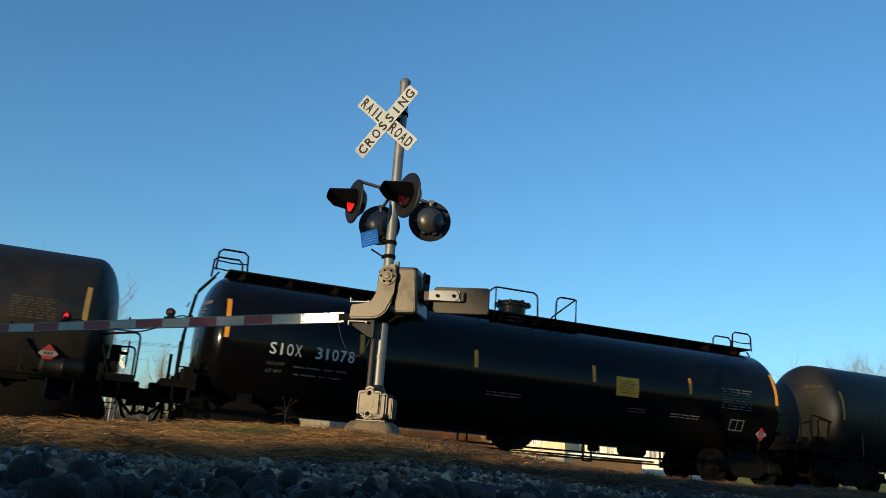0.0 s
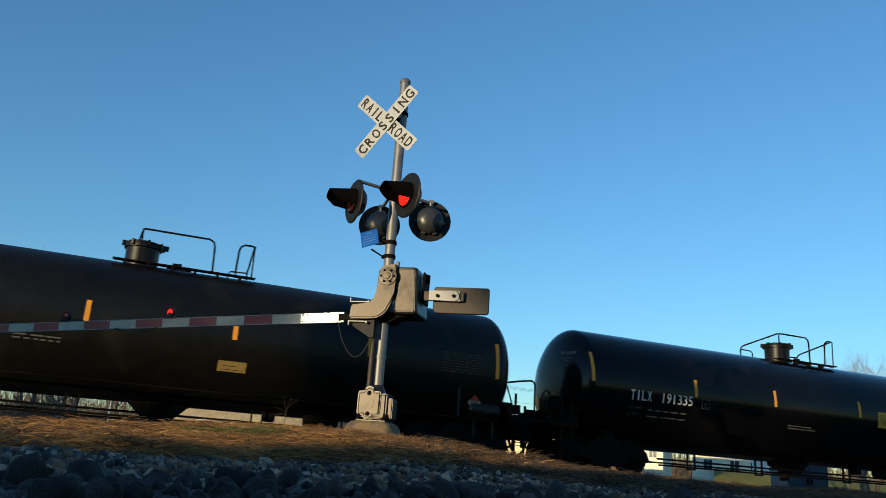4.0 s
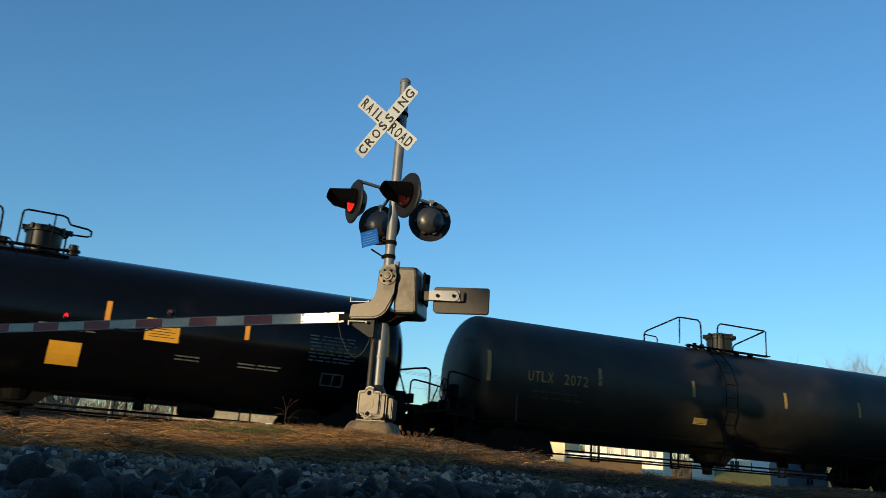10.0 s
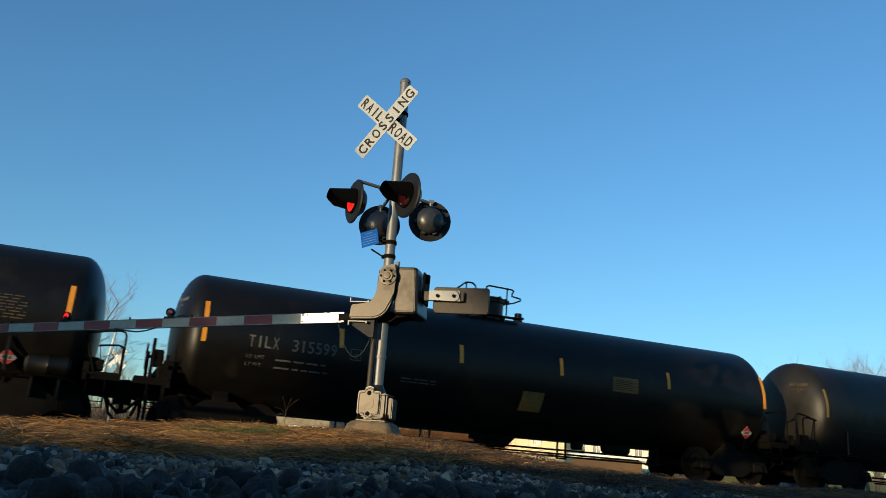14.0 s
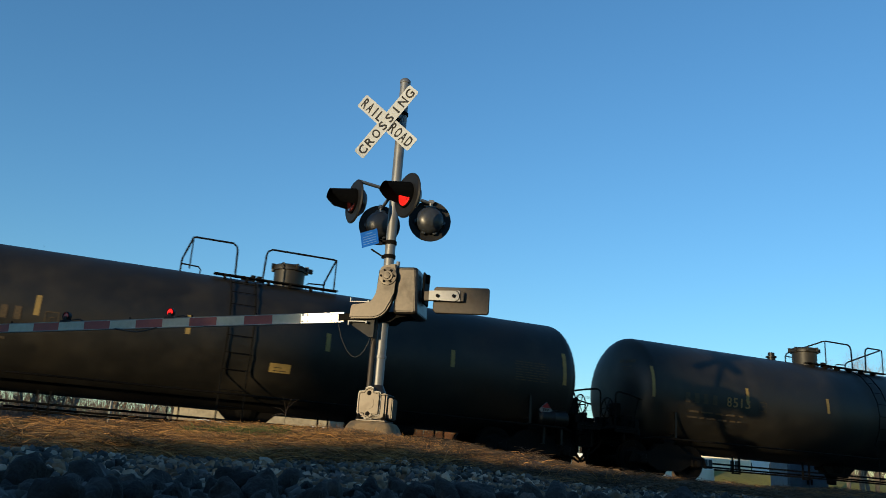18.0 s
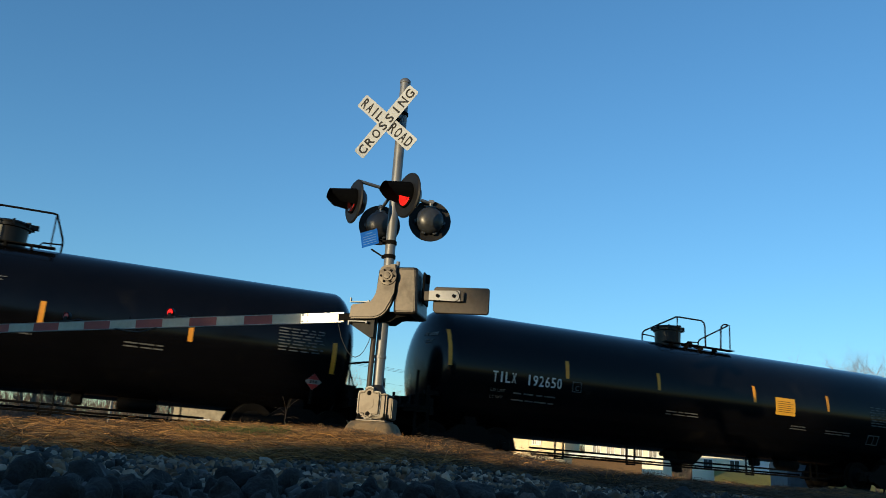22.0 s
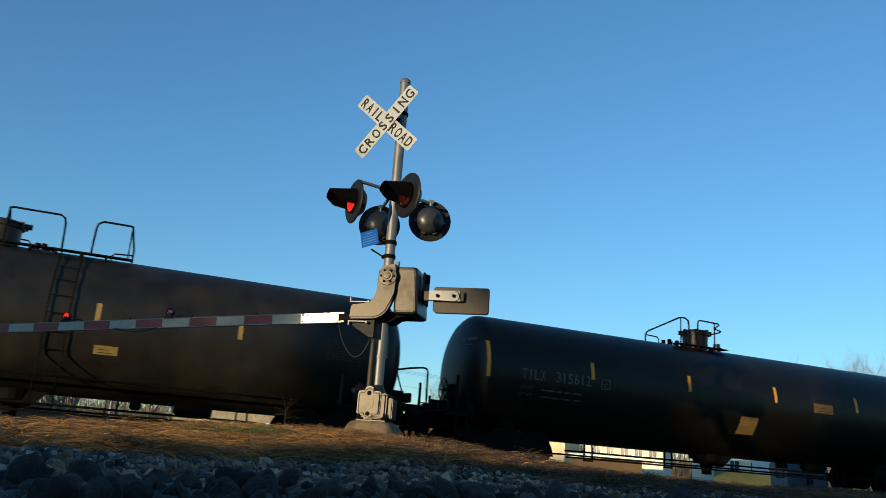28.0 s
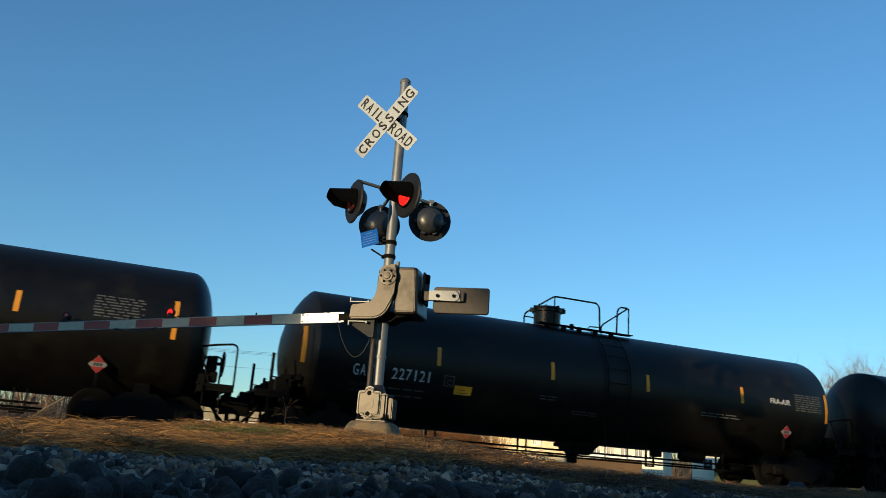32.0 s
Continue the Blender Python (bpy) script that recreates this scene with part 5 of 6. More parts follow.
for s, phase in ((2.58, 1), (4.21, 0)):
    bm = bmesh.new()
    box(bm, (0.16, 0.06, 0.03), (s, 0, 0.075))
    box(bm, (0.06, 0.07, 0.08), (s, 0, 0.11), bevel=0.012)
    lathe(bm, [(0.058, -0.03), (0.06, 0.03), (0.05, 0.035)], 16, "Y", (s, 0, 0.15), closed=False)
    bent(bm, [(s - 0.1, 0, 0.09), (s - 0.2, 0, 0.1), (s - 0.28, 0, 0.07)], 0.01, 6)
    lamp = part("arm_light", bm, SIGNAL_BLACK, gate, "small red gate arm light")
    bm = bmesh.new()
    lathe(bm, [(0.0, -0.03), (0.035, -0.026), (0.052, -0.008), (0.055, 0.0)], 16, "Y")
    a = len(bm.faces)
    lathe(bm, [(0.055, 0.001), (0.052, 0.009), (0.035, 0.027), (0.0, 0.031)], 16, "Y", closed=False)
    me = mesh_of("lens", bm, (ARM_LENS, RED_LIT), True)
    for i, p in enumerate(me.polygons):
        p.material_index = 1 if p.center.y > 0 else 0
    FLASHERS.append((put("lens", me, lamp, pose(s, 0, 0.15)), Vector((s, 0, 0.15)), phase))


# flashing lights
def signal_light(at, turn, label, flash=None):
    light = new("flashing_light")
    light.empty_display_size = 0.1
    light.parent = signal
    light.matrix_basis = pose(*at, 0, 0, turn)
    tagged(light, label)
    bm = bmesh.new()
    lathe(bm, [(0.16, -0.004), (0.285, -0.004), (0.305, 0.012), (0.305, 0.02), (0.28, 0.012), (0.16, 0.012)], 40, "Y", closed=False)
    part("background", bm, SIGNAL_BLACK, light, "round matt black background", smooth=True)
    bm = bmesh.new()
    lathe(bm, [(0.19, 0.012), (0.2, 0.03), (0.2, 0.06), (0.187, 0.1), (0.15, 0.14), (0.08, 0.165), (0.0, 0.17)], 32, "Y")
    for a in (-0.15, 1.35, 1.8, 3.3, 4.3, 5.1):
        box(bm, (0.05, 0.05, 0.06), (0.2 * math.cos(a), 0.04, 0.2 * math.sin(a)), (0, -math.degrees(a), 0), bevel=0.008)
    part("housing", bm, HOUSING_GREY, light, "grey domed lamp housing", smooth=True)
    # hood: a tapering visor, open below
    bm = bmesh.new()
    n = 22
    for r0, r1, flip in ((0.178, 0.125, 0), (0.172, 0.119, 1)):
        inner = []
        for i in range(n + 1):
            a = radians(-28) + radians(236) * i / n
            deep = 0.35 - 0.12 * min(1.0, max(0.0, (0.3 - math.sin(a)) / 0.77)) ** 1.2
            k = r0 + (r1 - r0) * deep / 0.35
            inner.append((bm.verts.new((r0 * math.cos(a), -0.002, r0 * math.sin(a))), bm.verts.new((k * math.cos(a), -deep, k * math.sin(a) - 0.02 * deep / 0.35))))
        for p, q in zip(inner, inner[1:]):
            bm.faces.new((p[0], q[0], q[1], p[1]) if flip else (p[0], p[1], q[1], q[0]))
    part("hood", bm, HOOD_BLACK, light, "black visor hood", smooth=True)
    bm = bmesh.new()
    rod(bm, (0, 0.045, 0.17), (0, 0.045, 0.27), 0.03, sides=10)
    box(bm, (0.09, 0.08, 0.06), (0, 0.045, 0.275), bevel=0.014, segments=2)
    part("clamp", bm, GALVANISED, light)
    bm = bmesh.new()
    lathe(bm, [(0.0, 0.006), (0.162, 0.006)], 28, "Y", closed=False)
    part("reflector", bm, SIGNAL_BLACK, light)
    bm = bmesh.new()
    lathe(bm, [(0.152, -0.026), (0.173, -0.026), (0.173, 0.006)], 28, "Y", closed=False)
    part("bezel", bm, HOOD_BLACK, light)
    # a lamp panel whose front carries the lit diodes and whose back is dark
    bm = bmesh.new()
    lathe(bm, [(0.0, -0.012), (0.09, -0.01), (0.148, -0.002), (0.15, 0.0), (0.148, 0.002), (0.09, 0.01), (0.0, 0.012)], 28, "Y", closed=False)
    bmesh.ops.recalc_face_normals(bm, faces=bm.faces)
    me = mesh_of("lamp_panel", bm, (RED_DARK, RED_LIT), True)
    for p in me.polygons:
        p.material_index = 1 if p.center.y < 0 else 0
    panel = put("lamp_panel", me, light, pose(0, -0.03, 0, 0, 0, 180), "red light-emitting lamp panel")
    if flash is not None:
        FLASHERS.append((panel, Vector((0, -0.03, 0)), flash))


signal_light((-0.455, -0.41, 3.085), -50, "black flashing light with a long hood", 0)
signal_light((0.35, -0.635, 3.09), -43, "black flashing light with a long hood", 1)
signal_light((-0.41, 0.70, 3.09), 197, "flashing light seen from its grey back")
signal_light((0.395, 0.52, 3.1), 197, "flashing light seen from its grey back")
bm = bmesh.new()
bent(bm, [(-0.43, -0.37, 3.395), (0.0, 0.06, 3.38), (0.39, 0.48, 3.365)], 0.024, 10)
part("cross_arm", bm, GALVANISED, signal, smooth=True)
bm = bmesh.new()
bent(bm, [(-0.4, 0.68, 3.345), (-0.06, 0.04, 3.345), (0.36, -0.59, 3.345)], 0.024, 10)
part("cross_arm", bm, GALVANISED, signal, smooth=True)
bm = bmesh.new()
lathe(bm, [(0.08, 3.29), (0.088, 3.3), (0.088, 3.4), (0.08, 3.41)], 20)
part("arm_hub", bm, GALVANISED, signal, smooth=True)


# crossbuck: two lettered blades
def blade(tilt, depth, words):
    long, tall = 1.22, 0.215
    bm = bmesh.new()
    c = 0.02
    slab(bm, [(-long / 2 + c, -tall / 2), (long / 2 - c, -tall / 2), (long / 2, -tall / 2 + c), (long / 2, tall / 2 - c), (long / 2 - c, tall / 2), (-long / 2 + c, tall / 2), (-long / 2, tall / 2 - c), (-long / 2, -tall / 2 + c)], 0.004)
    bmesh.ops.recalc_face_normals(bm, faces=bm.faces)
    b = part("crossbuck_blade", bm, SIGN_WHITE, signal, "white crossbuck blade with black letters", m=pose(-0.16, -0.2, 4.34, 0, 0, -14) @ pose(0, depth, 0, 0, tilt, 0))
    for word, at, wide in words:
        n = len(word)
        for i, ch in enumerate(word):
            co, faces = letters(ch, 0.145, 0.02)
            lo, hi = min(a for a, _ in co), max(a for a, _ in co)
            cell = wide / n
            k = min(1.0, cell * 0.78 / (hi - lo)) if ch != "I" else 0.95
            bm = bmesh.new()
            mid = (lo + hi) / 2
            vs = [bm.verts.new((at + (i + 0.5) * cell + (x - mid) * k, -0.0065, z - 0.0725)) for x, z in co]
            for f in faces:
                try:
                    bm.faces.new([vs[q] for q in f])
                except ValueError:
                    pass
            part("letter", bm, SIGN_BLACK, b)


blade(42, 0.0, (("RAIL", -0.575, 0.48), ("ROAD", 0.1, 0.48)))
blade(-48, -0.012, (("CROSSING", -0.585, 1.17),))
bm = bmesh.new()
box(bm, (0.05, 0.12, 0.34), (-0.06, -0.1, 4.33), bevel=0.01)
for z in (4.2, 4.52):
    lathe(bm, [(0.08, z), (0.084, z + 0.005), (0.084, z + 0.045), (0.08, z + 0.05)], 18)
part("crossbuck_bracket", bm, DARK_STEEL, signal)

# the blue notice on its two rods
PALE_BLUE = surface("pale_blue_lettering", (0.05, 0.14, 0.4), (0.09, 0.2, 0.48), 0.7, grain=20, patch=3, bump=0)
bm = bmesh.new()
slab(bm, [(-0.13, -0.11), (0.13, -0.11), (0.13, 0.11), (-0.13, 0.11)], 0.005)
bmesh.ops.recalc_face_normals(bm, faces=bm.faces)
notice = part("blue_notice", bm, BLUE_SIGN, signal, "blue notice plate with white lines", m=pose(-0.27, -0.12, 2.65, 0, 0, -10) @ pose(0, 0, 0, 0, -13, 0))
for z in (0.07, 0.03, -0.005, -0.04, -0.075):
    bm = bmesh.new()
    box(bm, (0.2 if z < 0.06 else 0.1, 0.002, 0.008), (0.0, -0.0072, z))
    part("text_bar", bm, PALE_BLUE, notice)
for z in (2.62, 2.42):
    bm = bmesh.new()
    bent(bm, [(-0.24, -0.1, z + 0.08), (-0.1, -0.06, z), (0.0, -0.075, z)], 0.012, 6)
    lathe(bm, [(0.08, z - 0.03), (0.084, z - 0.025), (0.084, z + 0.02), (0.08, z + 0.025)], 18)
    box(bm, (0.07, 0.04, 0.05), (-0.08, 0, z), bevel=0.008)
    part("notice_clamp", bm, DARK_STEEL, signal)
bm = bmesh.new()
bent(bm, [(-0.56, -0.2, 1.46), (-0.555, -0.2, 1.42), (-0.5, -0.2, 1.25), (-0.41, -0.2, 1.09), (-0.34, -0.2, 1.02), (-0.278, -0.2, 1.0), (-0.22, -0.2, 1.03), (-0.17, -0.2, 1.09), (-0.12, -0.2, 1.2), (-0.09, -0.19, 1.33), (-0.07, -0.16, 1.42)], 0.005, 6)
part("hanging_cable", bm, RUBBER, signal)
bm = bmesh.new()
rim = [(-0.46, 1.52), (-0.06, 1.52), (-0.06, 1.27), (-0.12, 1.27), (-0.4, 1.44)]
near, away = ([bm.verts.new((x, y, z)) for x, z in rim] for y in (-0.22, -0.1))
bm.faces.new(near)
bm.faces.new(away[::-1])
for i in range(5):
    j = (i + 1) % 5
    bm.faces.new((near[j], near[i], away[i], away[j]))
part("arm_saddle", bm, SIGNAL_BLACK, signal, "dark wedge-shaped saddle under the arm bracket")

# ------------------------------------------------ behind the track
BEIGE_WALL = surface("beige_metal_siding", (0.74, 0.58, 0.33), (0.84, 0.69, 0.43), 0.7, grain=4, patch=0.2, bump=0.05)
WHITE_WALL = surface("cream_clapboard", (0.74, 0.66, 0.5), (0.84, 0.76, 0.6), 0.7, grain=5, patch=0.3, bump=0.05)
DULL_WALL = surface("weathered_stucco", (0.15, 0.125, 0.085), (0.34, 0.29, 0.2), 0.85, grain=2.5, patch=0.5, bump=0.1)
TAN_WALL = surface("tan_brick_wall", (0.07, 0.042, 0.02), (0.14, 0.086, 0.044), 0.85, grain=10, patch=0.5, bump=0.2)
ROOF_GREY = surface("grey_shingle_roof", (0.12, 0.12, 0.12), (0.24, 0.23, 0.22), 0.9, grain=6, patch=0.6, bump=0.3)
TRIM_WHITE = surface("white_painted_trim", (0.66, 0.66, 0.64), (0.8, 0.8, 0.78), 0.6, grain=8, patch=1, bump=0.02)
PANE = surface("dark_window_glass", (0.02, 0.026, 0.03), (0.05, 0.06, 0.07), 0.2, grain=2, patch=0.5, bump=0, gloss=0.2)
CABINET_GREY = surface("grey_aluminium_cabinet", (0.13, 0.145, 0.165), (0.2, 0.22, 0.245), 0.5, 0.2, grain=6, patch=0.8, bump=0.03)
BARK = surface("grey_brown_bark", (0.1, 0.075, 0.055), (0.24, 0.19, 0.14), 0.95, grain=9, patch=1.2, bump=0.4)
TWIG = surface("bare_winter_twigs", (0.11, 0.062, 0.038), (0.24, 0.145, 0.085), 0.95, grain=5, patch=0.8, bump=0, vary=0.25)
DARK_TWIG = surface("grey_brush_stems", (0.045, 0.033, 0.025), (0.12, 0.088, 0.065), 0.95, grain=5, patch=0.8, bump=0, vary=0.3)
RUSSET = surface("russet_brush_stems", (0.17, 0.055, 0.012), (0.3, 0.12, 0.03), 0.95, grain=5, patch=0.6, bump=0, vary=0.35)
LAWN = surface("yellow_green_lawn", (0.09, 0.085, 0.012), (0.25, 0.21, 0.03), 0.95, grain=6, patch=0.25, bump=0.3)
LEAF = surface("dark_evergreen_leaves", (0.02, 0.035, 0.012), (0.05, 0.08, 0.03), 0.8, grain=3, patch=0.5, bump=0, vary=0.3)


def building(name, corner, turn, w, d, z0, z1, wall, label, category, windows=(), roof="flat"):
    """Stands with its near right corner at a place; windows (from that corner leftwards, z, width, height) on the face towards the track."""
    b = thing(name, pose(*corner, z0, 0, 0, turn) @ pose(-w / 2, d / 2, 0), label, category)
    h = z1 - z0
    bm = bmesh.new()
    box(bm, (w, d, h + 1.5), (0, 0, h / 2 - 0.75))
    part("wall", bm, wall, b)
    bm = bmesh.new()
    if roof == "flat":
        box(bm, (w + 0.5, d + 0.5, 0.28), (0, 0, h + 0.14), bevel=0.03)
        part("roof", bm, TRIM_WHITE, b, "flat roof with white fascia")
    else:
        m = pose(0, 0, h)
        rise = d * 0.28
        v = [m @ Vector(p) for p in ((-w / 2 - 0.3, -d / 2 - 0.4, -0.1), (w / 2 + 0.3, -d / 2 - 0.4, -0.1), (w / 2 + 0.3, 0, rise), (-w / 2 - 0.3, 0, rise), (-w / 2 - 0.3, d / 2 + 0.4, -0.1), (w / 2 + 0.3, d / 2 + 0.4, -0.1))]
        vs = [bm.verts.new(p) for p in v]
        vt = [bm.verts.new(p + Vector((0, 0, 0.16))) for p in v]
        for q in ((0, 1, 2, 3), (3, 2, 5, 4)):
            bm.faces.new([vt[i] for i in q])
            bm.faces.new([vs[i] for i in q][::-1])
        for i, j in ((0, 1), (1, 2), (2, 5), (5, 4), (4, 3), (3, 0)):
            bm.faces.new((vs[i], vs[j], vt[j], vt[i]))
        part("roof", bm, ROOF_GREY, b)
        for e in (-1, 1):
            bm = bmesh.new()
            a = [bm.verts.new((e * w / 2, y, z)) for y, z in ((-d / 2, h), (d / 2, h), (0, h + rise))]
            bm.faces.new(a)
            part("gable", bm, wall, b)
    for wx, wz, ww, wh in windows:
        lx, lz = w / 2 - wx, wz - z0
        bm = bmesh.new()
        for sx, sz, aw, ah in ((0, wh / 2, ww + 0.16, 0.08), (0, -wh / 2, ww + 0.2, 0.08), (-ww / 2, 0, 0.08, wh - 0.08), (ww / 2, 0, 0.08, wh - 0.08), (0, 0, 0.05, wh - 0.08)):
            box(bm, (aw, 0.1, ah), (lx + sx, -d / 2 - 0.03, lz + sz))
        win = part("window", bm, TRIM_WHITE, b, "window with white frame")
        bm = bmesh.new()
        box(bm, (ww, 0.03, wh), (lx, -d / 2 - 0.005, lz))
        part("pane", bm, PANE, win)
    if wall is BEIGE_WALL:
        n = int(w / 0.6)
        for i in range(n):
            bm = bmesh.new()
            box(bm, (0.05, 0.04, h - 0.1), (-w / 2 + 0.3 + i * w / n, -d / 2 - 0.018, h / 2 - 0.05))
            part("siding_rib", bm, wall, b)
    return b


shed = building("warehouse", (38.3, 64.5), -44, 8, 6.0, 0.8, 5.4, BEIGE_WALL, "cream metal building lit by the low sun", "building", windows=((2.6, 3.7, 0.8, 0.6),))
for vx in (1.3, 6.2):
    bm = bmesh.new()
    box(bm, (0.45, 0.12, 0.25), (4.0 - vx, -3.04, 1.75))
    part("vent", bm, DARK_STEEL, shed)
building("long_shed", (17.0, 65.8), -25, 13, 9, 0.8, 4.3, DULL_WALL, "long low weathered stucco building with white roof edge", "building", windows=[(0.9 + i * 1.9, 2.7, 0.9, 1.0) for i in range(6)])
building("cream_house", (42.3, 55.8), -44, 6.4, 6, 0.6, 4.1, WHITE_WALL, "cream clapboard house with a row of small windows", "house", windows=[(0.8 + i * 1.15, 3.1, 0.65, 0.75) for i in range(5)], roof="gable")
building("brick_shed", (35.4, 49.1), -36, 4.85, 2.0, 0.35, 2.1, TAN_WALL, "low brown brick shed", "shed")
building("clapboard_house", (66.0, 72), -44, 6, 7, 1.5, 4.8, WHITE_WALL, "cream clapboard house with a grey roof", "house", windows=((1.5, 3.4, 1.0, 1.1), (4.3, 3.4, 1.0, 1.1)), roof="gable")
building("white_house", (84.0, 80), -44, 10, 9, 2.2, 5.6, TRIM_WHITE, "small white house with a grey gable roof", "house", windows=((2, 4.0, 1.0, 1.1), (5, 4.0, 1.0, 1.1), (8, 4.0, 1.0, 1.1)), roof="gable")

# relay cabinet beside the track
cabinet = thing("relay_cabinet", pose(25.33, 24.95, -0.35), "grey aluminium relay cabinet beside the track", "equipment cabinet")
bm = bmesh.new()
box(bm, (2.06, 0.9, 2.5), (0, 0, 1.4), bevel=0.02)
part("body", bm, CABINET_GREY, cabinet)
bm = bmesh.new()
box(bm, (2.2, 1.04, 0.1), (0, 0, 2.7), bevel=0.03)
part("roof", bm, CABINET_GREY, cabinet)
for dx in (-0.5, 0.5):
    bm = bmesh.new()
    box(bm, (0.96, 0.04, 2.1), (dx, -0.47, 1.35), bevel=0.01)
    door = part("door", bm, CABINET_GREY, cabinet)
    bm = bmesh.new()
    box(bm, (0.05, 0.05, 0.2), (dx * 0.2, -0.51, 1.3))
    part("handle", bm, DARK_STEEL, door)
bm = bmesh.new()
box(bm, (2.16, 1.0, 0.3), (0, 0, 0.05))
part("footing", bm, CONCRETE, cabinet)

# lawn bank on the far side
lawn = new("lawn", sheet("lawn", spread([(49.3, 86, 34)]), spread([(57, 78, 24)]), lambda x, y: 0.55 + 1.9 * ease(58.5, 66, y) + 0.02 * (y - 57), LAWN))
for v in lawn.data.vertices:
    v.co.x += 0.85 * (v.co.y - 58)
tagged(lawn, "sunlit yellow-green lawn on a low bank", "lawn", kind="structure")


# far crossing signal, its back to the camera
far = thing("far_crossing_signal", pose(0.25, 46.7, 0.05, 0, 0, -30), "sunlit crossing signal with white crossbuck beyond the track", "crossing signal")
bm = bmesh.new()
lathe(bm, [(0.07, -0.2), (0.07, 5.3), (0.08, 5.32), (0.0, 5.38)], 16)
part("pole", bm, GALVANISED, far, smooth=True)
for tilt in (45, -45):
    bm = bmesh.new()
    box(bm, (1.25, 0.012, 0.23), (0, -0.14 + 0.0003 * tilt, 4.9), (0, tilt, 0))
    part("crossbuck_blade", bm, TRIM_WHITE, far)
bm = bmesh.new()
rod(bm, (-0.8, -0.2, 3.0), (-0.33, -0.2, 6.4), 0.07, 0.055, sides=10)
part("gate_arm", bm, TRIM_WHITE, far, "white gate arm seen end on")
bm = bmesh.new()
box(bm, (0.5, 0.5, 0.5), (0, 0, 0), bevel=0.05)
part("base", bm, CONCRETE, far)
far_side = far.matrix_basis.inverted()
for place, phase in ((Vector((-1.41, 46.4, 3.08)), 0), (Vector((-0.47, 46.4, 3.24)), 1)):
    light = new("flashing_light")
    light.empty_display_size = 0.1
    light.parent = far
    light.matrix_basis = far_side @ Matrix.Translation(place)
    tagged(light, "black flashing light with a red lens")
    bm = bmesh.new()
    lathe(bm, [(0.0, 0.06), (0.12, 0.06), (0.3, 0.012), (0.3, 0.0), (0.15, 0.0)], 24, "Y", closed=False)
    part("background", bm, SIGNAL_BLACK, light, smooth=True)
    bm = bmesh.new()
    for q in range(12):
        a = radians(-20 + q * 20)
        b = a + radians(20)
        slope = [bm.verts.new((0.17 * math.cos(w), y, 0.17 * math.sin(w))) for w, y in ((a, 0.0), (b, 0.0), (b, -0.28), (a, -0.28))]
        bm.faces.new(slope)
    part("hood", bm, HOOD_BLACK, light)
    bm = bmesh.new()
    lathe(bm, [(0.0, -0.012), (0.09, -0.01), (0.148, -0.002), (0.15, 0.0), (0.148, 0.002), (0.09, 0.01), (0.0, 0.012)], 20, "Y", closed=False)
    bmesh.ops.recalc_face_normals(bm, faces=bm.faces)
    me = mesh_of("lamp_panel", bm, (RED_DARK, RED_LIT), True)
    for p in me.polygons:
        p.material_index = 1 if p.center.y < 0 else 0
    FLASHERS.append((put("lamp_panel", me, light, pose(0, -0.03, 0, 0, 0, 180), "red light-emitting lamp panel"), Vector((0, -0.03, 0)), phase))
bm = bmesh.new()
ends = [far_side @ Vector(q) for q in ((-1.41, 46.45, 3.36), (-0.47, 46.45, 3.52), (0.25, 46.7, 3.6))]
bent(bm, ends, 0.035, 8)
part("cross_arm", bm, GALVANISED, far)


# utility poles with a lamp and wires
WOOD_POLE = surface("weathered_pole_wood", (0.14, 0.11, 0.085), (0.28, 0.23, 0.18), 0.9, grain=10, patch=1, bump=0.3)
pole_at = [Vector((-45, 74, 1)), Vector((18.2, 73.2, 1.0)), Vector((72, 75, 1.2)), Vector((130, 77, 1.5))]
for i, p in enumerate(pole_at):
    pole = thing("utility_pole", Matrix.Translation(p), "brown wooden utility pole with a crossbar" + (" and street lamp" if i == 1 else ""), "utility pole", "utility poles along the street")
    bm = bmesh.new()
    rod(bm, (0, 0, -1), (0, 0, 9.2), 0.2, 0.13, 12)
    part("shaft", bm, WOOD_POLE, pole)
    bm = bmesh.new()
    box(bm, (0.12, 2.2, 0.12), (0, 0, 8.7))
    part("crossbar", bm, WOOD_POLE, pole)
    if i == 1:
        bm = bmesh.new()
        bent(bm, [(0, 0, 7.6), (0.8, -0.4, 8.3), (1.7, -0.8, 8.5)], 0.04, 8)
        arm = part("lamp_arm", bm, GALVANISED, pole)
        bm = bmesh.new()
        lathe(bm, [(0.0, 0.1), (0.12, 0.08), (0.18, 0.0), (0.14, -0.1), (0.0, -0.12)], 14, "Z", (1.8, -0.84, 8.45))
        part("lamp_head", bm, TRIM_WHITE, arm)
for y, z in ((-0.9, 8.75), (0.0, 8.75), (0.9, 8.75), (0.0, 7.4)):
    bm = bmesh.new()
    pts = []
    for a, b in zip(pole_at, pole_at[1:]):
        for k in range(8):
            q = a.lerp(b, k / 8)
            pts.append(q + Vector((0, y, z - 1.3 * 4 * (k / 8) * (1 - k / 8) * 0.6)))
    bent(bm, pts, 0.012, 4)
    lone("wire", bm, RUBBER, "thin black overhead wire between utility poles", "wire", "overhead wires")


# bare trees
def tube(verts, faces, a, b, ra, rb, sides):
    d = (b - a).normalized()
    s = d.orthogonal().normalized()
    u = d.cross(s)
    n = len(verts)
    for p, r in ((a, ra), (b, rb)):
        for k in range(sides):
            t = k * 2 * math.pi / sides
            verts.append(p + (s * math.cos(t) + u * math.sin(t)) * r)
    for k in range(sides):
        j = (k + 1) % sides
        faces.append((n + k, n + j, n + sides + j, n + sides + k))


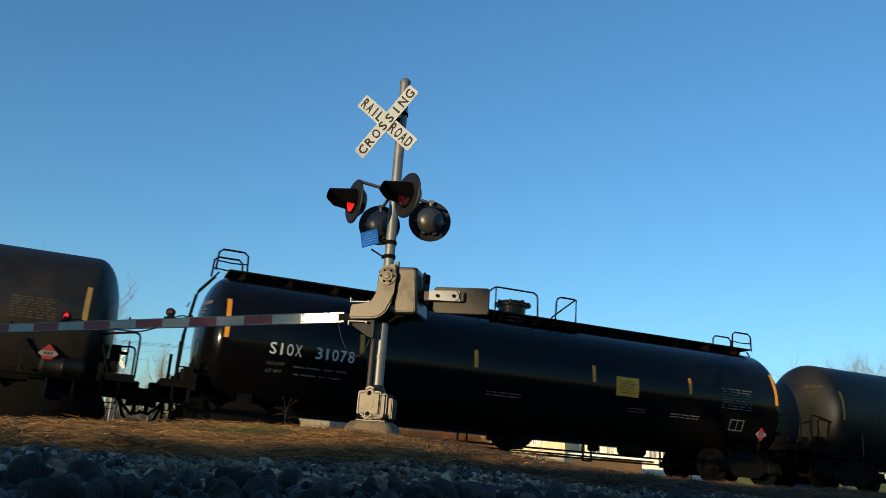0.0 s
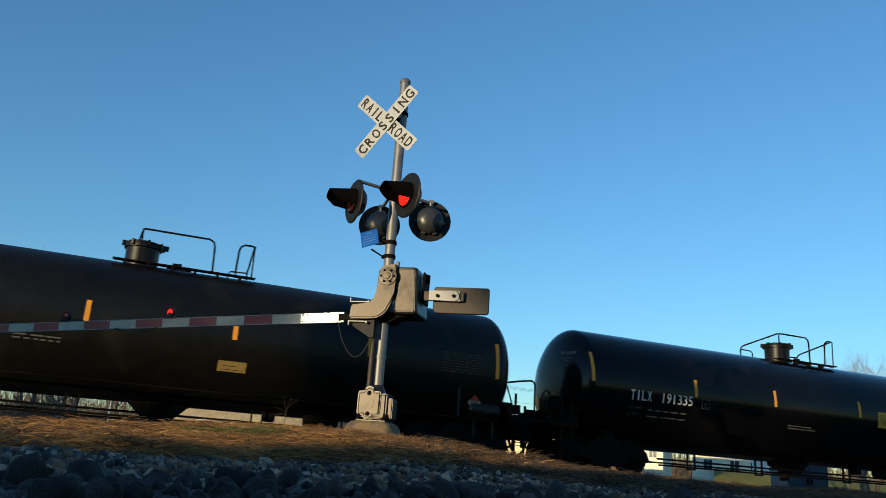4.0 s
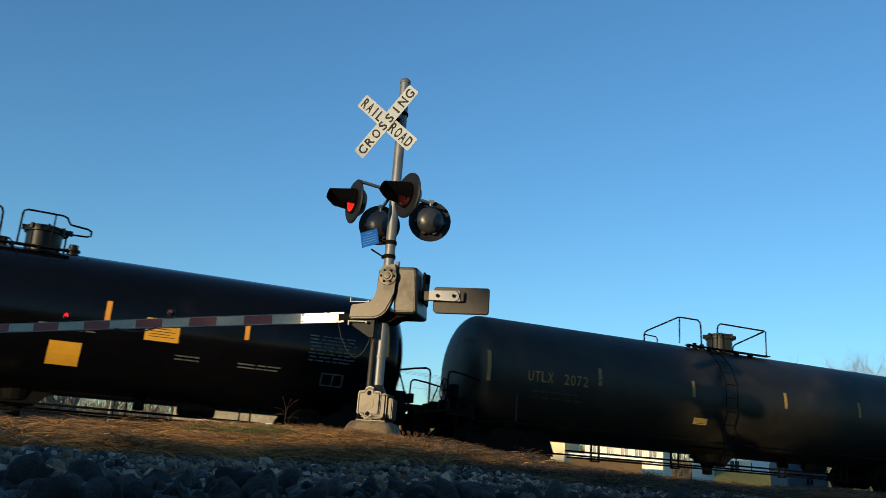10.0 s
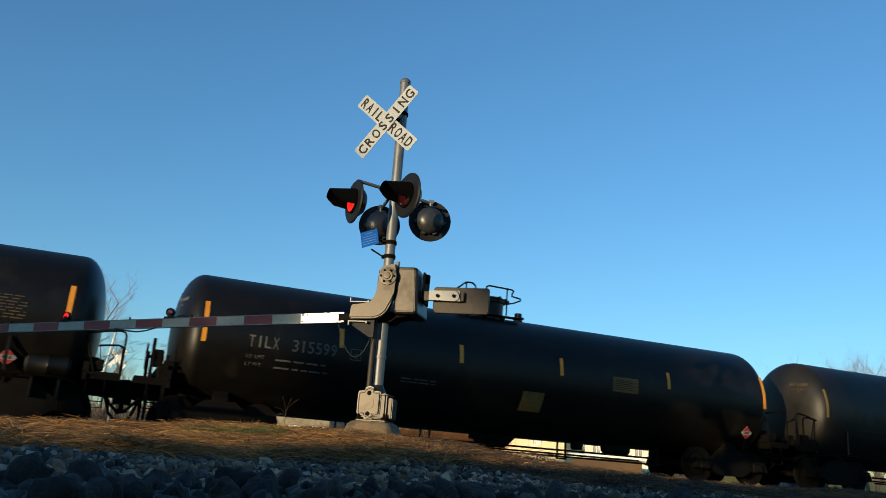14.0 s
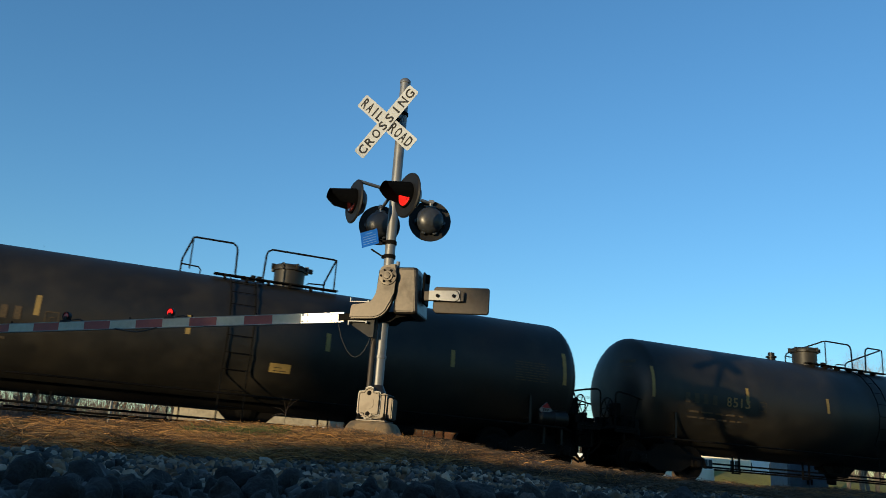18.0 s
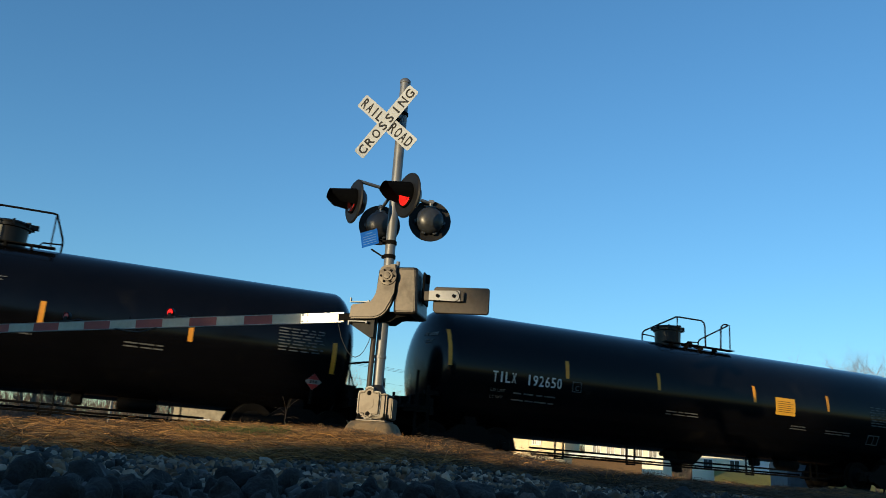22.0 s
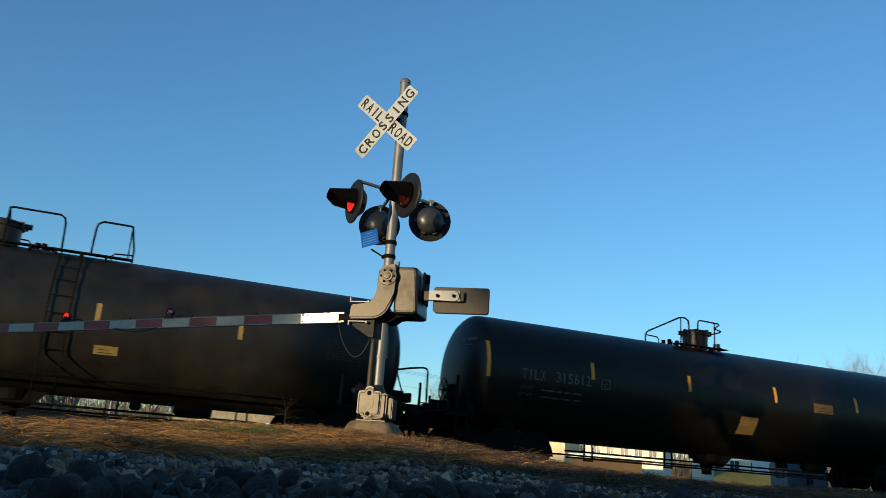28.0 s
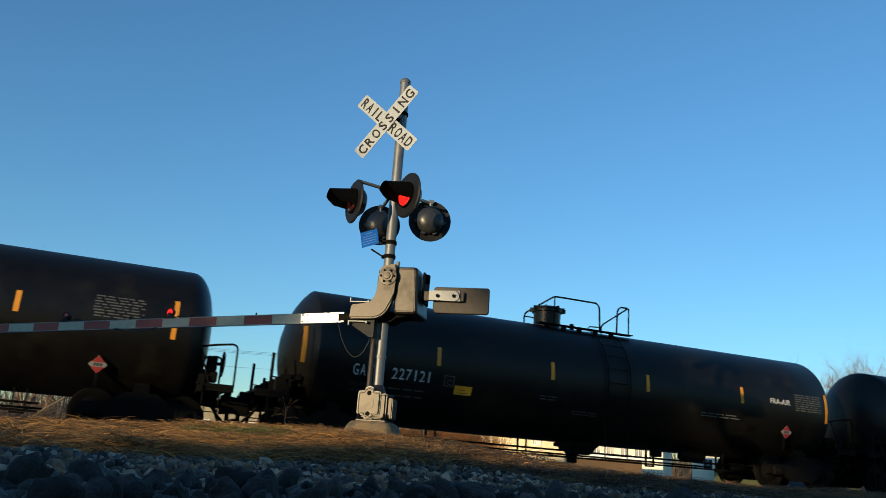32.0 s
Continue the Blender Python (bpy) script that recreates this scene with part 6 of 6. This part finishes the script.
def bare_tree_meshes(height, seed, spread_out=0.5, fine=4):
    rnd = random.Random(seed)
    trunk, crown = ([], []), ([], [])

    def grow(p, d, length, r, level):
        at, way = p.copy(), d.copy()
        n = 4 if level < 2 else 3
        for i in range(n):
            way = (way + Vector((rnd.uniform(-1, 1), rnd.uniform(-1, 1), rnd.uniform(-0.4, 0.8))) * (0.13 + 0.05 * level)).normalized()
            nxt = at + way * length / n
            r2 = r * (1 - 0.55 * (i + 1) / n)
            r1 = r * (1 - 0.55 * i / n)
            tube(*(trunk if level < 2 else crown), at, nxt, r1, r2, 7 if level == 0 else (5 if level == 1 else 3))
            at = nxt
            if level < fine and (i > 0 or level > 0):
                for _ in range(2 if level < 3 else 2):
                    side = Vector((rnd.uniform(-1, 1), rnd.uniform(-1, 1), rnd.uniform(-0.1, 0.6))).normalized()
                    grow(at, (way * (1 - spread_out) + side * spread_out * 1.3).normalized(), length * rnd.uniform(0.45, 0.68), r2 * 0.62, level + 1)
    grow(Vector((0, 0, -0.3)), Vector((0, 0, 1)), height * 0.55, height * 0.018, 0)
    out = []
    for name, (v, f), mat in (("trunk", trunk, BARK), ("crown", crown, TWIG)):
        me = bpy.data.meshes.new(name)
        me.from_pydata([tuple(q) for q in v], [], f)
        me.materials.append(mat)
        out.append(me)
    return out


KINDS = [bare_tree_meshes(10.0, 11, 0.5), bare_tree_meshes(10.0, 27, 0.42), bare_tree_meshes(8.0, 5, 0.55)]


def bare_tree(kind, x, y, scale, turn, label="bare winter tree with fine brown twigs"):
    t = thing("bare_tree", pose(x, y, ground_z(x, y), 0, 0, turn), label, "tree", "bare trees behind the track")
    for me in KINDS[kind]:
        ob = put(me.name, me, t)
        ob.scale = (scale, scale, scale)
    return t


bare_tree(0, -1.2, 37.5, 0.87, 30, "large bare tree with a wide crown of twigs")
for kind, x, y, sc, turn in ((2, -2.5, 31, 0.72, 0), (1, -3.8, 33, 0.64, 80), (2, -5.0, 31, 0.75, 140), (1, -6.3, 32, 0.6, 200), (0, -8.0, 34, 0.6, 20), (2, -9.8, 32, 0.8, 75), (1, -12.4, 34, 0.7, 120), (2, -1.7, 34, 0.6, 250),
                             (1, 4.4, 95, 1.05, 10), (0, 7.2, 97, 0.98, 95), (2, 9.6, 93, 1.2, 60), (1, 1.0, 98, 0.9, 33), (0, 34.0, 84, 1.1, 200), (2, 37.0, 83, 1.35, 20), (1, 39.5, 85, 1.0, 300), (2, 29, 88, 1.2, 40), (1, 25, 90, 0.95, 10), (0, 20, 92, 0.9, 100),
                             (0, 58.0, 50.5, 1.4, 15), (2, 60.0, 51.5, 1.3, 80), (0, 60.8, 53.0, 1.3, 250), (1, 57.2, 51.2, 1.1, 310), (1, 61.5, 52, 1.15, 130), (1, 56.0, 50, 0.95, 60), (2, 55, 54, 1.3, 200), (1, 70, 56, 1.3, 20), (0, -30, 60, 1.0, 10), (1, -45, 70, 1.1, 50)):
    bare_tree(kind, x, y, sc, turn)


# brush thickets: many thin stems
def thicket(name, boxes, material, label, category, seed, stout=1.0):
    rnd = random.Random(seed)
    v, f = [], []
    for x0, x1, y0, y1, n, h in boxes:
        for _ in range(n):
            x, y = rnd.uniform(x0, x1), rnd.uniform(y0, y1)
            p = Vector((x, y, ground_z(x, y) - 0.05))
            d = Vector((rnd.uniform(-0.35, 0.35), rnd.uniform(-0.35, 0.35), 1)).normalized()
            tall = h * rnd.uniform(0.4, 1.1)
            q = p + d * tall * 0.6
            e = q + (d + Vector((rnd.uniform(-0.5, 0.5), rnd.uniform(-0.5, 0.5), 0))).normalized() * tall * 0.45
            tube(v, f, p, q, 0.012 * stout, 0.008 * stout, 3)
            tube(v, f, q, e, 0.008 * stout, 0.003 * stout, 3)
            for _ in range(3):
                s = p.lerp(q, rnd.uniform(0.4, 1))
                tube(v, f, s, s + Vector((rnd.uniform(-1, 1), rnd.uniform(-1, 1), rnd.uniform(0.2, 1))) * tall * 0.2, 0.006 * stout, 0.002 * stout, 3)
    me = bpy.data.meshes.new(name)
    me.from_pydata([tuple(q) for q in v], [], f)
    me.materials.append(material)
    tagged(new(name, me), label, category, kind="stuff")


thicket("russet_brush", ((16.5, 25.5, 50, 56, 2600, 4.0), (33, 40, 52, 57, 900, 1.6), (14, 17.5, 48, 54, 900, 2.6)), RUSSET, "dense russet winter brush beyond the track", "brush", 2, 1.5)
thicket("grey_brush", ((-12, -0.9, 28, 35, 5200, 1.9), (-9, 1.2, 24.4, 27.5, 4200, 1.5), (1.2, 7, 25, 28, 1400, 0.9), (-3, 8, 30, 36, 900, 0.9), (2.5, 14, 42, 50, 1600, 1.3)), DARK_TWIG, "tangled grey-brown bare brush beyond the track", "brush", 4)

thicket("far_wood", ((-80, 100, 150, 210, 7000, 8.0), (60, 260, 150, 230, 3600, 9.0)), DARK_TWIG, "low line of bare woods on the horizon", "woods", 6, 9.0)

# unseen trees and shrubs added behind the camera to shade the shoulder and the train
def leaf_mesh(seed, n, r, h0, h1, size):
    rnd = np.random.RandomState(seed)
    v, f = [], []
    for _ in range(n):
        z = rnd.uniform(h0, h1)
        k = (1.0 - 0.75 * max(0.0, (z - h0) / (h1 - h0)) ** 1.6) * r * (0.85 + 0.3 * noise.noise((z * 0.7, seed, 0.3)))
        a, q = rnd.uniform(0, 6.283), math.sqrt(rnd.uniform(0.05, 1)) * k
        c = Vector((q * math.cos(a), q * math.sin(a), z))
        s = Vector(rnd.normal(size=3)).normalized() * size * rnd.uniform(0.5, 1.2)
        t = s.orthogonal().normalized() * size * rnd.uniform(0.3, 0.7)
        i = len(v)
        v += [tuple(c - s), tuple(c + t), tuple(c + s), tuple(c - t)]
        f.append((i, i + 1, i + 2, i + 3))
    me = bpy.data.meshes.new("crown")
    me.from_pydata(v, [], f)
    me.materials.append(LEAF)
    return me


bm = bmesh.new()
rod(bm, (0, 0, -0.3), (0, 0, 12.5), 0.28, 0.04, 10)
EVERGREEN_TRUNK = mesh_of("trunk", bm, BARK)
bm = bmesh.new()
rod(bm, (0, 0, -0.3), (0, 0, 3.6), 0.14, 0.03, 8)
SHRUB_TRUNK = mesh_of("trunk", bm, BARK)
EVERGREEN = leaf_mesh(3, 12000, 3.8, 0.4, 17.5, 0.3)
RAISED_CROWN = leaf_mesh(5, 9000, 3.6, 4.7, 16.5, 0.28)
HIGH_CROWN = leaf_mesh(9, 7000, 2.2, 4.7, 13.5, 0.2)
HEDGE_CROWN = leaf_mesh(15, 5600, 2.6, 0.1, 5.0, 0.24)
TALL_HEDGE = leaf_mesh(21, 7000, 2.2, 0.1, 5.5, 0.24)
SMALL_CROWN = leaf_mesh(7, 4600, 1.5, 5.0, 12.5, 0.2)
RAY, ACROSS = Vector((0.848, 0.53)), Vector((0.53, -0.848))


def shade_tree(c, back, crown, turn, name="evergreen_tree", label="unseen dense evergreen tree added to cast shade"):
    """An unseen tree added far behind the camera to block sun: c metres across the sun's rays, back metres towards the
    sun.
    """
    p = ACROSS * c - RAY * back
    t = thing(name, pose(p.x, p.y, ground_z(p.x, p.y), 0, 0, turn), label, "tree", "trees behind the shoulder")
    put("trunk", SHRUB_TRUNK if crown in (HEDGE_CROWN, TALL_HEDGE) else EVERGREEN_TRUNK, t)
    put("crown", crown, t)


for i in range(15):
    shade_tree(-0.6 + i * 5.0 + random.uniform(-0.4, 0.4), 44 + random.uniform(-2, 3), EVERGREEN, i * 77)
for c, crown, back in ((-2.4, RAISED_CROWN, 47), (-9.3, HIGH_CROWN, 46), (-12.0, SMALL_CROWN, 50)):
    shade_tree(c, back, crown, c * 40, "young_oak", "unseen high-crowned tree added to dapple the sun")

for i, c in enumerate((-10.9, -12.9)):
    shade_tree(c, 43 + 0.6 * (i % 2), TALL_HEDGE, i * 83, "evergreen_shrub", "tall unseen evergreen shrub added to shade the train")
for i in range(6):
    shade_tree(-15.2 - i * 3.3, 44 + (i % 2), HEDGE_CROWN, i * 51, "evergreen_shrub", "broad unseen evergreen shrub added to shade the train")

# ------------------------------------------------ gravel, grass and weeds on the shoulder
def stone_shape(seed, fine=False):
    """A broken stone: the hull of a few random points, its edges worn where it lies near."""
    rnd = random.Random(seed)
    bm = bmesh.new()
    for _ in range(12):
        v = Vector((rnd.gauss(0, 1), rnd.gauss(0, 1), rnd.gauss(0, 1))).normalized() * rnd.uniform(0.4, 0.56)
        bm.verts.new((v.x * 1.2, v.y * 0.95, v.z * 0.7))
    bmesh.ops.convex_hull(bm, input=bm.verts)
    bmesh.ops.delete(bm, geom=[v for v in bm.verts if not v.link_faces], context="VERTS")
    bmesh.ops.triangulate(bm, faces=bm.faces)
    if fine:
        for cuts, k in ((1, 0.45), (1, 0.4)):
            bmesh.ops.subdivide_edges(bm, edges=bm.edges, cuts=cuts, use_grid_fill=True)
            bmesh.ops.smooth_vert(bm, verts=bm.verts, factor=k, use_axis_x=True, use_axis_y=True, use_axis_z=True)
        for v in bm.verts:
            v.co += v.co.normalized() * (0.16 * noise.noise(v.co * 2.6 + Vector((seed, 0, 0))) + 0.06 * noise.noise(v.co * 7))
        bmesh.ops.triangulate(bm, faces=bm.faces)
    return bm


def stone_tint(kind):
    return (kind > 4) + (kind > 7)


SHAPES = [mesh_of("stone", stone_shape(sd), (STONE, TAN_STONE, PALE_STONE)[stone_tint(sd)]) for sd in range(10)]
NEAR_SHAPES = [mesh_of("stone", stone_shape(sd, True), (SHADE_STONE, STONE)[sd > 8], "round") for sd in range(10)]


def gravel_edge(x):
    """How far the gravel reaches before the grass begins."""
    return float(np.interp(x, (-6, -0.3, 0.3, 0.9, 1.64, 2.5, 3.5, 4.8, 7.8, 12, 20), (2.9, 3.4, 3.7, 3.9, 4.2, 4.3, 4.5, 4.9, 6.0, 7.5, 9.5)))


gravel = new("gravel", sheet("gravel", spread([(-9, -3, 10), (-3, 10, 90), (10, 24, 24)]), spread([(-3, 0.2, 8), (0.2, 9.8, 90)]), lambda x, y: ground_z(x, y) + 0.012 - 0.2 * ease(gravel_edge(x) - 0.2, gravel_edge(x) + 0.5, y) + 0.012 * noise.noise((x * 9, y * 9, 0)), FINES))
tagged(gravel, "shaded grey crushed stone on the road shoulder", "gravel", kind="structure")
rnd = random.Random(21)
spots = []
while len(spots) < 36000:
    u = rnd.random()
    y = 0.5 + 7.6 * u ** 1.1
    x = rnd.uniform(-0.3 * y - 0.5, 1.3 * y + 0.6)
    if y < gravel_edge(x) + rnd.uniform(-0.4, 0.3):
        size = rnd.choice((0.014, 0.018, 0.022, 0.027, 0.034, 0.042)) * rnd.uniform(0.8, 1.2) * (0.55 if y < 1.8 else 1.0)
        if rnd.random() < 0.012 and y > 2:
            size *= 1.5
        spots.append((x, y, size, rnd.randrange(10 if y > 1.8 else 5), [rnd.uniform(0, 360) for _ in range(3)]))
# the large stones before the eye, and beyond them the nearest of the rest
near_stones = []
for _ in range(300):
    y = rnd.uniform(0.62, 1.75)
    near_stones.append((rnd.uniform(-0.16 * y - 0.1, 1.2 * y + 0.15), y, rnd.choice((0.03, 0.038, 0.046, 0.056, 0.068)) * rnd.uniform(0.9, 1.1), rnd.randrange(10), [rnd.uniform(0, 360) for _ in range(3)]))


def stone_pose(x, y, size, turn):
    return pose(x, y, ground_z(x, y) + 0.012 + size * 0.2, turn[0] * 0.2, turn[1] * 0.2, turn[2]) @ Matrix.Diagonal((size, size, size, 1))


pieces = {i: (np.array([v.co[:] for v in SHAPES[i].vertices]), np.array([list(p.vertices) for p in SHAPES[i].polygons])) for i in range(10)}
allv, allf, tints, count = [], [], [], 0
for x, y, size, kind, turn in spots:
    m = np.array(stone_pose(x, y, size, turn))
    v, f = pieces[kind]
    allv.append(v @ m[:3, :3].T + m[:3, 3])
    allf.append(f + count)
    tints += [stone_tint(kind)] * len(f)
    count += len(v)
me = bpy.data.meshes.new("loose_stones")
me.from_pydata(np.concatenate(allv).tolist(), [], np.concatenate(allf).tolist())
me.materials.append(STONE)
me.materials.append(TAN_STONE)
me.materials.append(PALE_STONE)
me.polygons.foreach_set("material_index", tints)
me.polygons.foreach_set("use_smooth", [True] * len(me.polygons))
stones = new("loose_stones", me)
stones.parent = gravel
tagged(stones, kind="stuff")

STRAW = surface("dry_straw_grass", (0.016, 0.008, 0.003), (0.46, 0.24, 0.076), 0.85, grain=11, patch=2.5, bump=0, vary=0.8)
OLD_SHADED_GRASS = surface("rotted_brown_grass", (0.013, 0.009, 0.006), (0.12, 0.08, 0.046), 0.9, grain=11, patch=2.5, bump=0, vary=0.75)
GREEN_GRASS = surface("green_grass", (0.035, 0.055, 0.01), (0.09, 0.12, 0.022), 0.8, grain=6, patch=1, bump=0, vary=0.35)


def blades(name, spots_of, material, label, seed):
    """Bent grass blades: rows of x, y, length, lean, half width, lift."""
    r = np.random.RandomState(seed)
    g = np.array(spots_of)
    n = len(g)
    base = np.array([(x, y, ground_z(x, y) - 0.01) for x, y in g[:, :2]])
    base[:, 2] += g[:, 5] + np.array([max(0.0, noise.noise((x * 2.6, y * 2.6, 3.0))) ** 1.3 for x, y in g[:, :2]]) * 0.085
    comb = np.array([noise.noise((x * 2.1, y * 2.1, 7.0)) for x, y in g[:, :2]])
    a = comb * 6.0 + r.normal(0, 0.9, n) + np.where(r.rand(n) < 0.5, math.pi, 0.0)
    d = np.stack([np.cos(a), np.sin(a), np.zeros(n)], 1)
    twist = r.uniform(0, math.pi, n)
    s = np.stack([-np.sin(a) * np.cos(twist), np.cos(a) * np.cos(twist), np.sin(twist)], 1) * g[:, 4:5]
    long, rise, out = g[:, 2:3], np.cos(g[:, 3:4]), np.sin(g[:, 3:4])
    up = np.array([[0.0, 0.0, 1.0]])
    q = base + d * long * out * 0.45 + up * long * (rise * 0.5 + 0.04)
    e = base + d * long * out + up * long * rise * 0.85 * r.uniform(0.5, 1.0, (n, 1))
    v = np.stack([base - s, base + s, q + s * 0.8, q - s * 0.8, e], 1).reshape(-1, 3)
    k = np.arange(n)[:, None] * 5
    f = np.concatenate([k + [0, 1, 2], k + [0, 2, 3], k + [3, 2, 4]])
    me = bpy.data.meshes.new(name)
    me.from_pydata(v.tolist(), [], f.tolist())
    me.materials.append(material)
    return tagged(new(name, me), label, "grass", kind="stuff")


r = np.random.RandomState(5)


def grassy(count, x0, x1, y0, y1, clumps, spread_of):
    """Random places in clumps beyond the gravel's edge."""
    centre = np.stack([r.uniform(x0, x1, clumps), r.uniform(y0, y1, clumps)], 1)
    out = []
    while len(out) < count:
        cx, cy = centre[r.randint(clumps)]
        x, y = cx + r.normal() * spread_of, cy + r.normal() * spread_of
        if y > gravel_edge(x) - 0.25 + r.uniform(0, 0.5):
            out.append((x, y))
    return out


rows = [(x, y, r.uniform(0.09, 0.32), r.uniform(1.2, 1.6), r.uniform(0.001, 0.0024), abs(r.normal()) * 0.018) for x, y in grassy(120000, -2.2, 1.75, 3.6, 10.6, 700, 0.17)]
rows += [(x, y, r.uniform(0.08, 0.2), r.uniform(1.2, 1.5), r.uniform(0.0012, 0.0024), abs(r.normal()) * 0.014) for x, y in grassy(16000, 1.5, 13, 4.0, 12.0, 300, 0.2)]
rows += [(x, y, r.uniform(0.08, 0.24), r.uniform(1.35, 1.58), r.uniform(0.0012, 0.0028), abs(r.normal()) * 0.014) for x, y in grassy(9000, -6, -2, 3.6, 12.5, 200, 0.25)]
blades("dry_grass", rows, STRAW, "matted dry straw-coloured grass on the ridge", 6)
rows = [(x, y, r.uniform(0.06, 0.2), r.uniform(1.4, 1.6), r.uniform(0.001, 0.0022), 0.006 + abs(r.normal()) * 0.014) for x, y in grassy(26000, -2.2, 2.6, 3.6, 9.6, 100, 0.12)]
# right of the mound the dark blade colour carries the ridge's shade
rows += [(x, y, r.uniform(0.06, 0.2), r.uniform(1.3, 1.58), r.uniform(0.001, 0.0024), 0.006 + abs(r.normal()) * 0.018) for x, y in grassy(90000, 1.6, 8.0, 4.0, 11.4, 420, 0.2)]
rows += [(x, y, r.uniform(0.06, 0.2), r.uniform(1.2, 1.58), r.uniform(0.0012, 0.0026), 0.006 + abs(r.normal()) * 0.012) for x, y in grassy(26000, 7.0, 15.0, 5.0, 12.5, 300, 0.3)]
rows += [(x, y, r.uniform(0.06, 0.16), r.uniform(1.2, 1.55), r.uniform(0.001, 0.0022), 0.01 + abs(r.normal()) * 0.024) for x, y in grassy(14000, -2.4, -0.2, 6.0, 10.6, 60, 0.16)]
blades("rotted_grass", rows, OLD_SHADED_GRASS, "dark brown rotted grass, also standing in for shade among straw", 16)
rows = [(x, y, r.uniform(0.14, 0.34), r.uniform(1.42, 1.62), r.uniform(0.0009, 0.0018), 0.01 + abs(r.normal()) * 0.018) for x, y in grassy(10000, -0.6, 2.2, 5.0, 9.6, 60, 0.14)]
rows += [(x, y, r.uniform(0.05, 0.15), r.uniform(0.55, 1.25), r.uniform(0.0009, 0.002), 0.01 + abs(r.normal()) * 0.02) for x, y in grassy(15000, -2.4, 3.2, 4.6, 10.6, 420, 0.07)]
blades("straw_tussocks", rows, STRAW, "loose tussocks of long pale straw", 17)
rows = [(0.98 + r.normal() * 0.17, 6.5 + r.normal() * 0.2, r.uniform(0.06, 0.13), r.uniform(0.6, 1.4), r.uniform(0.0014, 0.003), 0.03 + abs(r.normal()) * 0.02) for _ in range(2600)]
blades("green_grass", rows, GREEN_GRASS, "green tuft of grass amid the straw", 7)
rows = [(r.uniform(-5, 13), r.uniform(8.6, 11.6), r.uniform(0.06, 0.2), r.uniform(0.2, 1.0), 0.0009, 0.0) for _ in range(320)]
blades("grass_stems", rows, STRAW, "thin upright dead grass stems along the ridge", 8)
rows = [(r.uniform(-2.4, -0.25), r.uniform(7.2, 10.6), r.uniform(0.06, 0.2), r.uniform(0.2, 1.0), r.uniform(0.001, 0.002), 0.0) for _ in range(260)]
rows += [(r.uniform(-0.5, 6.0), r.uniform(8.0, 11.0), r.uniform(0.04, 0.12), r.uniform(0.3, 1.2), 0.0011, 0.0) for _ in range(350)]
blades("dead_weeds", rows, TWIG, "dark upright dead weeds among the straw", 9)

# a dead weed with a few branching stems
weed = thing("dead_weed", pose(2.0, 9.9, ground_z(2.0, 9.9)), "thin dry branching weed on the grassy ridge", "weed")
wr = random.Random(4)
for k in range(9):
    bm = bmesh.new()
    a = k * 0.7
    mid = Vector((0.01, 0, 0.17 + 0.012 * k))
    top = mid + Vector((0.16 * math.cos(a), 0.1 * math.sin(a), wr.uniform(-0.04, 0.2)))
    bent(bm, [(0, 0, -0.02), mid, (mid + top) / 2 + Vector((0, 0, 0.02)), top], 0.0014, 5)
    part("stalk", bm, DARK_TWIG, weed)

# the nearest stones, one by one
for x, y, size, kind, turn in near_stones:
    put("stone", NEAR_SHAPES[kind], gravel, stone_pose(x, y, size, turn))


# ------------------------------------------------ everything that moves
def travelled(t):
    """Metres that the train has gone: it gathers speed slowly."""
    return 11.2 * t + 0.0193 * t * t


def flash_rows(place, phase):
    """The lamp panel turns over at each change of the two-beat flasher; phase 0 is lit until the first change."""
    beat, change = 0.5404, 0.335
    angle = 180.0 + (180.0 if phase == 0 else 0.0)
    rows = [(0.0, pose(*place, 0, 0, angle))]
    while change < 31.9:
        f = round(change * 30)
        for k in range(3):
            rows.append(((f - 1 + k) / 30, pose(*place, 0, 0, angle + 89.0 * k)))
        angle += 178.0
        change += beat
        angle = round(angle / 180.0) * 180.0 if abs(angle % 180.0 - 178.0) < 0.1 else angle
    rows.append((32.0, pose(*place, 0, 0, angle)))
    return rows


def motions():
    for car, x in CARS:
        walk(car, [(t, pose(x + travelled(t), TRACK_Y, 0)) for t in range(33)])
    # wheels roll without slipping: 80 degrees a row
    turns, when = [], []
    for k in range(int(math.degrees(travelled(32.0) / 0.457) / 80) + 2):
        a = radians(80 * k) * 0.457
        when.append((-11.2 + math.sqrt(11.2 ** 2 + 4 * 0.0193 * a)) / (2 * 0.0193))
    for wheelset, dx in WHEELSETS:
        walk(wheelset, [(t, pose(dx, 0, 0.457, 0, 80 * k, 0)) for k, t in enumerate(when)])
    for panel, place, phase in FLASHERS:
        walk(panel, flash_rows(place, phase))


motions()
